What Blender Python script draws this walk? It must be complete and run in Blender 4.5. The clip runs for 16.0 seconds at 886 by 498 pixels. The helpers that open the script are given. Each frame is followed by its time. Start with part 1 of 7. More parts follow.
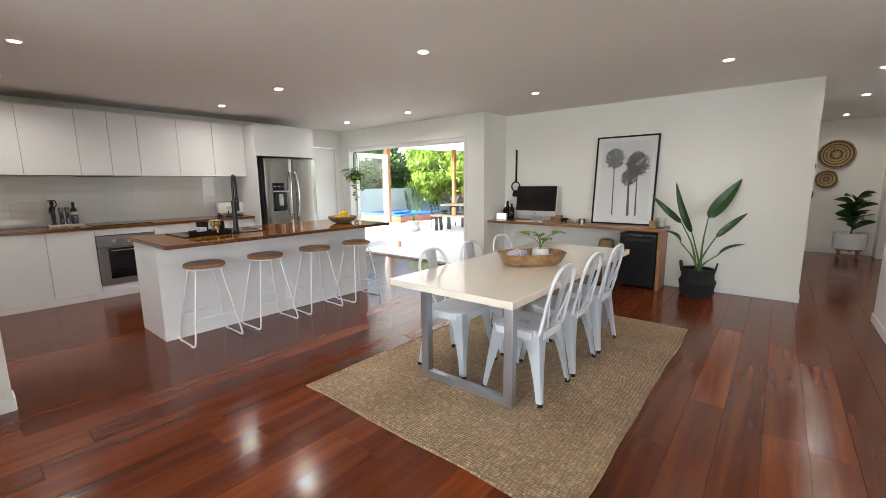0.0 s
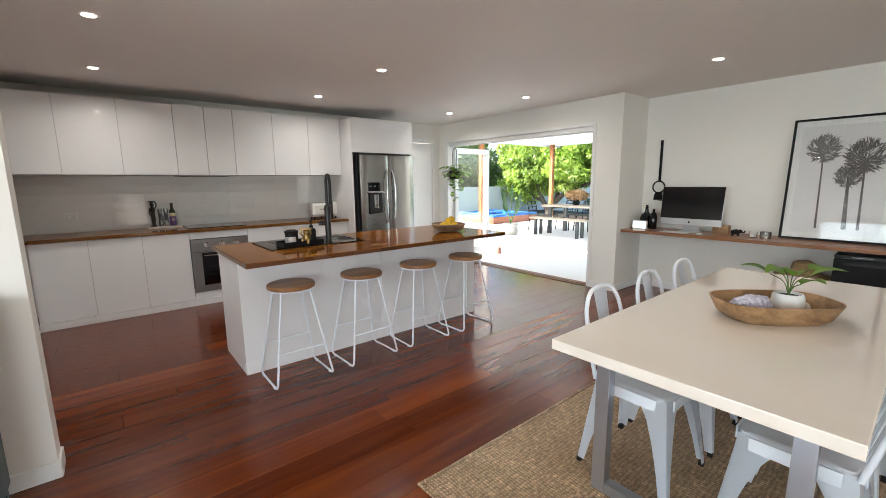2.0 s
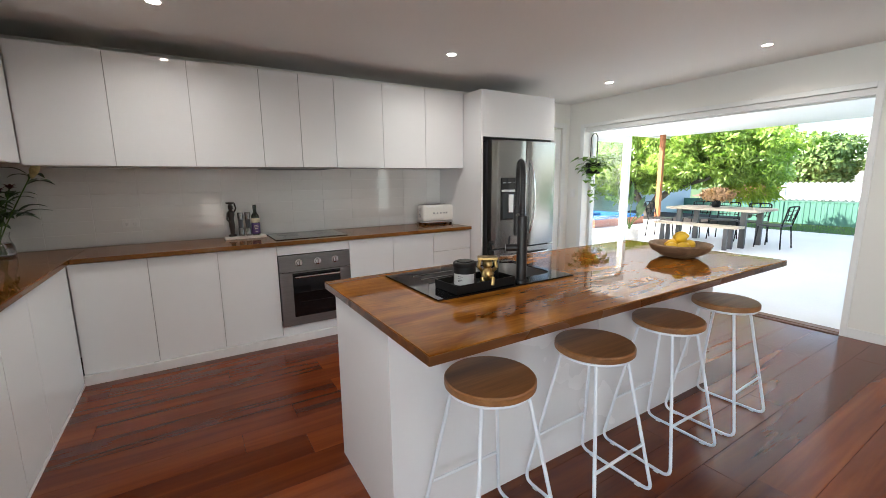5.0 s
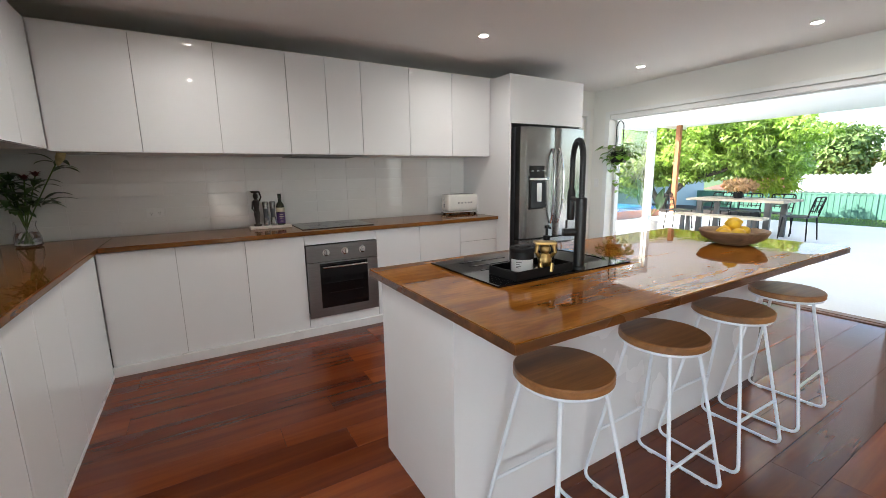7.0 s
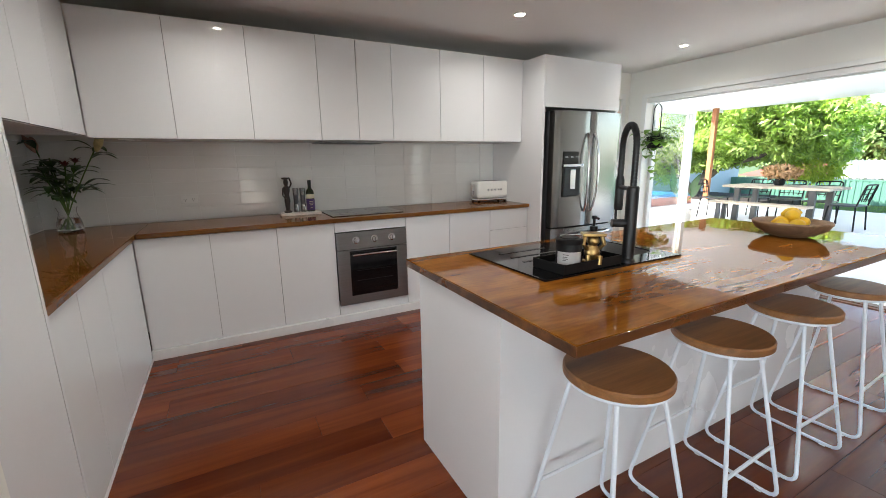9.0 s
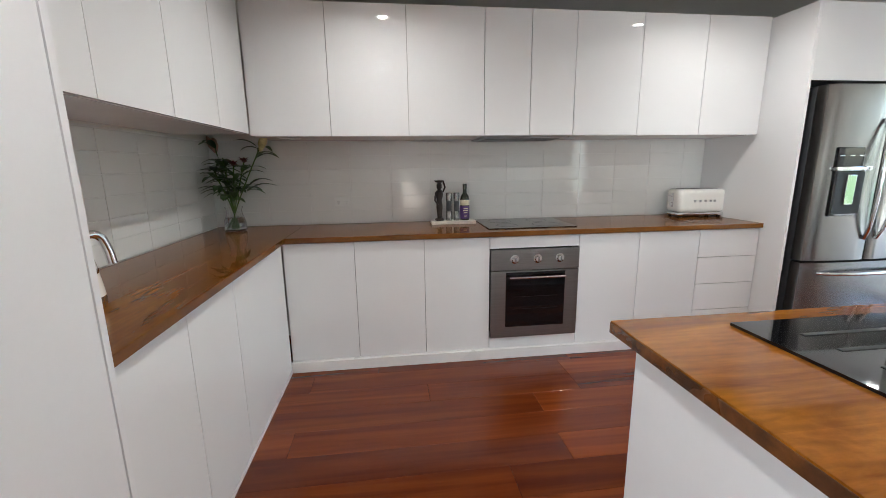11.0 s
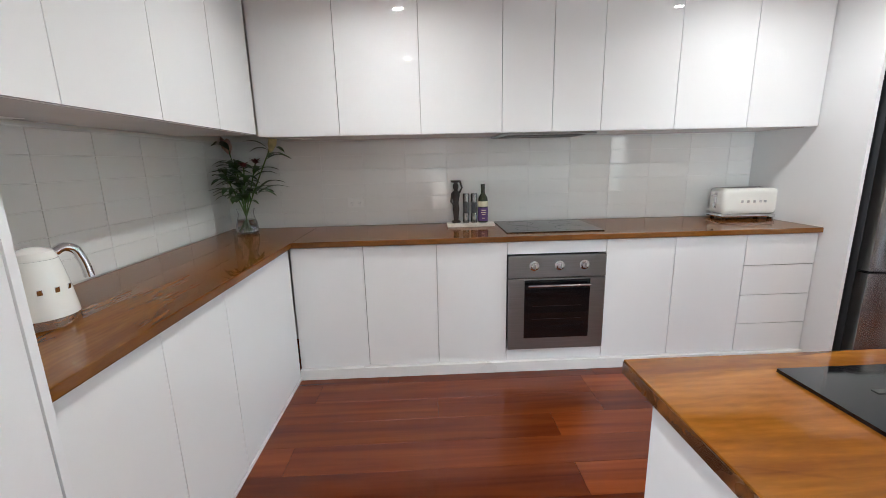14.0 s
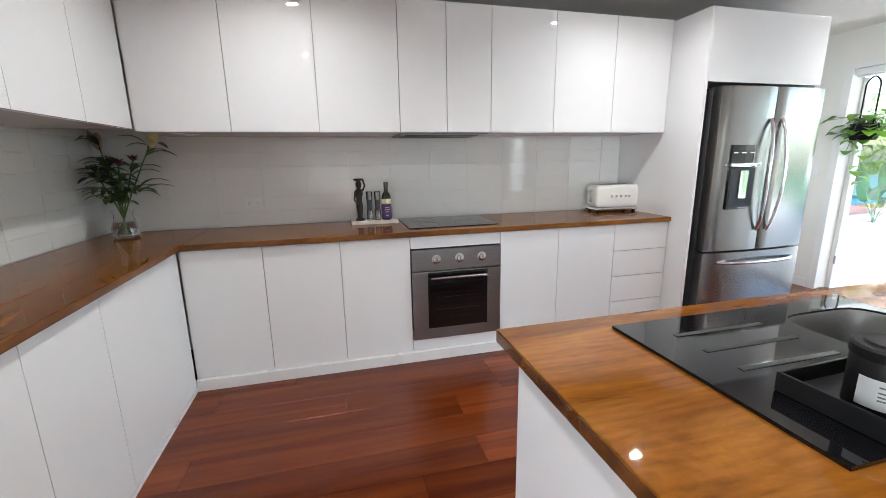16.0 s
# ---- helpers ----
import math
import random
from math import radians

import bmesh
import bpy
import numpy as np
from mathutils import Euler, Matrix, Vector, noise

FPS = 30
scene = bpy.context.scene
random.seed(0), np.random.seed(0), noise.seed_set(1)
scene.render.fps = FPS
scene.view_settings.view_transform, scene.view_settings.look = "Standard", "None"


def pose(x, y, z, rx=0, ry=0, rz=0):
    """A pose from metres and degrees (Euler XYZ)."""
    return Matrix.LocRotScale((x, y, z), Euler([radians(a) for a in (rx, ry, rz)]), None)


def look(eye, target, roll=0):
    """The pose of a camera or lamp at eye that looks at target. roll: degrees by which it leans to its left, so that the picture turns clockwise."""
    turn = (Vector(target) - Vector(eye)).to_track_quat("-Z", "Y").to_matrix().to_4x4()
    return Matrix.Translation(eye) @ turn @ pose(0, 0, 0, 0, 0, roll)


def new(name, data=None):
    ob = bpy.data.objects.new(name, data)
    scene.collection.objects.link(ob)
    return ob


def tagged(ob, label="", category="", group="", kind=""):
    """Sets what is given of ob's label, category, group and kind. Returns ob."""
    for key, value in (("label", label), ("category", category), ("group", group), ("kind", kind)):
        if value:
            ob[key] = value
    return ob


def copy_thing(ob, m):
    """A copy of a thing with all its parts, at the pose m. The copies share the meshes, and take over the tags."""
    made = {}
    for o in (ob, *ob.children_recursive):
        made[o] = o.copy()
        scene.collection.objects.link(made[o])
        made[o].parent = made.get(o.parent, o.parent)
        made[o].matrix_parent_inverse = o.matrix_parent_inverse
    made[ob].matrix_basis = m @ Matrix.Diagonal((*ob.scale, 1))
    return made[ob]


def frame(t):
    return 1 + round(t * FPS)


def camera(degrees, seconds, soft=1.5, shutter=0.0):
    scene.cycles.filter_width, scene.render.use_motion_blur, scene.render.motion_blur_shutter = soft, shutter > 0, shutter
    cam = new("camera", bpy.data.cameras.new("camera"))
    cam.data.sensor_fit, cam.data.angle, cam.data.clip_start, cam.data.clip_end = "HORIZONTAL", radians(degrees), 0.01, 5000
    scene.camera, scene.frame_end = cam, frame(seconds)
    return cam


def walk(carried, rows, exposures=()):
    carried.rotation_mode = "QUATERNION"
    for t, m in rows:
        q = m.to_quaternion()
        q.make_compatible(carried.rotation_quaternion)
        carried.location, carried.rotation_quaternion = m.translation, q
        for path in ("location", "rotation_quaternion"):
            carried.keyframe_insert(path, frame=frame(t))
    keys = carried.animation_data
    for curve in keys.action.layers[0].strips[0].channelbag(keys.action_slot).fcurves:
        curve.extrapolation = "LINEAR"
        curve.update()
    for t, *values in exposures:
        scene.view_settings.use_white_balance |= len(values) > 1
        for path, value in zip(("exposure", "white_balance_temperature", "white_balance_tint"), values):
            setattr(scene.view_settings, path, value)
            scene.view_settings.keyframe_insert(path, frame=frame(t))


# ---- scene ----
cam = camera(94.6, 16.0, soft=0.85)
PATH = [
    (0, (-1.879, 0.377, 1.353), (-3.129, 1.906, 1.037), -0.6),
    (0.5, (-2.031, 0.438, 1.356), (-3.339, 1.916, 1.036), -0.6),
    (1, (-2.287, 0.514, 1.382), (-3.661, 1.931, 1.058), -0.6),
    (1.5, (-2.563, 0.705, 1.408), (-4.014, 2.04, 1.079), -0.6),
    (2, (-2.858, 0.822, 1.387), (-4.384, 2.073, 1.063), -0.6),
    (2.5, (-3.254, 0.911, 1.396), (-4.838, 2.088, 1.07), -0.7),
    (3, (-3.589, 1.013, 1.384), (-5.211, 2.138, 1.062), -0.7),
    (3.5, (-3.935, 1.018, 1.38), (-5.58, 2.108, 1.058), -0.6),
    (4, (-4.234, 0.97, 1.383), (-5.895, 2.036, 1.059), -0.6),
    (4.5, (-4.496, 0.952, 1.379), (-6.168, 1.999, 1.052), -0.6),
    (7, (-4.86, 0.804, 1.314), (-6.55, 1.813, 0.957), -0.9),
    (7.5, (-4.877, 0.797, 1.3), (-6.567, 1.797, 0.923), -0.9),
    (8, (-4.878, 0.791, 1.301), (-6.572, 1.778, 0.904), -0.9),
    (8.5, (-4.886, 0.772, 1.312), (-6.586, 1.74, 0.898), -0.9),
    (9, (-4.963, 0.765, 1.321), (-6.691, 1.68, 0.899), -0.9),
    (9.5, (-5.161, 0.844, 1.323), (-6.952, 1.627, 0.902), -1.1),
    (10, (-5.342, 0.882, 1.303), (-7.207, 1.479, 0.895), -1.2),
    (12.5, (-5.888, 0.882, 1.335), (-7.844, 0.842, 0.919), -0.9),
    (13, (-5.858, 0.945, 1.347), (-7.813, 0.9, 0.927), -1.4),
    (13.5, (-5.837, 0.994, 1.345), (-7.792, 0.991, 0.923), -1.3),
    (14, (-5.81, 1.029, 1.335), (-7.764, 1.103, 0.915), -1.3),
    (14.5, (-5.773, 1.026, 1.34), (-7.719, 1.202, 0.912), -0.8),
    (15, (-5.755, 1.044, 1.339), (-7.688, 1.327, 0.909), -1.1),
    (15.5, (-5.736, 1.059, 1.335), (-7.65, 1.442, 0.903), -1.0),
    (16, (-5.71, 1.083, 1.322), (-7.603, 1.568, 0.896), -0.9),
]
EXPOSURES = [(0.0, 2.08, 6700, 10), (2.0, 2.06, 6600, 10), (4.5, 2.1, 6450, 10), (9.0, 2.2, 6400, 9), (10.0, 2.3, 6350, 9), (12.5, 2.74, 6050, 8), (16.0, 2.72, 6050, 9)]
walk(cam, [(t, look(eye, target, roll)) for t, eye, target, roll in PATH], EXPOSURES)

# ---- world, sun, large lights ----
world = bpy.data.worlds.new("sky")
scene.world = world
world.use_nodes = True
wn = world.node_tree
sky = wn.nodes.new("ShaderNodeTexSky")
sky.sky_type, sky.sun_disc = "NISHITA", False
SUN_UP, SUN_FROM = 41.0, 220.0           # elevation; compass bearing that the light comes from, clockwise from +y
sky.sun_elevation, sky.sun_rotation = radians(SUN_UP), radians(SUN_FROM)
sky.dust_density, sky.air_density = 1.5, 1.0
wn.links.new(sky.outputs[0], wn.nodes["Background"].inputs[0])
wn.nodes["Background"].inputs[1].default_value = 0.15

sun = new("sun", bpy.data.lights.new("sun", "SUN"))
sun.data.energy, sun.data.angle, sun.data.color = 5.0, radians(0.5), (1.0, 0.95, 0.87)
_b, _e = radians(SUN_FROM), radians(SUN_UP)
sun.matrix_world = look((0, 0, 0), (-math.sin(_b) * math.cos(_e), -math.cos(_b) * math.cos(_e), -math.sin(_e)))


def window_light(name, eye, target, w, h, watts, colour=(0.90, 0.95, 1.0)):
    ob = new(name, bpy.data.lights.new(name, "AREA"))
    ob.data.shape, ob.data.size, ob.data.size_y = "RECTANGLE", w, h
    ob.data.energy, ob.data.color = watts, colour
    ob.matrix_world = look(eye, target)
    return ob


# sky light through the windows behind the walker; the living area's is added fill
window_light("skylight_south", (-3.2, -3.72, 1.3), (-3.2, 0, 1.3), 3.4, 2.0, 32, (0.74, 0.88, 1.0))
window_light("skylight_east", (-0.80, -1.7, 1.15), (-4, -1.7, 1.15), 2.6, 1.3, 26)
window_light("fill_living", (1.45, 0.38, 1.25), (1.45, 4.0, 1.25), 2.4, 1.6, 24, (0.82, 0.91, 1.0))
window_light("skylight_hall", (1.50, 7.0, 1.2), (-1, 7.0, 1.2), 0.8, 1.6, 2.5)

# ---- materials ----


def tree_of(name):
    m = bpy.data.materials.new(name)
    m.use_nodes = True
    t = m.node_tree
    return m, t, t.nodes["Principled BSDF"]


def link(t, a, b):
    t.links.new(a, b)


def node(t, kind, **values):
    n = t.nodes.new(kind)
    for k, v in values.items():
        n.inputs[k].default_value = v
    return n


def coords(t, scale=(1, 1, 1), local=False):
    mp = t.nodes.new("ShaderNodeMapping")
    mp.inputs["Scale"].default_value = scale
    if local:
        link(t, t.nodes.new("ShaderNodeTexCoord").outputs["Object"], mp.inputs[0])
    else:
        link(t, t.nodes.new("ShaderNodeNewGeometry").outputs["Position"], mp.inputs[0])
    return mp.outputs[0]


def ramp(t, fac, stops):
    r = t.nodes.new("ShaderNodeValToRGB")
    e = r.color_ramp.elements
    while len(e) < len(stops):
        e.new(0.5)
    for el, (p, c) in zip(e, stops):
        el.position, el.color = p, (*c, 1)
    link(t, fac, r.inputs[0])
    return r.outputs[0]


def mix(t, fac, a, b, kind="MIX"):
    m = t.nodes.new("ShaderNodeMix")
    m.data_type, m.blend_type = "RGBA", kind
    for sock, v in ((m.inputs[0], fac), (m.inputs[6], a), (m.inputs[7], b)):
        if isinstance(v, (int, float)):
            sock.default_value = v
        elif isinstance(v, tuple):
            sock.default_value = (*v, 1)
        else:
            link(t, v, sock)
    return m.outputs[2]


def bump(t, bsdf, height, strength, distance=0.002):
    b = t.nodes.new("ShaderNodeBump")
    b.inputs["Strength"].default_value, b.inputs["Distance"].default_value = strength, distance
    link(t, height, b.inputs["Height"])
    link(t, b.outputs[0], bsdf.inputs["Normal"])


def plain(name, colour, rough=0.5, metal=0.0, var=0.08, scale=3.0, fine=60.0, relief=0.1, coat=0.0, spec=0.5, stretch=(1, 1, 1), local=False, alpha=None):
    """A surface with broad tone, fine grain and slight relief."""
    m, t, b = tree_of(name)
    c = coords(t, stretch, local)
    broad = node(t, "ShaderNodeTexNoise", Scale=scale, Detail=4.0)
    grain = node(t, "ShaderNodeTexNoise", Scale=fine, Detail=3.0)
    link(t, c, broad.inputs["Vector"]), link(t, c, grain.inputs["Vector"])
    lo = tuple(max(0, v * (1 - var)) for v in colour)
    hi = tuple(min(1, v * (1 + var)) for v in colour)
    base = ramp(t, broad.outputs[0], [(0.3, lo), (0.7, hi)])
    shade = ramp(t, grain.outputs[0], [(0.3, (1 - var * 0.6,) * 3), (0.7, (1, 1, 1))])
    link(t, mix(t, 1.0, base, shade, "MULTIPLY"), b.inputs["Base Color"])
    rr = ramp(t, broad.outputs[0], [(0.3, (max(0.02, rough * 0.85),) * 3), (0.7, (min(1, rough * 1.15),) * 3)])
    link(t, rr, b.inputs["Roughness"])
    b.inputs["Metallic"].default_value = metal
    b.inputs["Coat Weight"].default_value = coat
    b.inputs["Coat Roughness"].default_value = 0.012
    b.inputs["Specular IOR Level"].default_value = spec
    if relief:
        bump(t, b, grain.outputs[0], relief)
    return m


def wood(name, dark, mid, light, along="y", rough=0.25, coat=0.3, pieces=False, island=False, grain=9.0, knots=0.0, coat_rough=0.06, relief=0.12, soft=1.0, spec=0.5):
    """Timber with grain along one axis; pieces vary by their own random number."""
    m, t, b = tree_of(name)
    s = {"x": (0.35, 6, 6), "y": (6, 0.35, 6), "z": (6, 6, 0.35)}[along]
    c = coords(t, s)
    if pieces or island:
        info = t.nodes.new("ShaderNodeObjectInfo" if pieces else "ShaderNodeNewGeometry")
        rnd = info.outputs["Random" if pieces else "Random Per Island"]
        off = node(t, "ShaderNodeVectorMath")
        off.operation = "ADD"
        mul = t.nodes.new("ShaderNodeMath")
        mul.operation, mul.inputs[1].default_value = "MULTIPLY", 57.0
        link(t, rnd, mul.inputs[0])
        link(t, c, off.inputs[0]), link(t, mul.outputs[0], off.inputs[1])
        c = off.outputs[0]
    n1 = node(t, "ShaderNodeTexNoise", Scale=grain * 0.25, Detail=5.0, Distortion=0.6)
    n2 = node(t, "ShaderNodeTexNoise", Scale=grain, Detail=6.0, Distortion=0.3)
    n3 = node(t, "ShaderNodeTexNoise", Scale=grain * 6, Detail=2.0)
    for n in (n1, n2, n3):
        link(t, c, n.inputs["Vector"])
    col = ramp(t, n1.outputs[0], [(0.28, dark), (0.5, mid), (0.72, light)])
    col = mix(t, 0.7 * soft, col, ramp(t, n2.outputs[0], [(0.35, (0.72,) * 3), (0.6, (1.06,) * 3)]), "MULTIPLY")
    col = mix(t, 0.5 * soft, col, ramp(t, n3.outputs[0], [(0.35, (0.8,) * 3), (0.6, (1.0,) * 3)]), "MULTIPLY")
    if knots:
        k = node(t, "ShaderNodeTexNoise", Scale=1.5, Detail=8.0, Distortion=2.4)
        link(t, c, k.inputs["Vector"])
        col = mix(t, knots, col, ramp(t, k.outputs[0], [(0.30, (0.28, 0.2, 0.15)), (0.39, (1, 1, 1))]), "MULTIPLY")
    if pieces or island:
        tone = ramp(t, rnd, [(0.0, (0.68, 0.6, 0.58)), (0.35, (0.88, 0.84, 0.82)), (0.7, (1.05, 1.02, 1.0)), (1.0, (1.55, 1.6, 1.5))])
        col = mix(t, 1.0, col, tone, "MULTIPLY")
    link(t, col, b.inputs["Base Color"])
    big = node(t, "ShaderNodeTexNoise", Scale=2.2, Detail=3.0)
    link(t, coords(t), big.inputs["Vector"])
    link(t, ramp(t, big.outputs[0], [(0.3, (rough * 0.8,) * 3), (0.7, (rough * 1.25,) * 3)]), b.inputs["Roughness"])
    b.inputs["Coat Weight"].default_value, b.inputs["Coat Roughness"].default_value = coat, coat_rough
    b.inputs["Specular IOR Level"].default_value = spec
    if relief:
        bump(t, b, n3.outputs[0], relief, 0.0006)
    return m


def slab(name, dark, mid, light, along):
    """Solid timber top under thick glossy lacquer: wandering figure, short dark knots, ripples in the film."""
    m, t, b = tree_of(name)
    s = (0.24, 1, 1) if along == "x" else (1, 0.24, 1)
    c = coords(t, s)
    figure = node(t, "ShaderNodeTexNoise", Scale=6.0, Detail=7.0, Roughness=0.62, Distortion=1.2)
    lines = node(t, "ShaderNodeTexWave", Scale=14.0, Distortion=8.0, Detail=4.0)
    lines.bands_direction = "Y" if along == "x" else "X"
    fine = node(t, "ShaderNodeTexNoise", Scale=85.0, Detail=4.0)
    knot = node(t, "ShaderNodeTexNoise", Scale=6.5, Detail=3.0, Distortion=2.2)
    for n in (figure, lines, fine, knot):
        link(t, c, n.inputs["Vector"])
    col = ramp(t, figure.outputs[0], [(0.30, dark), (0.48, mid), (0.68, light)])
    col = mix(t, 0.18, col, ramp(t, lines.outputs[0], [(0.1, (0.62, 0.55, 0.5)), (0.7, (1.1,) * 3)]), "MULTIPLY")
    col = mix(t, 0.45, col, ramp(t, fine.outputs[0], [(0.35, (0.75,) * 3), (0.62, (1.05,) * 3)]), "MULTIPLY")
    col = mix(t, 0.75, col, ramp(t, knot.outputs[0], [(0.255, (0.22, 0.14, 0.1)), (0.33, (1, 1, 1))]), "MULTIPLY")
    # lengths of board joined side by side
    board = t.nodes.new("ShaderNodeTexBrick")
    board.offset, board.inputs["Scale"].default_value = 0.37, 1.0
    board.inputs["Brick Width"].default_value, board.inputs["Row Height"].default_value, board.inputs["Mortar Size"].default_value = 1.9, 0.14, 0.0
    board.inputs["Color1"].default_value, board.inputs["Color2"].default_value = (0.80, 0.76, 0.72, 1), (1.14, 1.14, 1.12, 1)
    turn = t.nodes.new("ShaderNodeMapping")
    turn.inputs["Rotation"].default_value[2] = 0.0 if along == "x" else radians(90)
    link(t, coords(t), turn.inputs[0])
    link(t, turn.outputs[0], board.inputs["Vector"])
    col = mix(t, 0.8, col, board.outputs[0], "MULTIPLY")
    link(t, col, b.inputs["Base Color"])
    b.inputs["Roughness"].default_value, b.inputs["Specular IOR Level"].default_value = 0.5, 0.0
    b.inputs["Coat Weight"].default_value, b.inputs["Coat Roughness"].default_value = 0.75, 0.03
    ripple = node(t, "ShaderNodeTexNoise", Scale=16.0, Detail=2.0)
    link(t, coords(t, (1, 0.5, 1) if along == "y" else (0.5, 1, 1)), ripple.inputs["Vector"])
    film = t.nodes.new("ShaderNodeBump")
    film.inputs["Strength"].default_value, film.inputs["Distance"].default_value = 0.06, 0.006
    link(t, ripple.outputs[0], film.inputs["Height"])
    link(t, film.outputs[0], b.inputs["Coat Normal"])
    return m


def glass(name, tint=(1, 1, 1), rough=0.0):
    m, t, b = tree_of(name)
    b.inputs["Base Color"].default_value = (*tint, 1)
    b.inputs["Transmission Weight"].default_value = 1.0
    b.inputs["Roughness"].default_value, b.inputs["IOR"].default_value = rough, 1.45
    return m


def pane_glass(name):
    """Thin window glass: clear, with a mirror sheen that grows at a slant."""
    m, t, b = tree_of(name)
    t.nodes.remove(b)
    tr, gl, lw, mx = (t.nodes.new(k) for k in ("ShaderNodeBsdfTransparent", "ShaderNodeBsdfGlossy", "ShaderNodeLayerWeight", "ShaderNodeMixShader"))
    pw = t.nodes.new("ShaderNodeMath")
    pw.operation, pw.inputs[1].default_value = "POWER", 4.0
    ad = t.nodes.new("ShaderNodeMath")
    ad.operation, ad.inputs[1].default_value, ad.inputs[2].default_value = "MULTIPLY_ADD", 0.55, 0.035
    link(t, lw.outputs["Facing"], pw.inputs[0]), link(t, pw.outputs[0], ad.inputs[0])
    tr.inputs[0].default_value = (0.97, 0.975, 0.97, 1)
    gl.inputs["Roughness"].default_value = 0.01
    link(t, ad.outputs[0], mx.inputs[0]), link(t, tr.outputs[0], mx.inputs[1]), link(t, gl.outputs[0], mx.inputs[2])
    link(t, mx.outputs[0], t.nodes["Material Output"].inputs[0])
    return m


def glow(name, colour, strength):
    m, t, b = tree_of(name)
    b.inputs["Base Color"].default_value = (*colour, 1)
    b.inputs["Emission Color"].default_value = (*colour, 1)
    b.inputs["Emission Strength"].default_value = strength
    return m


def leafy(name, dark, light, rough=0.45, trans=0.25):
    """Leaves that vary one by one and let some light through."""
    m, t, b = tree_of(name)
    rnd = t.nodes.new("ShaderNodeNewGeometry").outputs["Random Per Island"]
    n = node(t, "ShaderNodeTexNoise", Scale=1.3, Detail=3.0)
    link(t, coords(t), n.inputs["Vector"])
    col = mix(t, 0.45, ramp(t, rnd, [(0.0, dark), (1.0, light)]), ramp(t, n.outputs[0], [(0.35, dark), (0.65, light)]))
    link(t, col, b.inputs["Base Color"])
    b.inputs["Roughness"].default_value = rough
    if trans:
        td, ad = t.nodes.new("ShaderNodeBsdfTranslucent"), t.nodes.new("ShaderNodeMixShader")
        link(t, mix(t, 1.0, col, (1.2, 1.5, 0.5), "MULTIPLY"), td.inputs[0])
        ad.inputs[0].default_value = trans
        link(t, b.outputs[0], ad.inputs[1]), link(t, td.outputs[0], ad.inputs[2])
        link(t, ad.outputs[0], t.nodes["Material Output"].inputs[0])
    return m


def brushed(name, colour, rough, stretch):
    m, t, b = tree_of(name)
    n = node(t, "ShaderNodeTexNoise", Scale=30.0, Detail=4.0)
    w = node(t, "ShaderNodeTexNoise", Scale=2.5, Detail=2.0)
    link(t, coords(t, stretch), n.inputs["Vector"])
    link(t, coords(t, (1, 1, 0.15)), w.inputs["Vector"])
    lo = tuple(v * 0.86 for v in colour)
    link(t, ramp(t, n.outputs[0], [(0.3, lo), (0.7, colour)]), b.inputs["Base Color"])
    b.inputs["Metallic"].default_value = 1.0
    link(t, ramp(t, w.outputs[0], [(0.3, (rough * 0.8,) * 3), (0.7, (rough * 1.3,) * 3)]), b.inputs["Roughness"])
    bump(t, b, n.outputs[0], 0.08, 0.0004)
    return m


WALL = plain("wall_paint", (0.80, 0.785, 0.735), 0.6, var=0.025, scale=0.8, fine=140, relief=0.06)
CEIL = plain("ceiling_paint", (0.80, 0.775, 0.735), 0.75, var=0.02, scale=0.7, fine=120, relief=0.05)
TRIM = plain("trim_paint", (0.80, 0.80, 0.78), 0.35, var=0.02, scale=2, fine=90, relief=0.05)
GLOSS = plain("gloss_white_lacquer", (0.78, 0.78, 0.78), 0.5, var=0.006, scale=1.2, fine=12, relief=0, coat=1.0, spec=0.0)
PANEL = plain("satin_white_panel", (0.79, 0.79, 0.80), 0.25, var=0.015, scale=1.5, fine=60, relief=0.02)
# greyer than the fronts, to put shade into the gaps between them
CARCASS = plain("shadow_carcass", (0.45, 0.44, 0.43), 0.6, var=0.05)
KICK = plain("kickboard_white", (0.76, 0.75, 0.74), 0.3, var=0.03, scale=4, fine=50, relief=0.03)
FLOORM = wood("jarrah_plank", (0.085, 0.0145, 0.003), (0.132, 0.0255, 0.0047), (0.182, 0.040, 0.0072), "y", 0.17, 0.0, pieces=True, soft=0.35, spec=0.42, relief=0.0)
FLOORS = wood("jarrah_plank_far", (0.085, 0.0145, 0.003), (0.132, 0.0255, 0.0047), (0.182, 0.040, 0.0072), "y", 0.17, 0.0, island=True, soft=0.35, spec=0.42, relief=0.0)
SUBFLOOR = plain("floor_gap", (0.02, 0.008, 0.005), 0.8)
BENCHY = slab("lacquered_bench_timber", (0.105, 0.036, 0.0065), (0.165, 0.060, 0.0105), (0.235, 0.095, 0.018), "y")
# the bench timber again, colours raised for the light falling on the island
BENCHI = slab("lit_island_timber", (0.13, 0.038, 0.004), (0.245, 0.086, 0.0095), (0.365, 0.148, 0.020), "y")
BENCHX = slab("lacquered_return_timber", (0.105, 0.036, 0.0065), (0.165, 0.060, 0.0105), (0.235, 0.095, 0.018), "x")
EDGEW = wood("bench_edge_timber", (0.035, 0.011, 0.003), (0.10, 0.034, 0.008), (0.19, 0.068, 0.016), "y", 0.25, 0.4, grain=12)
SEATW = wood("stool_seat_timber", (0.17, 0.068, 0.020), (0.27, 0.115, 0.036), (0.34, 0.15, 0.05), "y", 0.4, 0.1, grain=8)
DESKW = wood("desk_timber", (0.17, 0.065, 0.022), (0.29, 0.12, 0.045), (0.38, 0.17, 0.07), "x", 0.35, 0.2, grain=9)
DESKP = wood("desk_end_timber", (0.20, 0.09, 0.035), (0.32, 0.15, 0.065), (0.42, 0.21, 0.10), "z", 0.4, 0.1, grain=9)
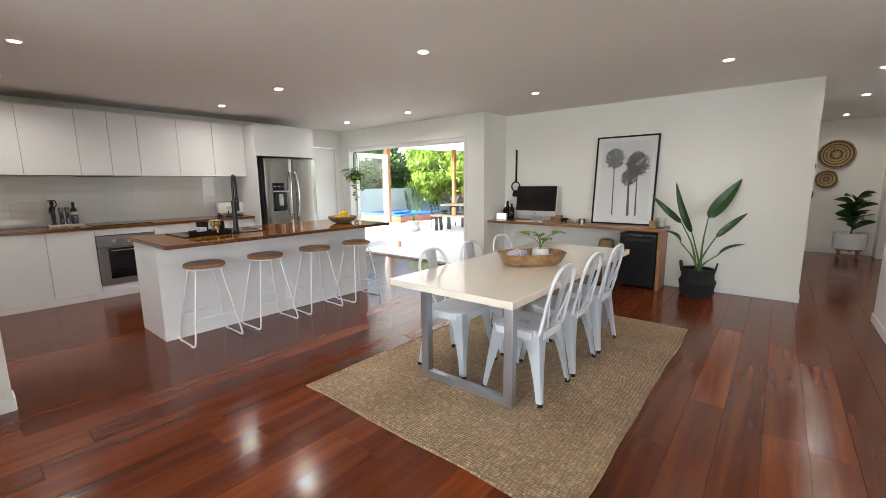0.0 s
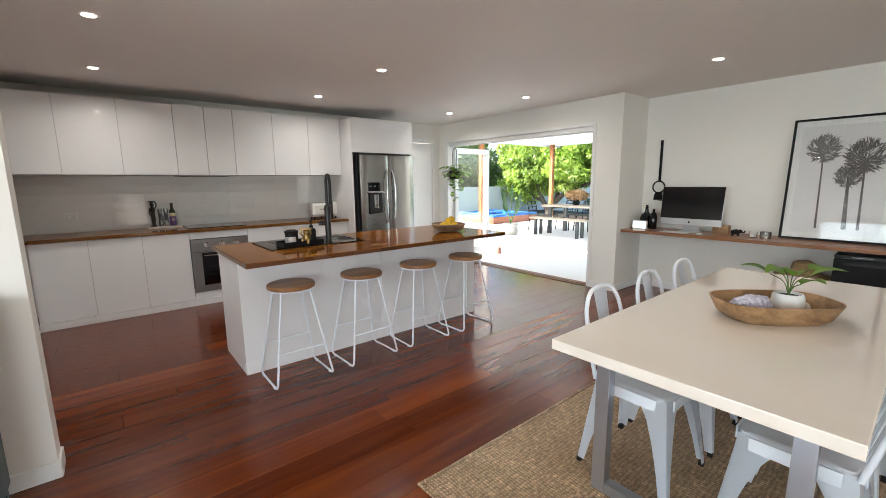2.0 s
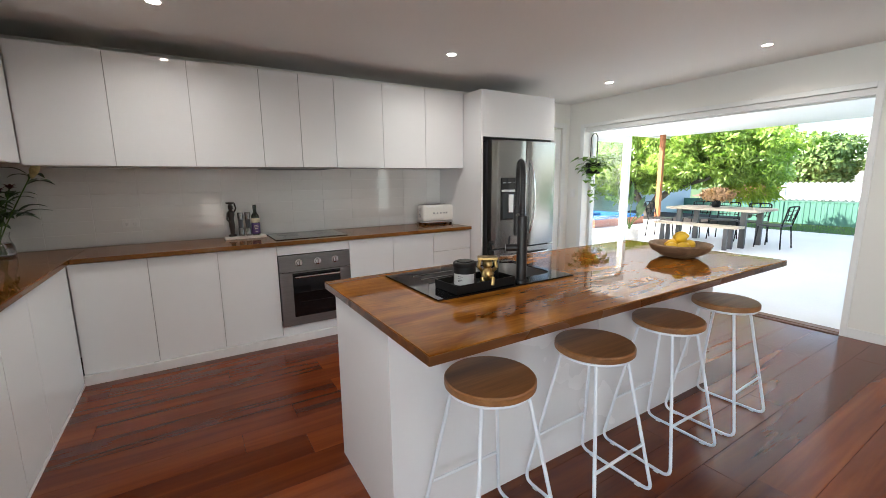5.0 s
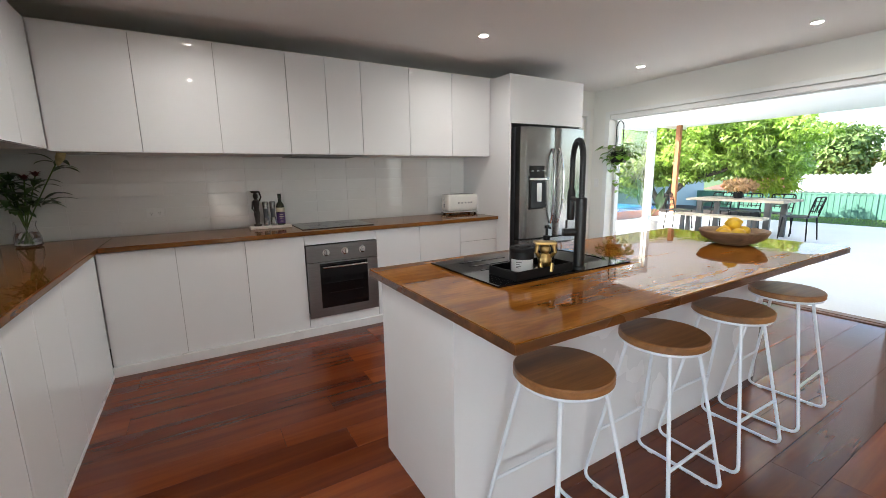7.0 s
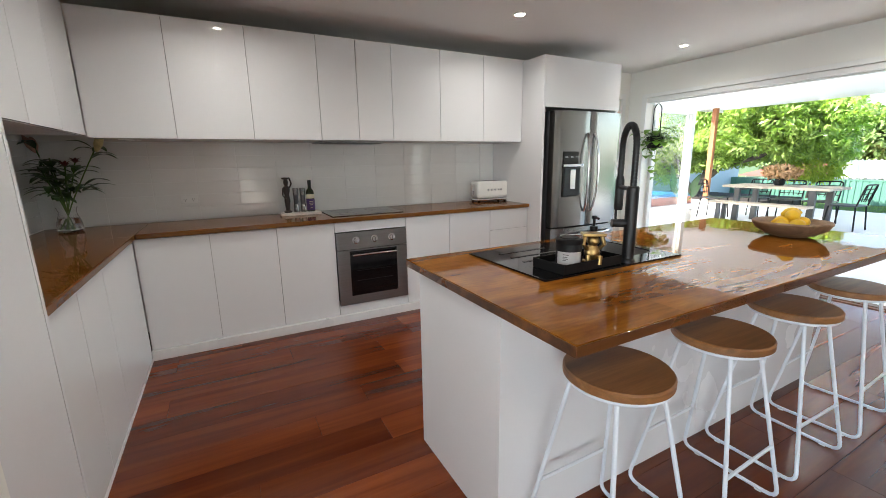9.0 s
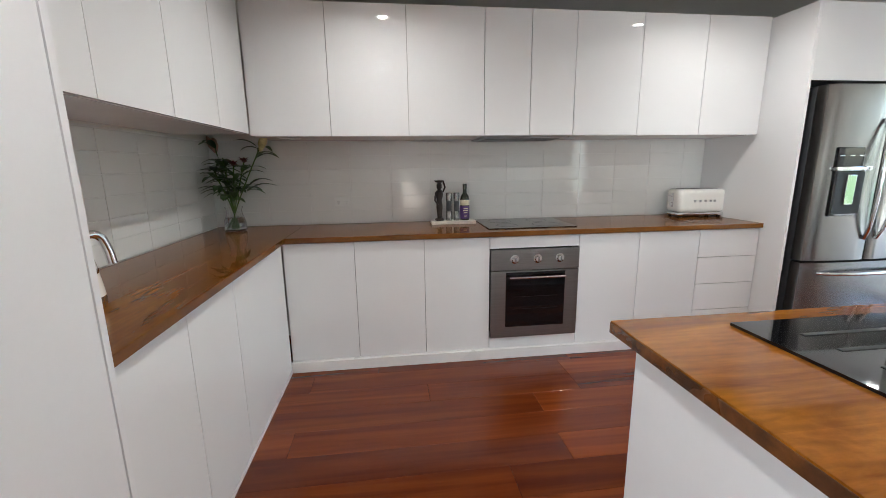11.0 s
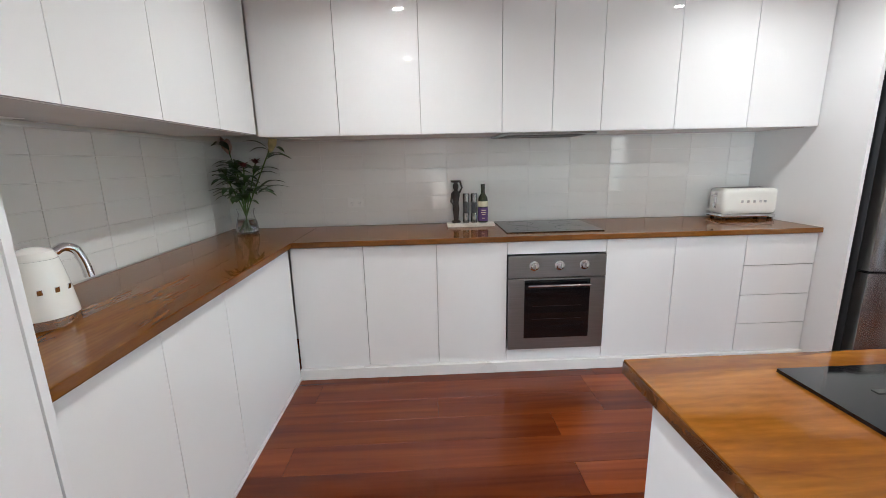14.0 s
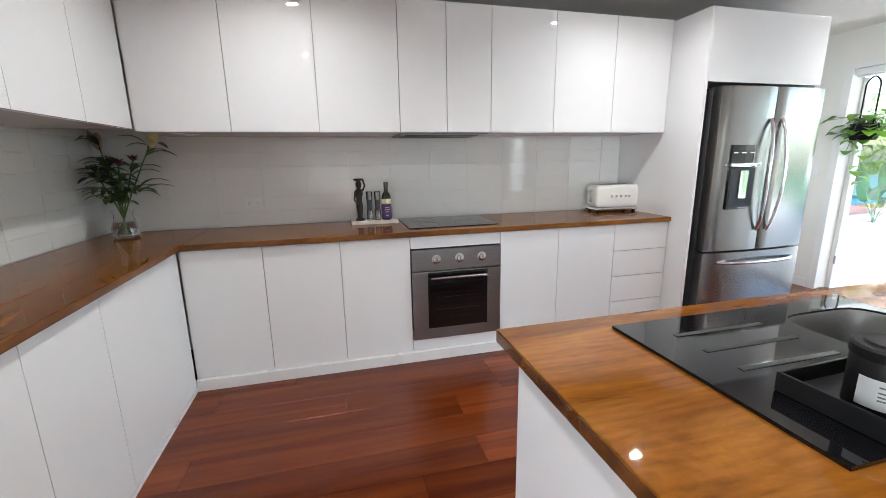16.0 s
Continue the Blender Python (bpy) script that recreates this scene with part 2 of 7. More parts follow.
BOWLW = wood("carved_bowl_timber", (0.20, 0.11, 0.05), (0.36, 0.21, 0.10), (0.50, 0.31, 0.16), "y", 0.55, 0.0, grain=8)
BOWLD = wood("dark_bowl_timber", (0.12, 0.07, 0.038), (0.24, 0.145, 0.08), (0.34, 0.22, 0.13), "x", 0.5, 0.05, grain=10)
POSTW = wood("post_timber", (0.24, 0.075, 0.025), (0.36, 0.125, 0.045), (0.46, 0.18, 0.07), "z", 0.5, 0.0, grain=6)
PALEW = wood("bleached_timber", (0.36, 0.29, 0.22), (0.50, 0.42, 0.33), (0.60, 0.52, 0.42), "x", 0.6, 0.0, grain=7)
TILE = plain("glazed_tile", (0.79, 0.79, 0.765), 0.07, var=0.02, scale=1.5, fine=9, relief=0.05, coat=0.3)
GROUT = plain("tile_grout", (0.80, 0.80, 0.78), 0.8, var=0.05)
STEEL = brushed("brushed_steel", (0.31, 0.31, 0.31), 0.36, (8, 0.2, 8))
STEELV = brushed("brushed_steel_upright", (0.29, 0.278, 0.266), 0.21, (8, 8, 0.2))
CHROME = plain("polished_chrome", (0.75, 0.75, 0.76), 0.06, 1.0, var=0.03, relief=0)
BLACKG = plain("black_glass", (0.005, 0.005, 0.006), 0.04, var=0.2, relief=0, coat=0.1, spec=0.4)
BLACKM = plain("matt_black", (0.006, 0.006, 0.0065), 0.5, var=0.15, relief=0.05, spec=0.25)
BLACKS = plain("satin_black_metal", (0.009, 0.009, 0.0095), 0.36, var=0.15, relief=0.03)
DARKIN = plain("dark_cavity", (0.01, 0.01, 0.011), 0.5)
# white coat tinted blue: the cast of sky light is put into its colour
WHITEM = plain("sky_tinted_white_coat", (0.73, 0.77, 0.82), 0.32, var=0.02, scale=5, fine=200, relief=0.03)
TABLEW = plain("white_stone_top", (0.80, 0.735, 0.65), 0.06, var=0.015, scale=2, fine=40, relief=0.008, coat=0.4)
TABLEE = plain("white_table_edge", (0.80, 0.80, 0.81), 0.3, var=0.02)
SATINS = plain("satin_steel_leg", (0.46, 0.48, 0.52), 0.34, 0.9, var=0.05, fine=120, relief=0.04)
CERAM = plain("white_ceramic", (0.80, 0.80, 0.78), 0.25, var=0.03, relief=0.03)
ENAMEL = plain("cream_enamel", (0.80, 0.79, 0.74), 0.08, var=0.015, relief=0, coat=0.5)
LEMON = plain("lemon_skin", (0.72, 0.44, 0.02), 0.4, var=0.12, scale=20, fine=220, relief=0.35)
GOLD = plain("aged_gold", (0.44, 0.30, 0.12), 0.34, 1.0, var=0.15, scale=30, relief=0.2)
PAPER = plain("white_paper", (0.78, 0.78, 0.77), 0.6, var=0.02)
INK = plain("grey_print", (0.09, 0.085, 0.085), 0.6, var=0.25, scale=40, fine=200)
INKP = plain("pale_grey_print", (0.16, 0.155, 0.155), 0.6, var=0.25, scale=40, fine=200)
FIGUREM = plain("dark_carved_wood", (0.025, 0.017, 0.013), 0.45, var=0.3, scale=40, relief=0.2)
OLIVE = plain("dark_green_bottle", (0.02, 0.03, 0.01), 0.08, var=0.1, relief=0, coat=0.5)
PURPLE = plain("purple_label", (0.07, 0.03, 0.13), 0.4)
LABELC = plain("cream_label", (0.62, 0.56, 0.40), 0.5)
GLASSC = glass("clear_glass")
PANE = pane_glass("window_pane_glass")
PICGL = pane_glass("picture_glass")
LEAFD = leafy("dark_leaf", (0.012, 0.040, 0.010), (0.035, 0.10, 0.022), 0.35, 0.12)
LEAFV = leafy("lily_leaf", (0.022, 0.05, 0.012), (0.075, 0.145, 0.032), 0.35, 0.15)
LEAFB = leafy("broad_leaf", (0.012, 0.045, 0.012), (0.03, 0.085, 0.02), 0.3, 0.1)
STEMG = plain("green_stem", (0.08, 0.15, 0.03), 0.5, var=0.2, scale=12)
POTHOS = leafy("trailing_leaf", (0.07, 0.17, 0.02), (0.22, 0.36, 0.06), 0.35, 0.3)
TREEL = leafy("garden_tree_leaf", (0.10, 0.18, 0.03), (0.50, 0.60, 0.18), 0.28, 0.45)
TREEF = leafy("far_tree_leaf", (0.08, 0.15, 0.04), (0.24, 0.34, 0.11), 0.5, 0.25)
HEDGEL = leafy("hedge_leaf", (0.03, 0.07, 0.02), (0.15, 0.23, 0.07), 0.4, 0.2)
LIMEL = leafy("lime_palm_leaf", (0.22, 0.32, 0.03), (0.45, 0.52, 0.07), 0.4, 0.3)
BARK = plain("grey_bark", (0.13, 0.11, 0.09), 0.9, var=0.35, scale=6, fine=40, relief=0.8)
LILY = plain("lily_bud", (0.62, 0.55, 0.26), 0.5, var=0.2, scale=30)
PINKB = plain("pink_bud", (0.55, 0.32, 0.24), 0.5, var=0.2, scale=30)
REDF = plain("dark_red_flower", (0.16, 0.03, 0.03), 0.6, var=0.3, scale=40)
DRIED = leafy("dried_pampas", (0.36, 0.20, 0.11), (0.60, 0.38, 0.22), 0.8, 0.2)
PAVE = plain("pale_paving", (0.80, 0.795, 0.78), 0.6, var=0.05, scale=0.6, fine=35, relief=0.15)
LAWN = plain("lawn_soil", (0.06, 0.11, 0.03), 0.9, var=0.3, scale=3, fine=60, relief=0.5)
GRASS = leafy("grass_blade", (0.06, 0.13, 0.025), (0.16, 0.28, 0.06), 0.6, 0.2)
RENDERB = plain("pale_blue_render", (0.50, 0.57, 0.60), 0.8, var=0.05, scale=0.9, fine=70, relief=0.2)
FENCEG = plain("green_sheet_metal", (0.09, 0.22, 0.165), 0.45, var=0.1, scale=1.5, fine=30, relief=0.05)
ROOFW = plain("white_sheet_roof", (0.74, 0.75, 0.76), 0.5, var=0.05, scale=1, fine=30)
ROOFR = plain("red_roof", (0.32, 0.09, 0.07), 0.6, var=0.2, scale=4)
SOFFIT = plain("patio_soffit", (0.88, 0.88, 0.88), 0.6, var=0.02, scale=1)
SPATILE = plain("blue_spa_tile", (0.03, 0.14, 0.42), 0.15, var=0.4, scale=9, fine=40)
WATERM = plain("spa_water", (0.05, 0.24, 0.48), 0.04, var=0.2, scale=3, fine=14, relief=0.6)
REDT = wood("spa_surround_timber", (0.24, 0.07, 0.035), (0.36, 0.115, 0.055), (0.44, 0.16, 0.08), "y", 0.5, 0.0, grain=6)
CHARCOAL = plain("charcoal_metal", (0.05, 0.052, 0.055), 0.45, var=0.1)
TERRA = plain("pink_terracotta", (0.48, 0.22, 0.16), 0.7, var=0.1, scale=12)
SCREEN = plain("dark_screen", (0.006, 0.006, 0.007), 0.12, var=0.1, relief=0)
ALU = plain("pale_aluminium", (0.62, 0.63, 0.65), 0.3, 0.7, var=0.03)
TEAL = plain("dark_teal_paint", (0.035, 0.065, 0.085), 0.4, var=0.1, scale=3)
BASKETB = plain("black_seagrass", (0.012, 0.011, 0.011), 0.85, var=0.4, scale=60, fine=260, relief=1.0)
STRAW = plain("woven_straw", (0.36, 0.25, 0.12), 0.8, var=0.35, scale=60, fine=300, relief=1.0)
STRAWD = plain("brown_woven_straw", (0.10, 0.055, 0.025), 0.8, var=0.35, scale=60, fine=300, relief=1.0)
CRYSTAL = plain("lilac_crystal", (0.50, 0.47, 0.55), 0.2, var=0.35, scale=70, fine=160, relief=0.9)
STONEP = plain("pale_stone", (0.62, 0.57, 0.52), 0.5, var=0.15, scale=15)
LAMP = glow("lamp_glow", (1.0, 0.90, 0.78), 26.0)
LCD = glow("clock_display", (0.62, 0.80, 0.86), 0.55)
SOIL = plain("potting_soil", (0.03, 0.02, 0.014), 0.95, var=0.4, scale=60, relief=0.8)


def jute():
    """Coarse basket weave with slubs."""
    m, t, b = tree_of("jute_weave")
    c = coords(t)
    w1 = node(t, "ShaderNodeTexWave", Scale=20.0, Distortion=3.5, Detail=2.0)
    w1.bands_direction = "Y"
    w2 = node(t, "ShaderNodeTexWave", Scale=15.0, Distortion=4.5, Detail=2.0)
    w2.bands_direction = "X"
    n = node(t, "ShaderNodeTexNoise", Scale=2.0, Detail=5.0)
    s = node(t, "ShaderNodeTexNoise", Scale=48.0, Detail=5.0)
    for q in (w1, w2, n, s):
        link(t, c, q.inputs["Vector"])
    weave = mix(t, 1.0, w1.outputs[0], w2.outputs[0], "MULTIPLY")
    col = ramp(t, n.outputs[0], [(0.3, (0.40, 0.265, 0.155)), (0.7, (0.58, 0.41, 0.26))])
    col = mix(t, 0.8, col, ramp(t, weave, [(0.05, (0.60,) * 3), (0.55, (1.12,) * 3)]), "MULTIPLY")
    col = mix(t, 0.8, col, ramp(t, s.outputs[0], [(0.35, (0.62,) * 3), (0.60, (1.05,) * 3), (0.68, (1.5,) * 3)]), "MULTIPLY")
    link(t, col, b.inputs["Base Color"])
    b.inputs["Roughness"].default_value = 0.95
    bump(t, b, mix(t, 0.4, weave, s.outputs[0]), 1.0, 0.012)
    return m


JUTE = jute()

# ---- building helpers ----


def finish(name, bm, material, smooth=True, angle=38):
    bmesh.ops.recalc_face_normals(bm, faces=bm.faces)
    me = bpy.data.meshes.new(name)
    bm.to_mesh(me)
    bm.free()
    me.materials.append(material)
    flat = [p.material_index == 1 for p in me.polygons]
    me.polygons.foreach_set("material_index", [0] * len(flat))
    if smooth:
        me.polygons.foreach_set("use_smooth", [True] * len(flat))
        me.set_sharp_from_angle(angle=radians(angle))
        me.polygons.foreach_set("use_smooth", [not f for f in flat])
    return me


def part(name, bm, material, parent, label="", smooth=True, angle=38):
    ob = new(name, finish(name, bm, material, smooth, angle))
    ob.parent = parent
    return tagged(ob, label)


def single(name, bm, material, label, category, group="", kind="", at=None, smooth=True, angle=38):
    ob = new(name, finish(name, bm, material, smooth, angle))
    if at is not None:
        ob.matrix_world = at
    return tagged(ob, label, category, group, kind)


def thing(name, at, label, category, group="", kind=""):
    ob = new(name)
    ob.empty_display_size = 0.1
    ob.matrix_world = at
    return tagged(ob, label, category, group, kind)


def box(x0, x1, y0, y1, z0, z1, bevel=0.0, seg=2, bm=None):
    """A box, bevelled on all its edges, in a bmesh of its own or joined to bm."""
    b = bmesh.new()
    bmesh.ops.create_cube(b, size=1.0)
    for v in b.verts:
        v.co = (x0 + (v.co.x + 0.5) * (x1 - x0), y0 + (v.co.y + 0.5) * (y1 - y0), z0 + (v.co.z + 0.5) * (z1 - z0))
    if bevel:
        bmesh.ops.bevel(b, geom=b.edges[:], offset=bevel, segments=seg, affect="EDGES", profile=0.6)
        b.normal_update()
        for f in b.faces:
            # the broad sides stay plane; only the rounded edges are smoothed
            f.material_index = 1 if max(abs(f.normal.x), abs(f.normal.y), abs(f.normal.z)) > 0.9995 else 0
    return join(bm, b)


def join(bm, b):
    if bm is None:
        return b
    me = bpy.data.meshes.new("joined")
    b.to_mesh(me)
    b.free()
    bm.from_mesh(me)
    bpy.data.meshes.remove(me)
    return bm


def lathe(profile, seg=32, bm=None, at=(0, 0, 0), squash=1.0, wobble=0.0):
    """A turned body from (radius, height) pairs."""
    b = bmesh.new()
    rings = []
    for r, z in profile:
        if r < 1e-6:
            rings.append([b.verts.new((at[0], at[1], at[2] + z))])
        else:
            ring = []
            for i in range(seg):
                a = 2 * math.pi * i / seg
                k = r * (1 + wobble * noise.noise((math.cos(a) * 1.7, math.sin(a) * 1.7, z * 9)))
                ring.append(b.verts.new((at[0] + k * math.cos(a), at[1] + k * squash * math.sin(a), at[2] + z)))
            rings.append(ring)
    for p, q in zip(rings, rings[1:]):
        for i in range(seg):
            j = (i + 1) % seg
            if len(p) == 1 and len(q) == 1:
                break
            if len(p) == 1:
                b.faces.new((p[0], q[i], q[j]))
            elif len(q) == 1:
                b.faces.new((p[i], p[j], q[0]))
            else:
                b.faces.new((p[i], p[j], q[j], q[i]))
    return join(bm, b)


def tube(points, r, seg=10, closed=False, bm=None, taper=None, caps=True):
    """A round bar swept along points."""
    b = bmesh.new()
    pts = [Vector(p) for p in points]
    n = len(pts)
    rings, up = [], None
    for i, p in enumerate(pts):
        a = pts[(i - 1) % n] if closed or i else p
        c = pts[(i + 1) % n] if closed or i < n - 1 else p
        d = (c - a).normalized()
        if up is None:
            up = d.orthogonal().normalized()
        up = (up - d * up.dot(d))
        up = up.normalized() if up.length > 1e-6 else d.orthogonal().normalized()
        side = d.cross(up)
        k = r if taper is None else r * (1 + (taper - 1) * i / max(1, n - 1))
        rings.append([b.verts.new(p + k * (math.cos(2 * math.pi * s / seg) * up + math.sin(2 * math.pi * s / seg) * side)) for s in range(seg)])
    pairs = list(zip(rings, rings[1:])) + ([(rings[-1], rings[0])] if closed else [])
    for p, q in pairs:
        for s in range(seg):
            b.faces.new((p[s], p[(s + 1) % seg], q[(s + 1) % seg], q[s]))
    if caps and not closed:
        b.faces.new(rings[0][::-1]), b.faces.new(rings[-1])
    return join(bm, b)


def arc(points, r, steps=5):
    """Points with rounded corners."""
    pts = [Vector(p) for p in points]
    out = [pts[0]]
    for a, p, c in zip(pts, pts[1:], pts[2:]):
        u, v = (a - p), (c - p)
        k = min(r, u.length * 0.45, v.length * 0.45)
        s, e = p + u.normalized() * k, p + v.normalized() * k
        for i in range(steps + 1):
            f = i / steps
            out.append((1 - f) ** 2 * s + 2 * f * (1 - f) * p + f * f * e)
    return out + [pts[-1]]


def blade(bm, base, tip, width, droop=0.0, fold=0.2, up=(0, 0, 1), seg=6, twist=0.0, shape=0.42):
    """One leaf: a folded, arched blade from base to tip."""
    base, tip = Vector(base), Vector(tip)
    d = tip - base
    n = Vector(up)
    side = d.cross(n)
    side = side.normalized() if side.length > 1e-6 else d.orthogonal().normalized()
    n = side.cross(d).normalized()
    side = Matrix.Rotation(twist, 3, d.normalized()) @ side
    n = side.cross(d).normalized()
    rows = []
    for i in range(seg + 1):
        f = i / seg
        w = width * 0.5 * (math.sin(math.pi * min(1, f ** (shape + 0.35))) ** 0.75 if 0 < f < 1 else 0.0)
        c = base + d * f + n * droop * math.sin(math.pi * f) * d.length
        rows.append((bm.verts.new(c - side * w + n * w * fold), bm.verts.new(c), bm.verts.new(c + side * w + n * w * fold)))
    for a, c in zip(rows, rows[1:]):
        bm.faces.new((a[0], a[1], c[1], c[0]))
        bm.faces.new((a[1], a[2], c[2], c[1]))
    return bm


def text_mesh(body, size, depth=0.0006):
    cu = bpy.data.curves.new("text", "FONT")
    cu.body, cu.size, cu.extrude, cu.align_x, cu.align_y = body, size, depth, "CENTER", "CENTER"
    ob = bpy.data.objects.new("text", cu)
    scene.collection.objects.link(ob)
    me = bpy.data.meshes.new_from_object(ob.evaluated_get(bpy.context.evaluated_depsgraph_get()))
    bpy.data.objects.remove(ob)
    bpy.data.curves.remove(cu)
    b = bmesh.new()
    b.from_mesh(me)
    bpy.data.meshes.remove(me)
    return b


def moved(bm, m):
    bmesh.ops.transform(bm, matrix=m, verts=bm.verts[:])
    return bm


# ---- the large structure ----
OVEN_X, LEFT_Y, DOOR_Y, DESK_Y, CEIL_Z = -8.84, -0.40, 5.65, 6.28, 2.40
HALL_X, EAST_X, SOUTH_Y, BACK_Y = -1.61, -1.07, -3.5, 10.75


def structure(name, bm, material, label="", category="", smooth=False):
    return single(name, bm, material, label, category, kind="structure", smooth=smooth)


w = box(-9.0, OVEN_X, -0.55, 4.70, 0, CEIL_Z)
box(-9.0, OVEN_X, 5.50, 5.80, 0, CEIL_Z, bm=w)
box(-9.0, OVEN_X, 4.70, 5.50, 2.07, CEIL_Z, bm=w)
structure("wall_west", w, WALL, "white painted plaster wall behind the kitchen cabinets", "wall")
w = box(OVEN_X, -5.55, -0.55, LEFT_Y, 0, CEIL_Z)
structure("wall_kitchen_side", w, WALL, "white painted plaster wall beside the kitchen", "wall")
w = box(-5.55, -5.41, SOUTH_Y, 0.51, 0, CEIL_Z)
structure("wall_nib", w, WALL, "white painted nib wall ending beside the pantry", "wall")
w = box(OVEN_X, -8.57, DOOR_Y, 5.80, 0, 2.9)
box(-8.57, -5.745, DOOR_Y, 5.80, 2.06, 2.9, bm=w)
box(-5.745, -5.37, DOOR_Y, 6.43, 0, 2.9, bm=w)
structure("wall_north", w, WALL, "white painted wall with a wide opening to the patio", "wall")
w = box(-5.37, -1.76, DESK_Y, 6.43, 0, 2.9)
box(-1.76, HALL_X, DESK_Y, BACK_Y + 0.15, 0, CEIL_Z, bm=w)
structure("wall_desk", w, WALL, "pale white painted wall behind the timber desk", "wall")
w = box(HALL_X, -0.50, BACK_Y, BACK_Y + 0.15, 0, CEIL_Z)
box(-0.50, 1.4, 10.45, 10.60, 0, CEIL_Z, bm=w)
box(-0.50, -0.35, 10.60, BACK_Y + 0.15, 0, CEIL_Z, bm=w)
structure("wall_hall_end", w, WALL, "white painted wall at the end of the hallway", "wall")
w = box(1.25, 1.4, 5.76, 6.58, 0, CEIL_Z)
box(1.25, 1.4, 7.42, 10.45, 0, CEIL_Z, bm=w)
box(1.25, 1.4, 6.58, 7.42, 0, 0.35, bm=w)
box(1.25, 1.4, 6.58, 7.42, 2.0, CEIL_Z, bm=w)
box(EAST_X + 0.15, 1.25, 5.76, 5.91, 0, CEIL_Z, bm=w)
structure("wall_hall_side", w, WALL, "white painted hallway side wall with a window", "wall")
w = box(EAST_X, EAST_X + 0.15, SOUTH_Y, -3.05, 0, CEIL_Z)
box(EAST_X, EAST_X + 0.15, -0.35, 0.60, 0, CEIL_Z, bm=w)
box(EAST_X, EAST_X + 0.15, 4.60, 5.91, 0, CEIL_Z, bm=w)
box(EAST_X, EAST_X + 0.15, -3.05, -0.35, 0, 0.45, bm=w)
box(EAST_X, EAST_X + 0.15, -3.05, -0.35, 1.85, CEIL_Z, bm=w)
structure("wall_east", w, WALL, "white painted side wall with a paned window", "wall")
w = box(EAST_X + 0.15, 0.20, 0.45, 0.60, 0, CEIL_Z)
box(2.70, 3.45, 0.45, 0.60, 0, CEIL_Z, bm=w)
box(0.20, 2.70, 0.45, 0.60, 0, 0.40, bm=w)
box(0.20, 2.70, 0.45, 0.60, 2.10, CEIL_Z, bm=w)
box(EAST_X + 0.15, 3.45, 4.60, 4.75, 0, CEIL_Z, bm=w)
box(3.30, 3.45, 0.60, 4.60, 0, CEIL_Z, bm=w)
structure("wall_living", w, WALL, "white painted living area walls with an added window", "wall")
w = box(-5.55, -4.95, SOUTH_Y - 0.15, SOUTH_Y, 0, CEIL_Z)
box(-1.45, EAST_X + 0.15, SOUTH_Y - 0.15, SOUTH_Y, 0, CEIL_Z, bm=w)
box(-4.95, -1.45, SOUTH_Y - 0.15, SOUTH_Y, 0, 0.25, bm=w)
box(-4.95, -1.45, SOUTH_Y - 0.15, SOUTH_Y, 2.3, CEIL_Z, bm=w)
structure("wall_south", w, WALL, "white painted wall with a wide window", "wall")
ceil = box(-9.0, EAST_X + 0.15, SOUTH_Y - 0.15, 5.65, CEIL_Z, CEIL_Z + 0.12)
box(-5.37, EAST_X + 0.15, 5.65, 6.28, CEIL_Z, CEIL_Z + 0.12, bm=ceil)
box(HALL_X, EAST_X + 0.15, 6.28, BACK_Y, CEIL_Z, CEIL_Z + 0.12, bm=ceil)
box(EAST_X + 0.15, 1.4, 5.76, BACK_Y, CEIL_Z, CEIL_Z + 0.12, bm=ceil)
box(EAST_X + 0.15, 3.45, 0.45, 4.75, CEIL_Z, CEIL_Z + 0.12, bm=ceil)
structure("ceiling", ceil, CEIL, "flat white painted plasterboard ceiling", "ceiling")


def skirting(x0, x1, y0, y1):
    """A skirting board along one stretch of wall."""
    return structure("baseboard", box(x0, x1, y0, y1, 0.0, 0.085, 0.004), TRIM, "low white painted skirting board", "skirting", True)


skirting(-5.41, -5.398, SOUTH_Y, 0.52)
skirting(-5.55, -5.41, 0.51, 0.522)
skirting(-5.37, -5.358, 5.64, DESK_Y)
skirting(-5.70, -5.37, 5.638, DOOR_Y)
skirting(-5.358, HALL_X, DESK_Y - 0.012, DESK_Y)
skirting(HALL_X, HALL_X + 0.012, DESK_Y - 0.012, BACK_Y)
skirting(HALL_X + 0.012, -0.5, BACK_Y - 0.012, BACK_Y)
skirting(-0.5, 1.2, 10.438, 10.45)
skirting(EAST_X - 0.012, EAST_X, SOUTH_Y, 0.60)
skirting(EAST_X - 0.012, EAST_X, 4.60, 5.91)
skirting(EAST_X - 0.012, EAST_X + 0.15, 5.91, 5.922)
skirting(-8.84, -8.65, 5.638, DOOR_Y)

# casing and head of the patio opening
t_ = box(-5.745, -5.70, 5.635, DOOR_Y, 0, 2.105, 0.003)
box(-8.635, -8.57, 5.635, DOOR_Y, 0, 2.105, 0.003, bm=t_)
box(-8.57, -5.745, 5.635, DOOR_Y, 2.06, 2.105, 0.003, bm=t_)
structure("trim_patio_opening", t_, TRIM, "white painted casing round the patio opening", "casing", True)
t_ = box(-8.57, -5.745, 5.66, 5.79, 2.005, 2.058, 0.004)
box(-8.57, -5.745, 5.70, 5.715, 1.995, 2.005, bm=t_)
box(-8.57, -5.745, 5.745, 5.76, 1.995, 2.005, bm=t_)
structure("trim_bifold_head_track", t_, TRIM, "white metal head track of the folding doors", "door track", True)
t_ = box(-8.57, -5.745, 5.63, 5.80, -0.03, 0.008, 0.004)
box(-8.57, -5.745, 5.68, 5.74, 0.006, 0.014, 0.002, bm=t_)
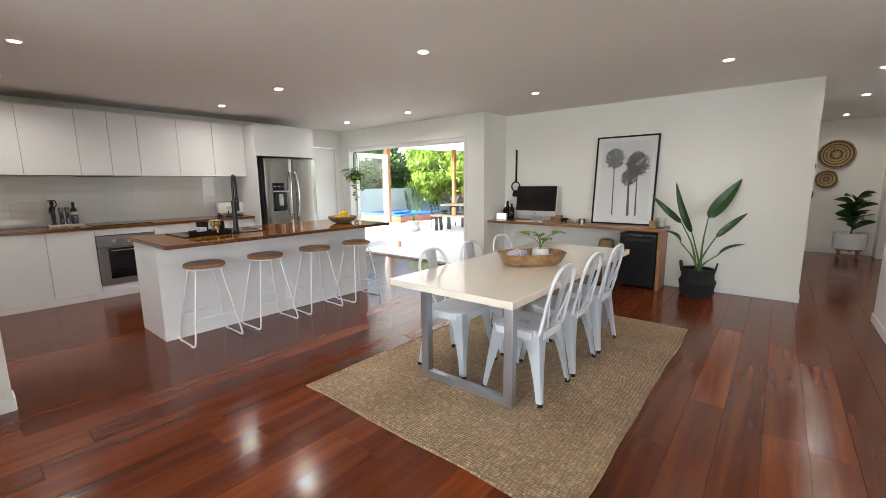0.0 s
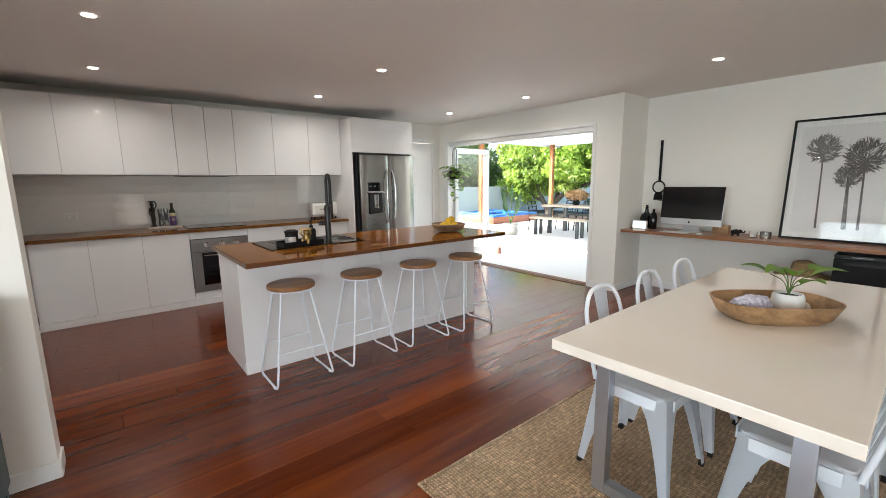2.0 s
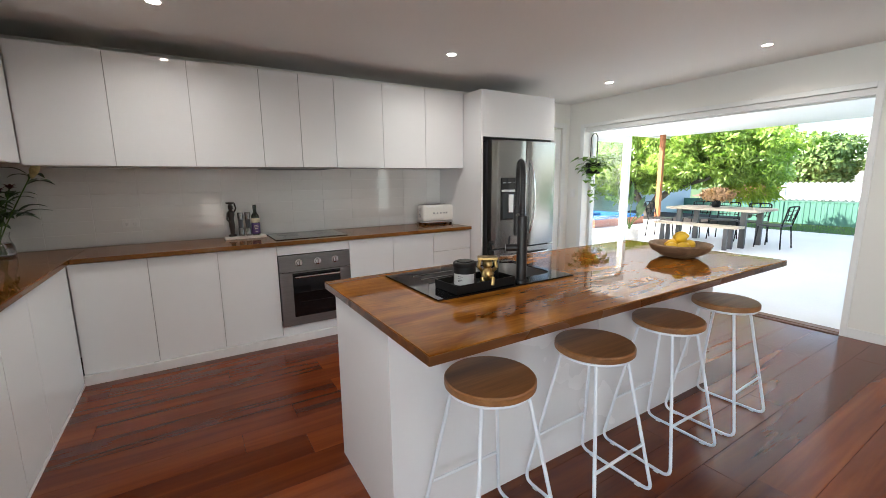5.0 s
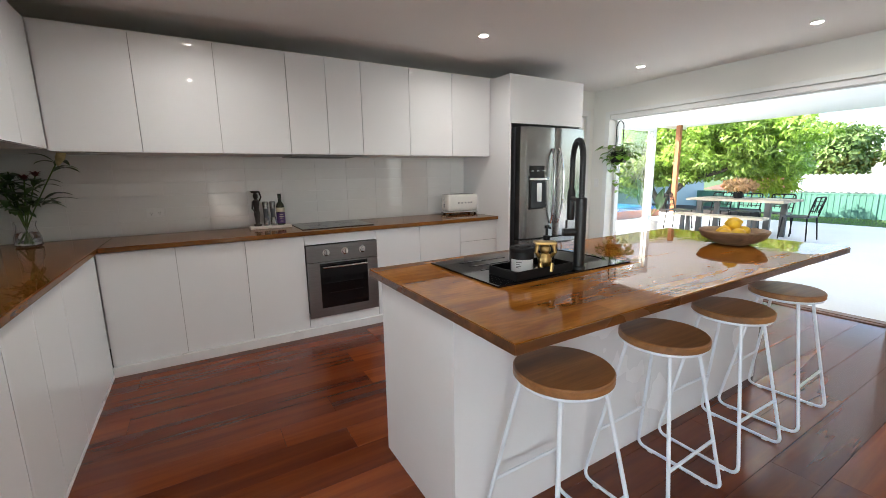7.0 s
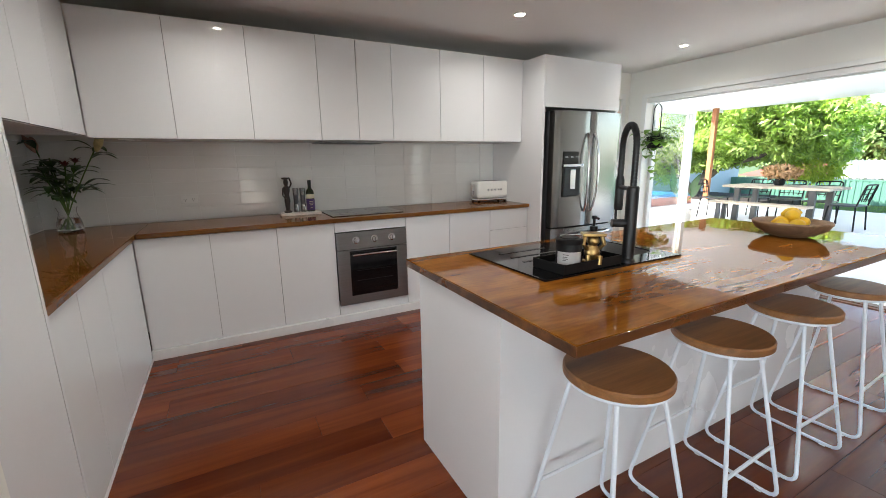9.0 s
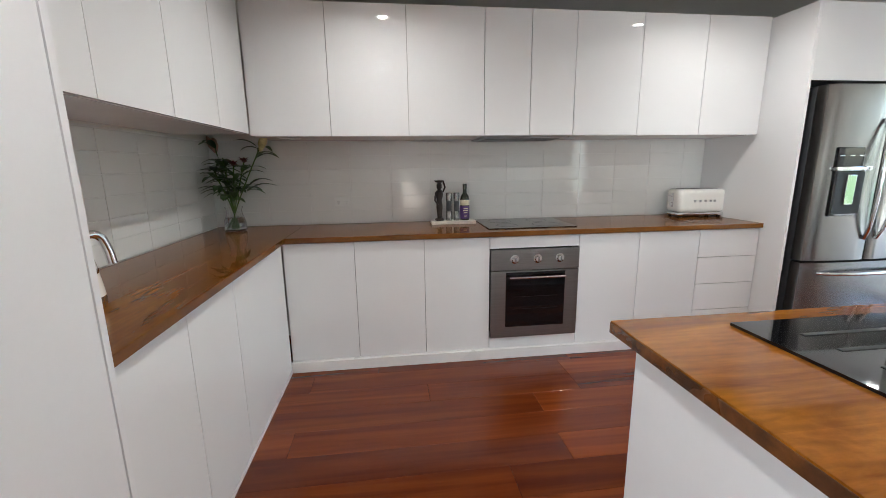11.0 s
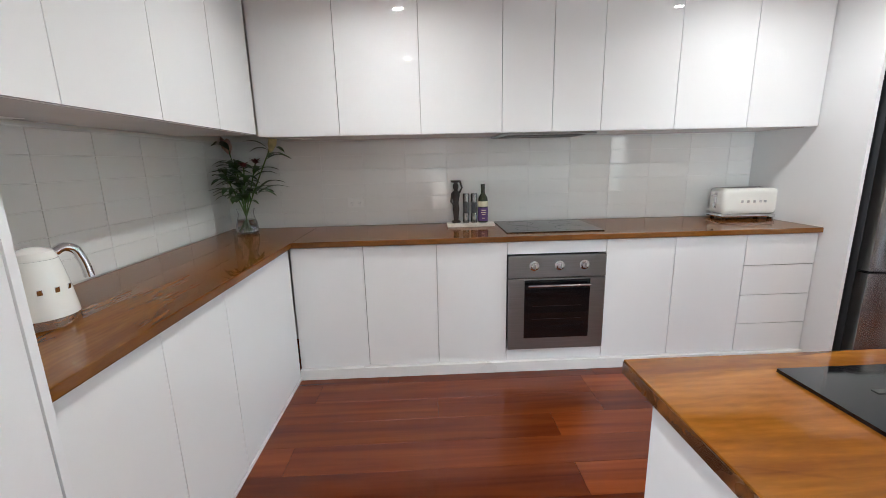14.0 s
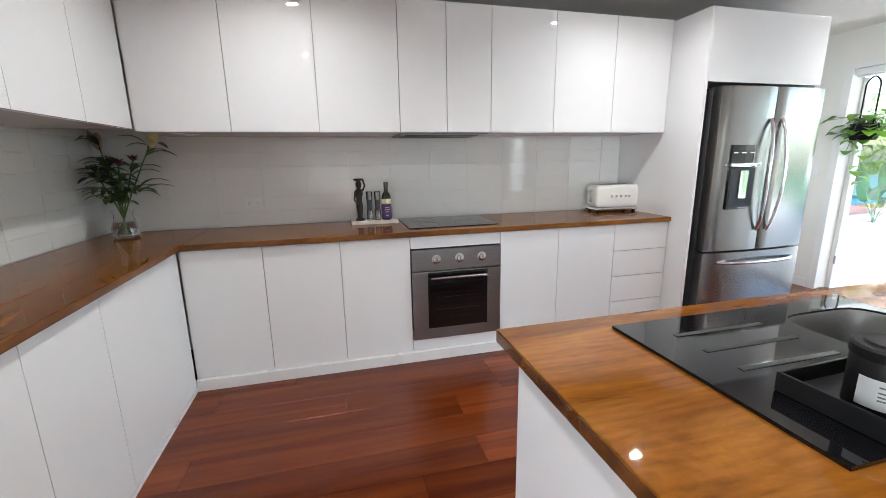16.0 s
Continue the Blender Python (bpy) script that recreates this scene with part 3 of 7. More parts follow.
structure("trim_threshold", t_, wood("threshold_timber", (0.10, 0.04, 0.02), (0.18, 0.08, 0.04), (0.25, 0.12, 0.06), "x", 0.45, 0.0), "dark timber threshold with a door track", "threshold", True)

# door beside the fridge
d = thing("door_1", pose(OVEN_X, 5.10, 0), "closed white painted internal door beside the fridge", "door", kind="structure")
part("door_panel", box(-0.06, -0.02, -0.395, 0.395, 0.01, 2.06, 0.003), TRIM, d)
c_ = box(0.0, 0.018, -0.47, -0.40, 0, 2.14, 0.004)
box(0.0, 0.018, 0.40, 0.47, 0, 2.14, 0.004, bm=c_)
box(0.0, 0.018, -0.40, 0.40, 2.07, 2.14, 0.004, bm=c_)
part("casing", c_, TRIM, d)
h_ = tube([(-0.02, -0.33, 1.0), (0.04, -0.33, 1.0), (0.045, -0.23, 1.0)], 0.009)
part("door_handle", h_, CHROME, d, "satin chrome lever handle")


def paned_window(name, at, width, z0, z1, cols, rows, label):
    """A window in the wall plane x-z of its own frame: frame, glazing bars, sill and panes."""
    win = thing(name, at, label, "window", kind="structure")
    f = box(-width / 2, -width / 2 + 0.05, -0.05, 0.05, z0, z1, 0.004)
    box(width / 2 - 0.05, width / 2, -0.05, 0.05, z0, z1, 0.004, bm=f)
    box(-width / 2 + 0.05, width / 2 - 0.05, -0.05, 0.05, z0, z0 + 0.05, 0.004, bm=f)
    box(-width / 2 + 0.05, width / 2 - 0.05, -0.05, 0.05, z1 - 0.05, z1, 0.004, bm=f)
    part("window_frame", f, TRIM, win)
    part("window_sill", box(-width / 2 - 0.03, width / 2 + 0.03, 0.05, 0.12, z0 - 0.03, z0, 0.004), TRIM, win)
    cw, ch = (width - 0.1) / cols, (z1 - z0 - 0.1) / rows
    for i in range(1, cols):
        x = -width / 2 + 0.05 + i * cw
        part("glazing_bar", box(x - 0.015, x + 0.015, -0.03, 0.03, z0 + 0.05, z1 - 0.05, 0.003), TRIM, win)
    for j in range(1, rows):
        z = z0 + 0.05 + j * ch
        part("glazing_bar", box(-width / 2 + 0.05, width / 2 - 0.05, -0.028, 0.028, z - 0.015, z + 0.015, 0.003), TRIM, win)
    for i in range(cols):
        for j in range(rows):
            x, z = -width / 2 + 0.05 + i * cw, z0 + 0.05 + j * ch
            p = part("pane", box(x, x + cw, -0.002, 0.002, z, z + ch), PANE, win, smooth=False)
            p.visible_shadow = False
    return win


paned_window("window_1", pose(EAST_X + 0.075, -1.70, 0, 0, 0, 90), 2.70, 0.45, 1.85, 3, 1, "white framed window with glazing bars in the side wall")
paned_window("window_2", pose(-3.2, SOUTH_Y - 0.075, 0, 0, 0, 0), 3.5, 0.25, 2.3, 4, 1, "wide white framed window")
# unseen window added to let fill light in, clear of the cabinets' reflections
paned_window("window_4", pose(1.45, 0.525, 0), 2.5, 0.40, 2.10, 3, 1, "added white framed living area window, unseen")
paned_window("window_3", pose(1.325, 7.0, 0, 0, 0, 90), 0.84, 0.35, 2.0, 2, 4, "white framed hallway window")


def downlight(x, y, z=CEIL_Z, group="ceiling downlights", lit=0.9):
    """A recessed downlight: rim, lamp face and its light."""
    ob = thing("downlight", pose(x, y, z), "small round white recessed downlight, switched on", "downlight", group)
    part("rim", lathe([(0.034, -0.001), (0.036, -0.006), (0.045, -0.004), (0.048, 0.0)], 28), TRIM, ob)
    part("lamp_face", lathe([(0.0, -0.003), (0.034, -0.003)], 24), LAMP, ob, "glowing warm lamp face")
    if lit:
        li = new("downlight_beam", bpy.data.lights.new("downlight_beam", "AREA"))
        li.data.shape, li.data.size = "DISK", 0.066
        li.data.spread = radians(150)
        li.data.energy, li.data.color = lit, (1.0, 0.97, 0.93)
        li.matrix_world = pose(x, y, z - 0.0045)
    return ob


for x_ in (-7.69, -6.25):
    for y_ in (0.87, 2.90, 4.94):
        downlight(x_, y_, lit=1.45)
for x_, y_ in ((-4.05, -1.28), (-2.25, -1.28), (0.05, 1.70), (1.85, 1.75), (-2.33, 1.62), (-2.33, 3.05)):
    downlight(x_, y_, lit=0.0)
for x_, y_ in ((-4.10, 1.62), (-4.20, 2.99), (-4.22, 5.0), (-2.33, 4.91), (-1.2, 6.2), (-1.15, 7.87), (-1.15, 9.94)):
    downlight(x_, y_)

# ---- kitchen along the oven wall and the side wall ----
BENCH_Z, BENCH_T, FRONT_X, FRONT_Y, UP_X, UP_Y, UP_Z0, UP_Z1 = 0.885, 0.033, -8.22, 0.206, -8.346, 0.049, 1.499, 2.26
GAP = 0.0019


def front_panel(axis, a0, a1, z0, z1, face, thick=0.018, bevel=0.0012):
    """A flat door or drawer front; axis says which way it runs, face is where its front lies."""
    if axis == "y":
        return box(face - thick, face, a0 + GAP, a1 - GAP, z0 + GAP, z1 - GAP, bevel)
    return box(a0 + GAP, a1 - GAP, face - thick, face, z0 + GAP, z1 - GAP, bevel)


def cabinet(name, label, axis, a0, a1, back, face, z0, z1, fronts, kick=0.0, front_name="door", material=GLOSS, group="kitchen cabinets"):
    """A cabinet unit: carcass, fronts given as (a0, a1, z0, z1), and kickboard."""
    mid = (a0 + a1) / 2
    at = pose(face, mid, 0) if axis == "y" else pose(mid, face, 0)
    ob = thing(name, at, label, "cabinet", group)
    inv = at.inverted()
    body = box(back, face - 0.02, a0, a1, z0, z1) if axis == "y" else box(a0, a1, back, face - 0.02, z0, z1)
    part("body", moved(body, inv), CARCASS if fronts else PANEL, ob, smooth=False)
    for f0, f1, g0, g1 in fronts:
        part(front_name, moved(front_panel(axis, f0, f1, g0, g1, face), inv), material, ob)
    if kick:
        k = box(back, face + 0.022, a0, a1, 0, kick - 0.002) if axis == "y" else box(a0, a1, back, face + 0.002, 0, kick - 0.002)
        part("kickboard", moved(k, inv), KICK, ob, smooth=False)
    return ob


KZ = 0.070
UNDER = BENCH_Z - BENCH_T - 0.004
low = "white gloss handleless base cabinet under the timber benchtop"
for a0, a1 in ((0.206, 0.64), (0.64, 1.08), (1.08, 1.511)):
    cabinet("base_cabinet", low, "y", a0, a1, OVEN_X, FRONT_X, KZ, UNDER, [(a0, a1, KZ, UNDER)], KZ)
oc = cabinet("oven_cabinet", "white gloss cabinet housing the built-in oven", "y", 1.511, 2.126, OVEN_X, FRONT_X - 0.56, KZ, UNDER, [])
part("filler_top", moved(box(FRONT_X - 0.018, FRONT_X, 1.513, 2.124, 0.770, UNDER - 0.002, 0.001), oc.matrix_world.inverted()), GLOSS, oc)
part("filler_bottom", moved(box(FRONT_X - 0.018, FRONT_X, 1.513, 2.124, KZ, 0.150, 0.001), oc.matrix_world.inverted()), GLOSS, oc)
part("kickboard", moved(box(OVEN_X, FRONT_X + 0.022, 1.511, 2.126, 0, KZ - 0.002), oc.matrix_world.inverted()), KICK, oc)
for a0, a1 in ((2.126, 2.56), (2.56, 3.01)):
    cabinet("base_cabinet", low, "y", a0, a1, OVEN_X, FRONT_X, KZ, UNDER, [(a0, a1, KZ, UNDER)], KZ)
cabinet("drawer_cabinet", "white gloss cabinet with four handleless drawers", "y", 3.01, 3.468, OVEN_X, FRONT_X, KZ, UNDER,
        [(3.01, 3.468, 0.65, UNDER), (3.01, 3.468, 0.455, 0.65), (3.01, 3.468, 0.26, 0.455), (3.01, 3.468, KZ, 0.26)], KZ, "drawer_front")
for a0, a1 in ((-7.01, -6.612), (-7.415, -7.01), (-8.198, -7.415)):
    cabinet("base_cabinet", low, "x", a0, a1, LEFT_Y, FRONT_Y, 0.022, UNDER, [(a0, a1, 0.022, UNDER)], 0.022)

# wall cabinets
high = "white gloss handleless wall cabinet above the tiled splashback"
seams = [0.049, 0.529, 1.010, 1.496, 1.80, 2.098, 2.553, 3.01, 3.468]
for a0, a1 in zip(seams, seams[1:]):
    cabinet("wall_cabinet", high, "y", a0, a1, OVEN_X, UP_X, UP_Z0, UP_Z1, [(a0, a1, UP_Z0 - 0.004, UP_Z1)], group="wall cabinets")
for a0, a1 in ((-7.02, -6.612), (-7.46, -7.02), (-7.90, -7.46), (-8.33, -7.90)):
    cabinet("wall_cabinet", high, "x", a0, a1, LEFT_Y, UP_Y, UP_Z0 + 0.012, UP_Z1, [(a0, a1, UP_Z0 + 0.008, UP_Z1)], group="wall cabinets")
single("cabinet_underside", box(OVEN_X + 0.012, UP_X - 0.022, 0.06, 3.466, UP_Z0 - 0.0035, UP_Z0 - 0.0005), PANEL, "white underside panel beneath the wall cabinets", "cabinet panel", kind="structure", smooth=False)
single("cabinet_underside", box(-8.33, -6.614, LEFT_Y + 0.012, UP_Y - 0.022, UP_Z0 + 0.0085, UP_Z0 + 0.0115), PANEL, "white underside panel beneath the wall cabinets", "cabinet panel", kind="structure", smooth=False)

# slide-out rangehood
rh = thing("rangehood", pose(-8.60, 1.797, UP_Z0 - 0.004), "slim grey slide-out rangehood under the wall cabinets", "rangehood")
part("tray", box(-0.20, 0.215, -0.297, 0.297, -0.012, -0.001, 0.003), STEEL, rh)
part("filter", box(-0.15, 0.15, -0.25, 0.25, -0.015, -0.0115, 0.001), CHARCOAL, rh, "dark mesh filter")

# pantry and its end panel
pn = thing("pantry_cabinet", pose(-6.0, 0.1, 0), "tall white gloss pantry cabinet beside the bench end", "cabinet", "kitchen cabinets")
inv = pn.matrix_world.inverted()
part("body", moved(box(-6.572, -5.552, LEFT_Y, 0.216, 0.085, 2.25), inv), CARCASS, pn, smooth=False)
part("end_panel", moved(box(-6.612, -6.592, LEFT_Y, 0.236, 0, 2.25, 0.001), inv), PANEL, pn)
part("filler", moved(box(-6.5915, -6.5725, LEFT_Y, 0.225, 0.0, 2.25), inv), CARCASS, pn)
for a0, a1 in ((-6.588, -6.07), (-6.07, -5.552)):
    part("door", moved(box(a0 + GAP, a1 - GAP, 0.217, 0.236, 0.085, 2.25, 0.0012), inv), PANEL, pn)
part("kickboard", moved(box(-6.572, -5.552, LEFT_Y, 0.206, 0, 0.083), inv), KICK, pn)

# benchtop in an L
bt = thing("kitchen_benchtop", pose(-8.5, 1.5, BENCH_Z), "polished oiled timber benchtop with a chunky edge", "benchtop")
inv = bt.matrix_world.inverted()
part("main_run", moved(box(OVEN_X + 0.011, -8.195, 0.2275, 3.469, BENCH_Z - BENCH_T, BENCH_Z, 0.005), inv), BENCHY, bt)
part("return_run", moved(box(OVEN_X + 0.011, -6.613, LEFT_Y + 0.011, 0.226, BENCH_Z - BENCH_T, BENCH_Z, 0.005), inv), BENCHX, bt)

# ceramic hob
hb = thing("ceramic_hob", pose(-8.535, 1.835, BENCH_Z), "black glass ceramic cooktop set on the timber benchtop", "cooktop")
part("glass_top", box(-0.262, 0.232, -0.31, 0.31, 0.0005, 0.006, 0.0018), BLACKG, hb)
for dx, dy, r in ((-0.12, -0.15, 0.09), (-0.12, 0.14, 0.075), (0.1, -0.15, 0.075), (0.1, 0.14, 0.1)):
    part("cooking_zone", lathe([(r - 0.002, 0.0062), (r - 0.001, 0.0066), (r + 0.001, 0.0066), (r + 0.002, 0.0062)], 40, at=(dx, dy, 0)), CHARCOAL, hb)


def built_in_oven():
    """Stainless oven: body, fascia, knobs, glass door and bar handle. Front faces +x."""
    ob = thing("built_in_oven", pose(FRONT_X, 1.8185, 0.153), "built-in stainless steel oven with a dark glass door", "oven")
    W = 0.3025
    part("body", box(-0.5, -0.001, -W + 0.02, W - 0.02, 0.004, 0.60), CHARCOAL, ob)
    part("control_panel", box(0, 0.022, -W, W, 0.470, 0.608, 0.003), STEEL, ob)
    dr = part("oven_door", box(0, 0.022, -W, W, 0.0, 0.463, 0.003), STEEL, ob)
    part("window", box(0.0205, 0.0245, -W + 0.10, W - 0.095, 0.075, 0.455, 0.002), BLACKG, dr, "black glass oven window")
    part("inner_window", box(0.0244, 0.0252, -W + 0.125, W - 0.12, 0.11, 0.39), BLACKG, dr)
    # bars on the glass, barely paler than it, painted as glints off the racks
    for z in (0.20, 0.285):
        part("rack_glint", box(0.0250, 0.0256, -W + 0.15, W - 0.145, z, z + 0.003), BLACKS, dr)
    hd = tube([(0.022, -W + 0.14, 0.425), (0.055, -W + 0.14, 0.425)], 0.005)
    tube([(0.022, W - 0.13, 0.425), (0.055, W - 0.13, 0.425)], 0.005, bm=hd)
    tube([(0.055, -W + 0.115, 0.425), (0.055, W - 0.105, 0.425)], 0.008, 14, bm=hd)
    part("handle", hd, CHROME, dr, "polished bar handle")
    for y in (-0.145, 0.012, 0.165):
        k = moved(lathe([(0.030, 0.0), (0.030, 0.003), (0.021, 0.004), (0.019, 0.024), (0.0, 0.026)], 28), pose(0.0215, y, 0.545, 0, 90, 0))
        kn = part("knob", k, CHROME, ob, "round steel control knob")
        part("grip", box(0.042, 0.052, y - 0.004, y + 0.004, 0.528, 0.562, 0.002), STEEL, kn)
    return ob


built_in_oven()


def fridge():
    """French-door fridge in its white surround. Front faces +x."""
    sr = thing("fridge_surround", pose(-8.3, 3.95, 0), "white gloss surround and overhead cabinet round the fridge", "cabinet", "kitchen cabinets")
    i_ = sr.matrix_world.inverted()
    part("side_panel", moved(box(OVEN_X, -8.037, 3.472, 3.494, 0, 2.25, 0.001), i_), GLOSS, sr)
    part("side_panel", moved(box(OVEN_X, -8.06, 4.468, 4.488, 0, 2.25, 0.001), i_), GLOSS, sr)
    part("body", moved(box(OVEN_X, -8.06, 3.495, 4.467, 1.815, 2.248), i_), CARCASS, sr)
    part("door", moved(box(-8.058, -8.038, 3.496, 4.488, 1.80, 2.25, 0.0012), i_), GLOSS, sr)
    ob = thing("fridge", pose(-8.05, 4.0, 0), "brushed stainless steel french-door fridge with water dispenser", "fridge")
    part("body", box(-0.70, 0.0, -0.44, 0.455, 0.03, 1.765, 0.004), CHARCOAL, ob, "dark grey cabinet body")
    part("plinth", box(-0.6, -0.02, -0.43, 0.44, 0.0, 0.05, 0.003), DARKIN, ob)

    def door(y0, y1, z0, z1):
        b = bmesh.new()
        n, rows = 10, []
        for i in range(n + 1):
            y = y0 + (y1 - y0) * i / n
            u = (y + 0.0) / 0.45
            x = 0.108 - 0.024 * u * u
            if i in (0, n):
                x -= 0.012
            rows.append([b.verts.new((x, y, z0)), b.verts.new((x, y, z1)), b.verts.new((0.005, y, z0)), b.verts.new((0.005, y, z1))])
        for a, c in zip(rows, rows[1:]):
            b.faces.new((a[0], c[0], c[1], a[1])), b.faces.new((a[2], a[3], c[3], c[2]))
            b.faces.new((a[0], a[2], c[2], c[0])), b.faces.new((a[1], c[1], c[3], a[3]))
        for e in (rows[0], rows[-1]):
            b.faces.new((e[0], e[1], e[3], e[2]))
        return b
    left = part("door", door(-0.44, -0.004, 0.66, 1.765), STEELV, ob)
    right = part("door", door(0.004, 0.455, 0.66, 1.765), STEELV, ob)
    drawer = part("freezer_drawer", door(-0.44, 0.455, 0.06, 0.645), STEELV, ob)

    def handle(y, z0, z1, bow):
        pts = []
        for i in range(13):
            f = i / 12
            pts.append((0.112 + 0.055 * math.sin(math.pi * f) ** 0.6, y + bow * math.sin(math.pi * f), z0 + (z1 - z0) * f))
        return tube(pts, 0.011, 12)
    part("handle", handle(-0.045, 0.80, 1.56, -0.022), CHROME, left, "long curved polished handle")
    part("handle", handle(0.050, 0.80, 1.56, 0.022), CHROME, right, "long curved polished handle")
    hp = [(0.09 + 0.07 * math.sin(math.pi * i / 12) ** 0.5, -0.33 + 0.69 * i / 12, 0.575) for i in range(13)]
    part("handle", tube(hp, 0.012, 12), CHROME, drawer, "wide curved polished handle")
    dp = part("dispenser", box(0.085, 0.1055, -0.335, -0.095, 0.955, 1.39, 0.004), BLACKG, left, "black water and ice dispenser")
    for y in (-0.30, -0.23, -0.16):
        part("control_bar", box(0.1052, 0.1062, y - 0.018, y + 0.018, 1.335, 1.341), ALU, left)
    part("dispenser_lip", box(0.10, 0.122, -0.345, -0.085, 1.245, 1.27, 0.004), CHROME, left, "chrome lip over the dispenser")
    part("dispenser_recess", box(0.1045, 0.1065, -0.315, -0.115, 0.97, 1.235, 0.001), DARKIN, left)
    part("dispenser_paddle", box(0.1062, 0.116, -0.25, -0.18, 1.03, 1.22, 0.004), CHROME, left)
    return ob


fridge()

# ---- island ----
ISL = (-6.648, -5.615, 1.467, 3.889)
it = thing("island_benchtop", pose(-6.1, 2.7, BENCH_Z), "thick polished oiled timber island benchtop", "benchtop")
inv = it.matrix_world.inverted()
SINK = (-6.568, -6.046, 1.755, 2.555)
BOWL = (-6.50, -6.135, 2.20, 2.525)
tb = bmesh.new()
for x0, x1, y0, y1 in ((ISL[0], BOWL[0], ISL[2], ISL[3]), (BOWL[1], ISL[1], ISL[2], ISL[3]), (BOWL[0], BOWL[1], ISL[2], BOWL[2]), (BOWL[0], BOWL[1], BOWL[3], ISL[3])):
    box(x0, x1, y0, y1, BENCH_Z - BENCH_T, BENCH_Z, bm=tb)
bmesh.ops.remove_doubles(tb, verts=tb.verts[:], dist=0.0005)
part("top", moved(tb, inv), BENCHI, it, smooth=False)
ed = box(ISL[0], ISL[1], ISL[2] - 0.003, ISL[2] + 0.0005, BENCH_Z - BENCH_T, BENCH_Z - 0.004, 0.001)
part("edge_strip", moved(ed, inv), EDGEW, it)
ed = box(ISL[1] - 0.0005, ISL[1] + 0.003, ISL[2], ISL[3], BENCH_Z - BENCH_T, BENCH_Z - 0.004, 0.001)
part("edge_strip", moved(ed, inv), EDGEW, it)

ic = thing("island_cabinet", pose(-6.2, 2.6, 0), "white island cabinet with plain panelled sides", "cabinet")
inv = ic.matrix_world.inverted()
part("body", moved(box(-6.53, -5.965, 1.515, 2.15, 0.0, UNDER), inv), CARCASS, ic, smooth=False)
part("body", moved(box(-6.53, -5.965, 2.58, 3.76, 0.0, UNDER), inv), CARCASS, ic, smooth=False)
part("end_panel", moved(box(-6.555, -5.946, 1.487, 1.514, 0, UNDER + 0.003, 0.0012), inv), PANEL, ic)
part("end_panel", moved(box(-6.555, -5.946, 3.762, 3.780, 0, UNDER + 0.003, 0.0012), inv), PANEL, ic)
part("back_panel", moved(box(-5.964, -5.945, 1.4865, 2.64, 0, UNDER + 0.003, 0.0012), inv), PANEL, ic)
part("back_panel", moved(box(-5.964, -5.945, 2.642, 3.7805, 0, UNDER + 0.003, 0.0012), inv), PANEL, ic)
for a0, a1 in ((1.515, 2.08), (2.08, 2.64), (2.64, 3.2), (3.2, 3.76)):
    part("door", moved(box(-6.55, -6.531, a0 + GAP, a1 - GAP, 0.085, UNDER, 0.0012), inv), GLOSS, ic)
part("kickboard", moved(box(-6.515, -6.505, 1.515, 3.76, 0.0, 0.083), inv), KICK, ic)


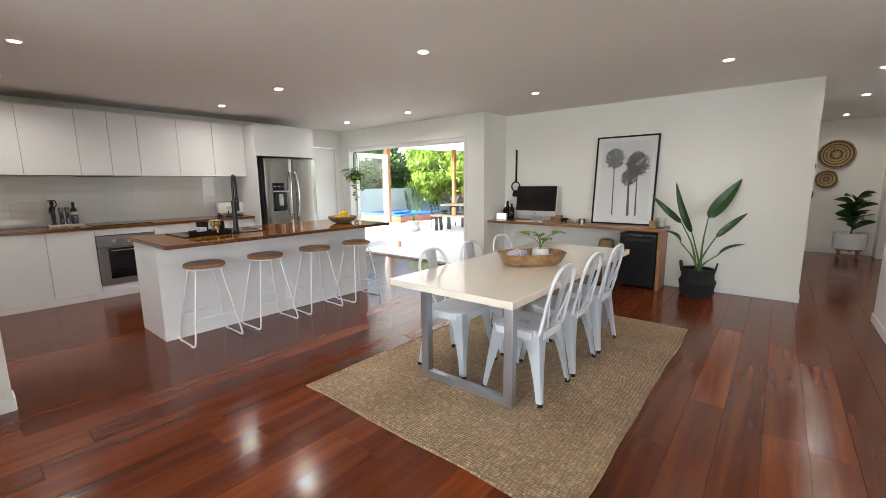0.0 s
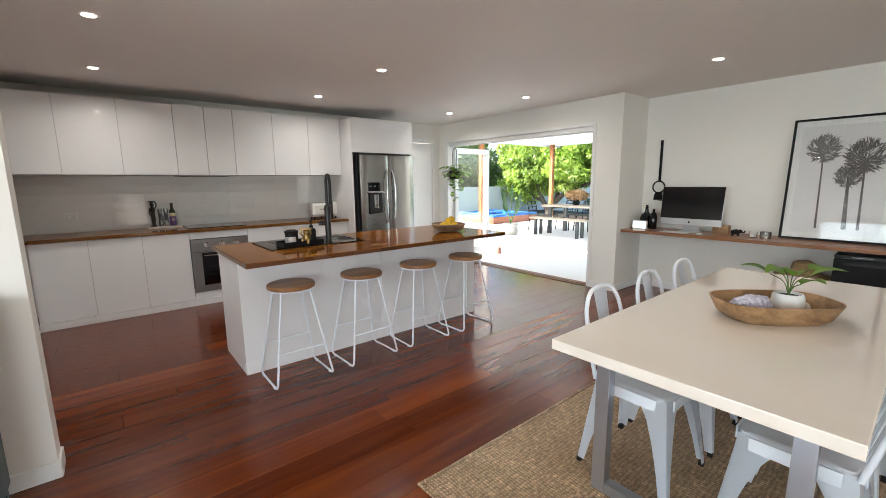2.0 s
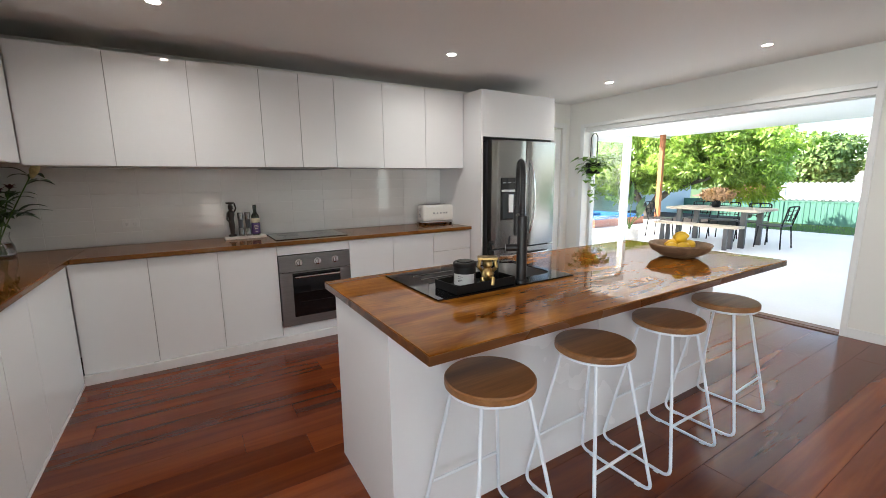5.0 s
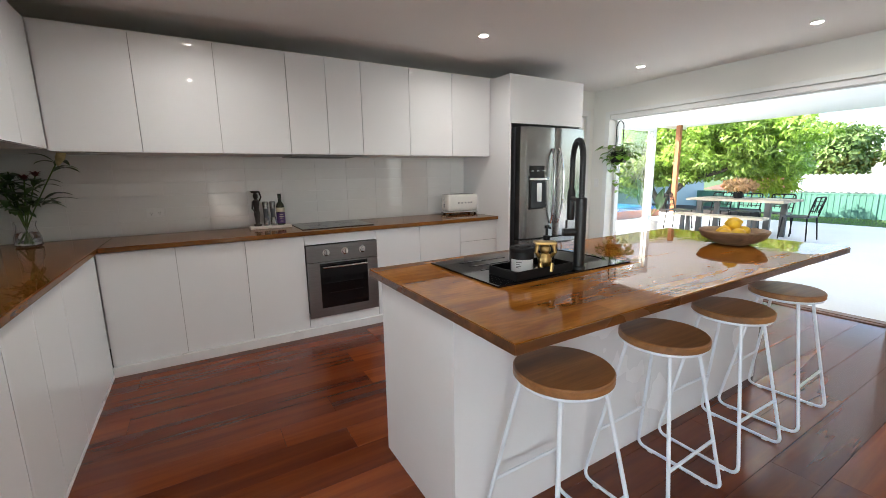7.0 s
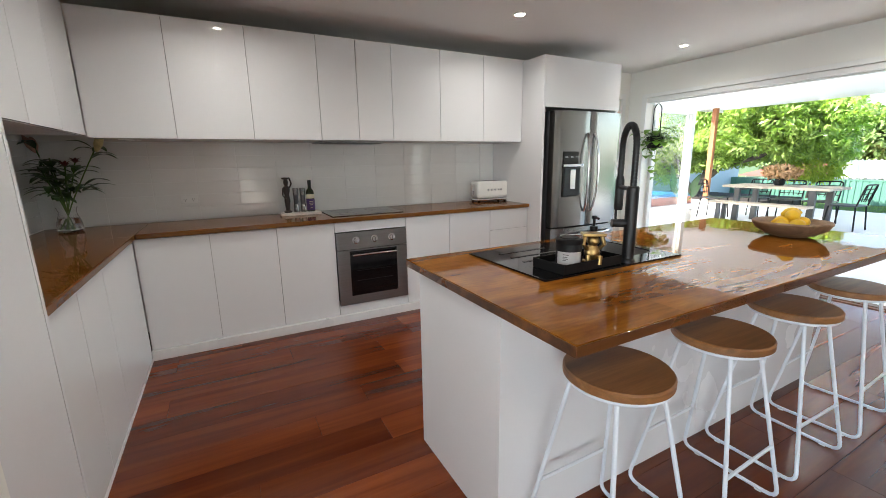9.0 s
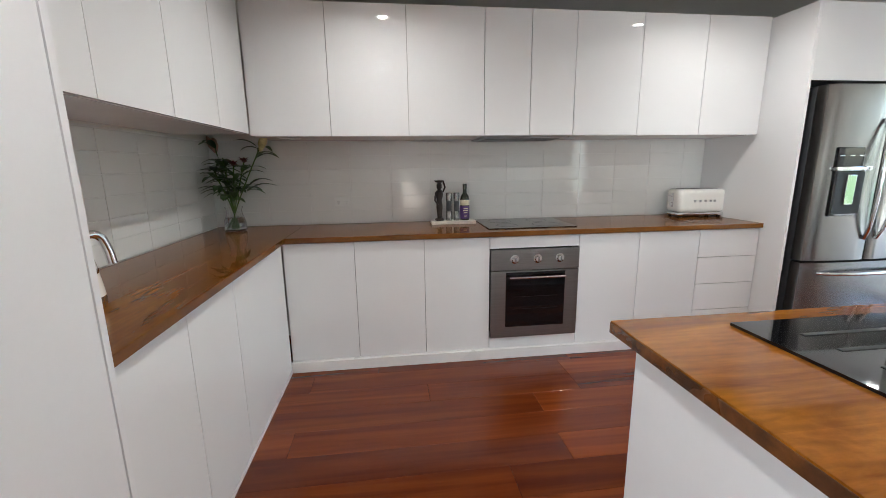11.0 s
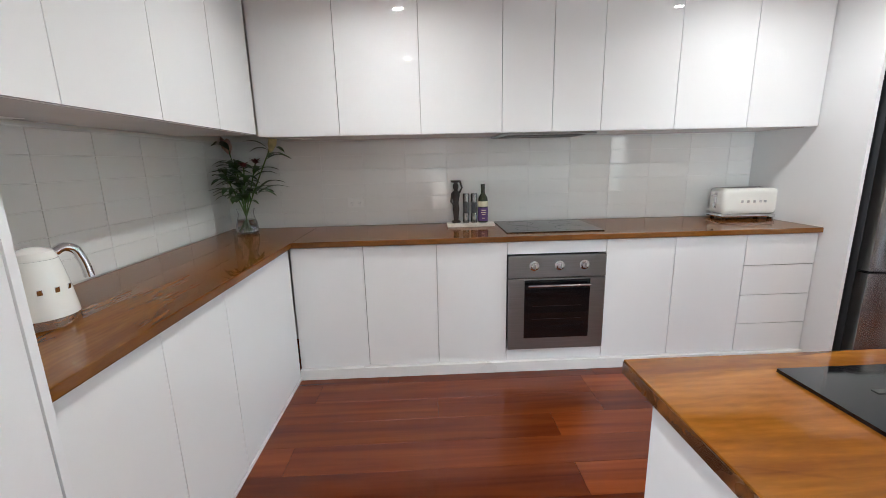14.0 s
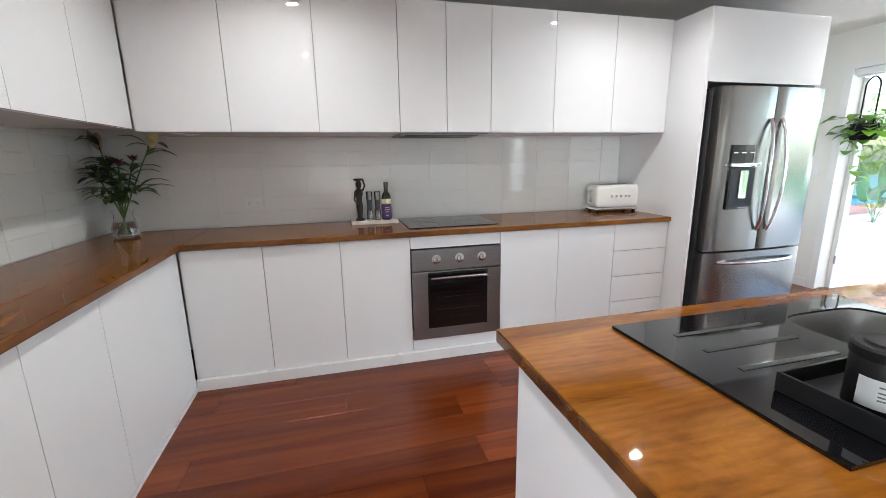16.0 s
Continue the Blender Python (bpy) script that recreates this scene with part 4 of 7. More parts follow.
def sink():
    """Black glass inset sink with drainer grooves and a steel bowl."""
    ob = thing("inset_sink", pose(-6.307, 2.155, BENCH_Z), "black glass inset sink with a steel bowl and drainer", "sink")
    i_ = ob.matrix_world.inverted()
    b = bmesh.new()
    z0, z1 = BENCH_Z + 0.0005, BENCH_Z + 0.008
    # glass deck round an oval-cornered bowl
    cx, cy, hx, hy = (BOWL[0] + BOWL[1]) / 2, (BOWL[2] + BOWL[3]) / 2, (BOWL[1] - BOWL[0]) / 2 - 0.004, (BOWL[3] - BOWL[2]) / 2 - 0.004
    ring = []
    for i in range(48):
        a = 2 * math.pi * i / 48
        ca, sa = math.cos(a), math.sin(a)
        k = (abs(ca) ** 5 + abs(sa) ** 5) ** (-0.2)
        ring.append((cx + hx * k * ca, cy + hy * k * sa))

    def rim(x, y):
        dx, dy = x - cx, y - cy
        s = min(((SINK[1] if dx > 0 else SINK[0]) - cx) / dx if abs(dx) > 1e-9 else 1e9, ((SINK[3] if dy > 0 else SINK[2]) - cy) / dy if abs(dy) > 1e-9 else 1e9)
        return cx + dx * s, cy + dy * s
    outer = [rim(*p) for p in ring]
    corners = [(SINK[i], SINK[j]) for i in (0, 1) for j in (2, 3)]
    for c in corners:
        j = min(range(48), key=lambda q: (outer[q][0] - c[0]) ** 2 + (outer[q][1] - c[1]) ** 2)
        outer[j] = c
    lo_i, lo_o, hi_i, hi_o = ([b.verts.new((x, y, z)) for x, y in src] for src, z in ((ring, z0), (outer, z0), (ring, z1), (outer, z1)))
    for i in range(48):
        j = (i + 1) % 48
        b.faces.new((hi_i[i], hi_i[j], hi_o[j], hi_o[i]))
        b.faces.new((hi_o[i], hi_o[j], lo_o[j], lo_o[i]))
        b.faces.new((lo_i[i], lo_i[j], hi_i[j], hi_i[i]))
    part("glass_deck", moved(b, i_), BLACKG, ob, smooth=False)
    b = bmesh.new()
    prof = [(1.0, 0.002), (0.985, -0.005), (0.97, -0.10), (0.90, -0.15), (0.5, -0.162), (0.12, -0.165), (0.0, -0.165)]
    rows = []
    for s, z in prof:
        rows.append([b.verts.new((cx + (x - cx) * s, cy + (y - cy) * s, BENCH_Z + z)) for x, y in ring] if s else [b.verts.new((cx, cy, BENCH_Z + z))])
    for p, q in zip(rows, rows[1:]):
        for i in range(48):
            j = (i + 1) % 48
            b.faces.new((p[i], p[j], q[j], q[i]) if len(q) > 1 else (p[i], p[j], q[0]))
    part("bowl", moved(b, i_), STEEL, ob, "brushed steel sink bowl")
    part("waste", moved(lathe([(0.04, 0.0), (0.042, 0.003), (0.03, 0.004), (0.0, 0.002)], 24, at=(cx, cy, BENCH_Z - 0.1645)), i_), CHROME, ob)
    for k in range(4):
        x = -6.47 + 0.085 * k
        part("drainer_groove", moved(box(x - 0.007, x + 0.007, 1.86, 2.13, z1 - 0.0005, z1 + 0.0016, 0.0007), i_), BLACKS, ob)
    return ob


sink()


def tap():
    """Tall black pull-down mixer with a sprung arch."""
    ob = thing("kitchen_tap", pose(-6.075, 2.23, BENCH_Z + 0.008, 0, 0, -34), "tall matt black pull-down kitchen mixer tap", "tap")
    part("base", lathe([(0.0, 0.0), (0.030, 0.0), (0.030, 0.012), (0.024, 0.018), (0.0, 0.018)], 28), BLACKS, ob)
    part("column", lathe([(0.024, 0.015), (0.024, 0.31), (0.020, 0.315), (0.0, 0.315)], 24), BLACKS, ob)
    pts = [(0, 0, 0.28)] + [(-0.085 + 0.085 * math.cos(a), 0, 0.475 + 0.085 * math.sin(a)) for a in [math.pi * i / 16 for i in range(17)]] + [(-0.17, 0, 0.34)]
    part("arch", tube(pts, 0.0118, 14), BLACKS, ob)
    coil = []
    for i in range(0, 330):
        f = i / 329
        a = math.pi * min(1, max(0, (f - 0.3) / 0.55))
        c = Vector((0, 0, 0.30 + 0.175 * f / 0.3)) if f < 0.3 else (Vector((-0.085 + 0.085 * math.cos(a), 0, 0.475 + 0.085 * math.sin(a))) if f < 0.85 else Vector((-0.17, 0, 0.475 - 0.1 * (f - 0.85) / 0.15)))
        nrm = Vector((1, 0, 0)) if f < 0.3 else (Vector((math.cos(a), 0, math.sin(a))) if f < 0.85 else Vector((-1, 0, 0)))
        b_ = 2 * math.pi * i / 8
        coil.append(c + 0.0128 * (math.cos(b_) * nrm + math.sin(b_) * Vector((0, 1, 0))))
    part("spring", tube(coil, 0.0016, 5), BLACKS, ob)
    part("spray_head", lathe([(0.0, 0.20), (0.017, 0.20), (0.019, 0.22), (0.018, 0.33), (0.014, 0.35), (0.0, 0.35)], 20, at=(-0.17, 0, 0)), BLACKS, ob)
    part("holder_arm", tube([(0, 0, 0.30), (-0.17, 0, 0.305)], 0.009, 10), BLACKS, ob)
    lv = tube([(0, -0.02, 0.165), (0, -0.075, 0.165)], 0.017, 18)
    part("lever_body", lv, BLACKS, ob)
    part("lever", tube([(0, -0.06, 0.165), (-0.02, -0.055, 0.215)], 0.005, 10), BLACKS, ob)
    return ob


tap()

# tray with candle, figure and soap
tr = thing("rectangular_tray", pose(-6.145, 2.015, BENCH_Z + 0.0085, 0, 0, 2), "matt black rectangular tray on the sink drainer", "tray")
part("base", box(-0.085, 0.085, -0.165, 0.165, 0, 0.008, 0.003), BLACKM, tr)
for b_ in ((-0.085, -0.079, -0.165, 0.165), (0.079, 0.085, -0.165, 0.165), (-0.079, 0.079, -0.165, -0.159), (-0.079, 0.079, 0.159, 0.165)):
    part("side", box(*b_, 0.004, 0.038, 0.002), BLACKM, tr)
cd = thing("candle_jar", pose(-6.12, 1.938, BENCH_Z + 0.0175), "black lidded candle jar with a white label", "candle")
part("jar", lathe([(0.0, 0.0), (0.046, 0.0), (0.049, 0.004), (0.049, 0.092), (0.046, 0.098), (0.0, 0.098)], 36), BLACKM, cd)
part("lid", lathe([(0.0, 0.096), (0.051, 0.096), (0.052, 0.099), (0.052, 0.112), (0.048, 0.116), (0.036, 0.117), (0.035, 0.121), (0.0, 0.121)], 36), BLACKM, cd)
lb = bmesh.new()
arc_ = [-62 + 124 * i / 16 for i in range(17)]
ring_ = [[lb.verts.new((0.0496 * math.cos(radians(a - 40)), 0.0496 * math.sin(radians(a - 40)), z)) for z in (0.018, 0.068)] for a in arc_]
for p_, q_ in zip(ring_, ring_[1:]):
    lb.faces.new((p_[0], q_[0], q_[1], p_[1]))
bmesh.ops.solidify(lb, geom=lb.faces[:], thickness=0.0006)
la = part("label", lb, PAPER, cd, "white paper label")
for k, (z, w_) in enumerate(((0.056, 26), (0.047, 20), (0.040, 24), (0.034, 15))):
    sb = bmesh.new()
    rr_ = [[sb.verts.new((0.0505 * math.cos(radians(a - 10)), 0.0505 * math.sin(radians(a - 10)), zz)) for zz in (z, z + 0.0028)] for a in (-60, -60 + w_ / 2, -60 + w_)]
    for p_, q_ in zip(rr_, rr_[1:]):
        sb.faces.new((p_[0], q_[0], q_[1], p_[1]))
    part("print_bar", sb, INKP, la, smooth=False)
g = lathe([(0.0, 0.0), (0.036, 0.0), (0.034, 0.012), (0.022, 0.018), (0.026, 0.035), (0.03, 0.05), (0.022, 0.07), (0.016, 0.078), (0.024, 0.09), (0.023, 0.105), (0.014, 0.115), (0.0, 0.118)], 22, wobble=0.2)
for s_ in (-1, 1):
    tube([(0.0, 0.024 * s_, 0.062), (0.018, 0.04 * s_, 0.085), (0.008, 0.032 * s_, 0.118)], 0.0085, 10, bm=g)
    tube([(0.012, 0.018 * s_, 0.03), (0.034, 0.024 * s_, 0.036), (0.036, 0.02 * s_, 0.006)], 0.010, 10, bm=g)
box(-0.03, 0.03, -0.045, 0.045, 0.116, 0.128, 0.003, bm=g)
single("figurine", g, GOLD, "small aged gold figurine holding a dish overhead", "figurine", at=pose(-6.105, 2.052, BENCH_Z + 0.0175, 0, 0, -35))
sp = thing("soap_bottle", pose(-6.165, 2.12, BENCH_Z + 0.0175), "matt black pump soap bottle beside the sink", "soap bottle")
part("bottle", lathe([(0.0, 0.0), (0.034, 0.0), (0.036, 0.004), (0.036, 0.10), (0.030, 0.112), (0.014, 0.118), (0.014, 0.13), (0.0, 0.13)], 28), BLACKM, sp)
pm = lathe([(0.016, 0.125), (0.016, 0.14), (0.006, 0.142), (0.006, 0.17), (0.011, 0.172), (0.011, 0.185), (0.0, 0.186)], 18)
tube([(0, 0, 0.179), (0.04, -0.02, 0.178)], 0.005, 8, bm=pm)
part("pump", pm, BLACKM, sp)

# bowl of lemons
bw = thing("fruit_bowl", pose(-6.03, 3.50, BENCH_Z), "hand-carved timber bowl on the island benchtop", "bowl")
part("bowl", lathe([(0.0, 0.0), (0.07, 0.0), (0.11, 0.012), (0.16, 0.045), (0.178, 0.078), (0.174, 0.086), (0.164, 0.082), (0.14, 0.05), (0.08, 0.025), (0.0, 0.02)], 40, squash=0.94, wobble=0.035), BOWLD, bw)


def lemon(x, y, z, turn, tilt):
    prof = [(0.0, -0.048), (0.006, -0.045), (0.014, -0.038), (0.026, -0.026), (0.033, -0.006), (0.033, 0.008), (0.026, 0.026), (0.013, 0.037), (0.007, 0.044), (0.0, 0.048)]
    return single("lemon", lathe(prof, 22, wobble=0.06), LEMON, "ripe yellow lemon lying in the timber bowl", "lemon", "lemons in the bowl", at=pose(x, y, z, tilt, 90 - tilt, turn))


for a_ in ((-6.065, 3.48, 0.958, 20, 0), (-6.00, 3.545, 0.958, 80, 5), (-6.10, 3.56, 0.953, 130, 0), (-5.985, 3.455, 0.953, 60, 0), (-6.04, 3.43, 0.948, 150, 0), (-6.03, 3.505, 0.998, 100, 0), (-6.06, 3.56, 1.003, 30, 10)):
    lemon(*a_)


def bar_stool(at, group="stools at the island"):
    """Sled-base stool: round timber seat on white bent rods."""
    ob = thing("bar_stool", at, "white wire bar stool with a round timber seat", "bar stool", group)
    part("seat", lathe([(0.0, 0.660), (0.158, 0.660), (0.163, 0.664), (0.163, 0.684), (0.158, 0.690), (0.0, 0.690)], 48), SEATW, ob, "round oiled timber seat")
    part("seat_ring", tube([(0.150 * math.cos(a), 0.150 * math.sin(a), 0.653) for a in [2 * math.pi * i / 32 for i in range(32)]], 0.0065, 10, True), WHITEM, ob)
    for s in (-1, 1):
        side = arc([(-0.085, 0.10 * s, 0.65), (-0.185, 0.20 * s, 0.009), (0.185, 0.20 * s, 0.009), (0.085, 0.10 * s, 0.65)], 0.045)
        part("sled_frame", tube(side, 0.0075, 10), WHITEM, ob)
        for x in (-0.12, 0.12):
            part("rubber_foot", box(x - 0.012, x + 0.012, 0.20 * s - 0.009, 0.20 * s + 0.009, 0.0, 0.004, 0.001), CERAM, ob)
    for x in (-1, 1):
        f = (0.65 - 0.235) / 0.641
        xx, yy = x * (0.085 + 0.1 * f), 0.10 + 0.1 * f
        part("foot_rail", tube([(xx, -yy, 0.235), (xx, yy, 0.235)], 0.0065, 10), WHITEM, ob)
    return ob


st0 = bar_stool(pose(-5.737, 1.78, 0))
for x_, y_, r_ in ((-5.732, 2.335, 1.5), (-5.737, 2.895, -1), (-5.73, 3.455, 2)):
    copy_thing(st0, pose(x_, y_, 0, 0, 0, r_))

# ---- small things on the benches ----
def flower_vase(at):
    ob = thing("flower_vase", at, "clear glass vase of lilies and dark foliage on the benchtop", "flower vase")
    part("vase", lathe([(0.0, 0.002), (0.055, 0.002), (0.062, 0.01), (0.060, 0.06), (0.046, 0.10), (0.042, 0.125), (0.050, 0.150), (0.0475, 0.150), (0.0395, 0.125), (0.0435, 0.10), (0.0575, 0.06), (0.059, 0.014), (0.0, 0.010)], 36), GLASSC, ob, "clear glass vase")
    part("water", lathe([(0.0, 0.012), (0.057, 0.014), (0.056, 0.06), (0.047, 0.085), (0.0, 0.085)], 28), GLASSC, ob)
    rng = random.Random(11)
    leaves = bmesh.new()
    tips = [(-0.17, -0.13, 0.50), (0.05, 0.20, 0.50), (0.0, -0.03, 0.44), (0.07, 0.05, 0.40), (-0.05, 0.07, 0.42), (0.10, -0.05, 0.38), (-0.08, -0.06, 0.40)]
    for tx, ty, tz in tips:
        p0 = (-tx * 0.15, -ty * 0.15, 0.015)
        pts = arc([p0, (tx * 0.1, ty * 0.1, 0.15), (tx * 0.6, ty * 0.6, tz * 0.7), (tx, ty, tz)], 0.1, 4)
        part("stem", tube(pts, 0.0035, 6), STEMG, ob)
        for k in range(11):
            f = 0.42 + 0.58 * rng.random()
            b0 = Vector((tx, ty, tz)) * f * 0.95
            b0.z = max(0.17, tz * f)
            a = rng.uniform(0, 6.28)
            l = rng.uniform(0.10, 0.19)
            blade(leaves, b0, b0 + Vector((math.cos(a) * l, math.sin(a) * l, rng.uniform(-0.03, 0.05))), 0.040, 0.16, 0.25, shape=0.5)
    part("foliage", leaves, LEAFV, ob, "dark narrow lily leaves")
    for (tx, ty, tz), m in zip(tips[:2], (PINKB, LILY)):
        for k in range(3):
            d = Vector((tx, ty, 0.25)).normalized()
            d = (d + Vector((rng.uniform(-.3, .3), rng.uniform(-.3, .3), 0.1))).normalized()
            q = d.to_track_quat("Z", "Y").to_matrix().to_4x4()
            b = moved(lathe([(0.0, -0.012), (0.010, 0.0), (0.022, 0.045), (0.017, 0.085), (0.0, 0.125)], 12), Matrix.Translation((tx, ty, tz - 0.02)) @ q)
            part("lily_bud", b, m, ob)
    for tx, ty, tz in tips[3:5]:
        b = bmesh.new()
        for k in range(14):
            a = k * 2.4
            blade(b, (tx, ty, tz - 0.01), (tx + 0.035 * math.cos(a), ty + 0.035 * math.sin(a), tz + 0.012 * (k % 3)), 0.018, 0.1, 0.2, seg=3)
        part("bloom", b, REDF, ob, "dark red bloom")
    b = bmesh.new()
    for k in range(60):
        a, r = rng.uniform(0, 6.28), rng.uniform(0, 0.05)
        lathe([(0.0, -0.004), (0.004, 0.0), (0.0, 0.004)], 5, b, (-0.10 + r * math.cos(a), -0.06 + r * math.sin(a), 0.42 + rng.uniform(-.03, .03)))
    part("filler_flowers", b, CERAM, ob, "tiny white filler flowers")
    return ob


lilies = flower_vase(pose(-8.60, -0.185, BENCH_Z))
lilies.scale = (1.14, 1.14, 1.12)


def kettle(at):
    ob = thing("electric_kettle", at, "cream enamel electric kettle with chrome base and handle", "kettle")
    part("base", lathe([(0.0, 0.0), (0.076, 0.0), (0.081, 0.006), (0.0805, 0.033), (0.0, 0.033)], 40), CHROME, ob)
    part("body", lathe([(0.0, 0.033), (0.081, 0.0335), (0.0795, 0.05), (0.072, 0.11), (0.062, 0.17), (0.056, 0.200), (0.0, 0.201)], 40), ENAMEL, ob)
    part("lid", lathe([(0.054, 0.2005), (0.055, 0.205), (0.047, 0.222), (0.025, 0.233), (0.010, 0.2365), (0.0, 0.237)], 36), ENAMEL, ob)
    h = arc([(0.038, 0, 0.205), (0.072, 0, 0.226), (0.100, 0, 0.214), (0.116, 0, 0.165), (0.121, 0, 0.120)], 0.03, 6)
    b = tube(h, 0.0135, 14)
    for v in b.verts:
        v.co.y *= 1.35
    part("handle", b, CHROME, ob, "curved chrome handle")
    b = bmesh.new()
    lathe([(0.022, 0.0), (0.012, 0.04), (0.010, 0.05)], 14, b)
    part("spout", moved(b, pose(-0.052, 0, 0.172, 0, -62, 0)), ENAMEL, ob)
    for k, dz in enumerate((0, 1, 2, 3)):
        a = radians(-138 + 30 * k)
        part("badge_mark", moved(box(-0.006, 0.006, -0.0015, 0.0015, -0.008, 0.008, 0.0008), Matrix.Translation((0.0735 * math.cos(a), 0.0735 * math.sin(a), 0.115)) @ pose(0, 0, 0, -8, 0, math.degrees(a) - 90)), CHROME, ob)
    return ob


kettle(pose(-7.0, -0.105, BENCH_Z, 0, 0, 150))


def toaster(at):
    """Long-slot toaster in cream enamel with chrome base."""
    ob = thing("toaster", at, "cream enamel long-slot toaster with chrome trim", "toaster")
    part("base", box(-0.085, 0.085, -0.185, 0.185, 0.012, 0.034, 0.010), CHROME, ob)
    b = box(-0.082, 0.082, -0.18, 0.18, 0.034, 0.200, 0.035, 5)
    part("body", b, ENAMEL, ob)
    for x in (-0.028, 0.028):
        part("slot", box(x - 0.013, x + 0.013, -0.135, 0.135, 0.196, 0.2012, 0.001), DARKIN, ob)
    part("slot_surround", box(-0.052, 0.052, -0.15, 0.15, 0.1965, 0.2005, 0.001), CHROME, ob)
    part("lever_plate", box(-0.012, 0.012, -0.184, -0.179, 0.07, 0.17, 0.001), CHROME, ob)
    part("lever", box(-0.022, 0.022, -0.205, -0.183, 0.145, 0.158, 0.004), CHROME, ob)
    part("dial", moved(lathe([(0.0, 0.0), (0.016, 0.0), (0.015, 0.012), (0.0, 0.013)], 20), pose(0, -0.181, 0.09, 90, 0, 0)), CHROME, ob)
    for y in (-0.06, -0.02, 0.02, 0.06, 0.09):
        part("badge_mark", box(0.0815, 0.0835, y - 0.009, y + 0.009, 0.108, 0.124, 0.0008), CHROME, ob)
    for x in (-0.06, 0.06):
        for y in (-0.15, 0.15):
            part("foot", lathe([(0.0, 0.0), (0.012, 0.0), (0.014, 0.013), (0.0, 0.013)], 12, at=(x, y, 0)), BLACKM, ob)
    return ob


tst = toaster(pose(-8.665, 3.30, BENCH_Z, 0, 0, -3))
tst.scale = (1.08, 1.06, 1.1)

# condiment board
single("serving_board", box(-0.06, 0.06, -0.165, 0.165, 0.0, 0.022, 0.003), STONEP, "pale stone board under the oil and mills", "board", at=pose(-8.665, 1.335, BENCH_Z))
BZ = BENCH_Z + 0.022
g = lathe([(0.0, 0.0), (0.030, 0.0), (0.032, 0.012), (0.016, 0.02), (0.018, 0.05), (0.024, 0.10), (0.019, 0.15), (0.027, 0.19), (0.026, 0.215), (0.012, 0.228), (0.019, 0.245), (0.019, 0.265), (0.012, 0.278), (0.030, 0.284), (0.034, 0.296), (0.0, 0.298)], 20, wobble=0.15)
tube([(0, 0.026, 0.21), (0.005, 0.042, 0.245), (0.0, 0.03, 0.29)], 0.0065, 8, bm=g)
tube([(0, -0.026, 0.21), (0.012, -0.034, 0.15), (0.022, -0.012, 0.12)], 0.0065, 8, bm=g)
single("carved_statuette", g, FIGUREM, "slim dark carved wooden statuette with a dish on top", "statuette", at=pose(-8.67, 1.235, BZ))


def mill(y, h):
    ob = thing("pepper_mill", pose(-8.665, y, BZ), "tall slim steel and clear salt or pepper mill", "pepper mill", "salt and pepper mills")
    part("body", lathe([(0.0, 0.0), (0.022, 0.0), (0.0225, 0.005), (0.0225, h * 0.33), (0.021, h * 0.34), (0.0, h * 0.34)], 24), STEELV, ob)
    part("chamber", lathe([(0.0, h * 0.34), (0.020, h * 0.34), (0.020, h * 0.70), (0.0, h * 0.70)], 24), CHARCOAL, ob, "dark smoked chamber")
    part("cap", lathe([(0.0, h * 0.70), (0.0225, h * 0.70), (0.0225, h * 0.985), (0.020, h), (0.0, h)], 24), STEELV, ob)
    return ob


mill(1.305, 0.205)
mill(1.362, 0.205)
ol = thing("oil_bottle", pose(-8.67, 1.425, BZ), "dark green olive oil bottle with a purple label", "bottle")
part("glass_body", lathe([(0.0, 0.0), (0.033, 0.0), (0.035, 0.004), (0.035, 0.155), (0.030, 0.178), (0.015, 0.20), (0.0135, 0.235), (0.0, 0.235)], 28), OLIVE, ol)
part("label", lathe([(0.0354, 0.012), (0.0358, 0.013), (0.0358, 0.105), (0.0354, 0.106)], 28), PURPLE, ol)
part("upper_label", lathe([(0.0354, 0.112), (0.0358, 0.113), (0.0358, 0.148), (0.0354, 0.149)], 28), LABELC, ol)
part("cap", lathe([(0.0, 0.232), (0.0155, 0.232), (0.0155, 0.268), (0.0, 0.269)], 20), OLIVE, ol)
for k, (z, w_) in enumerate(((0.085, 0.03), (0.07, 0.036), (0.055, 0.026), (0.03, 0.02))):
    part("print_bar", box(0.0352, 0.0362, -w_ / 2, w_ / 2, z, z + 0.005), LABELC, ol, smooth=False)


def outlet(name, at, label):
    ob = thing(name, at, label, "power outlet")
    part("plate", box(0.0, 0.009, -0.058, 0.058, -0.036, 0.036, 0.003), TRIM, ob)
    for y in (-0.028, 0.028):
        part("socket", box(0.0085, 0.0105, y - 0.02, y + 0.02, -0.026, 0.012, 0.002), TRIM, ob)
        for s in (-1, 1):
            part("slot", moved(box(0.0103, 0.0110, -0.0012, 0.0012, -0.005, 0.005), pose(0, y + 0.007 * s, -0.003, 18 * s, 0, 0)), DARKIN, ob)
        part("slot", box(0.0103, 0.0110, y - 0.0012, y + 0.0012, -0.021, -0.012), DARKIN, ob)
        part("switch", box(0.0085, 0.0125, y - 0.006, y + 0.006, 0.018, 0.030, 0.001), TRIM, ob)
    return ob


outlet("power_outlet", pose(OVEN_X + 0.0095, 0.515, 1.055), "white double power outlet on the tiled splashback")
outlet("power_outlet", pose(-4.62, DESK_Y, 0.21, 0, 0, -90), "white double power outlet low on the wall")

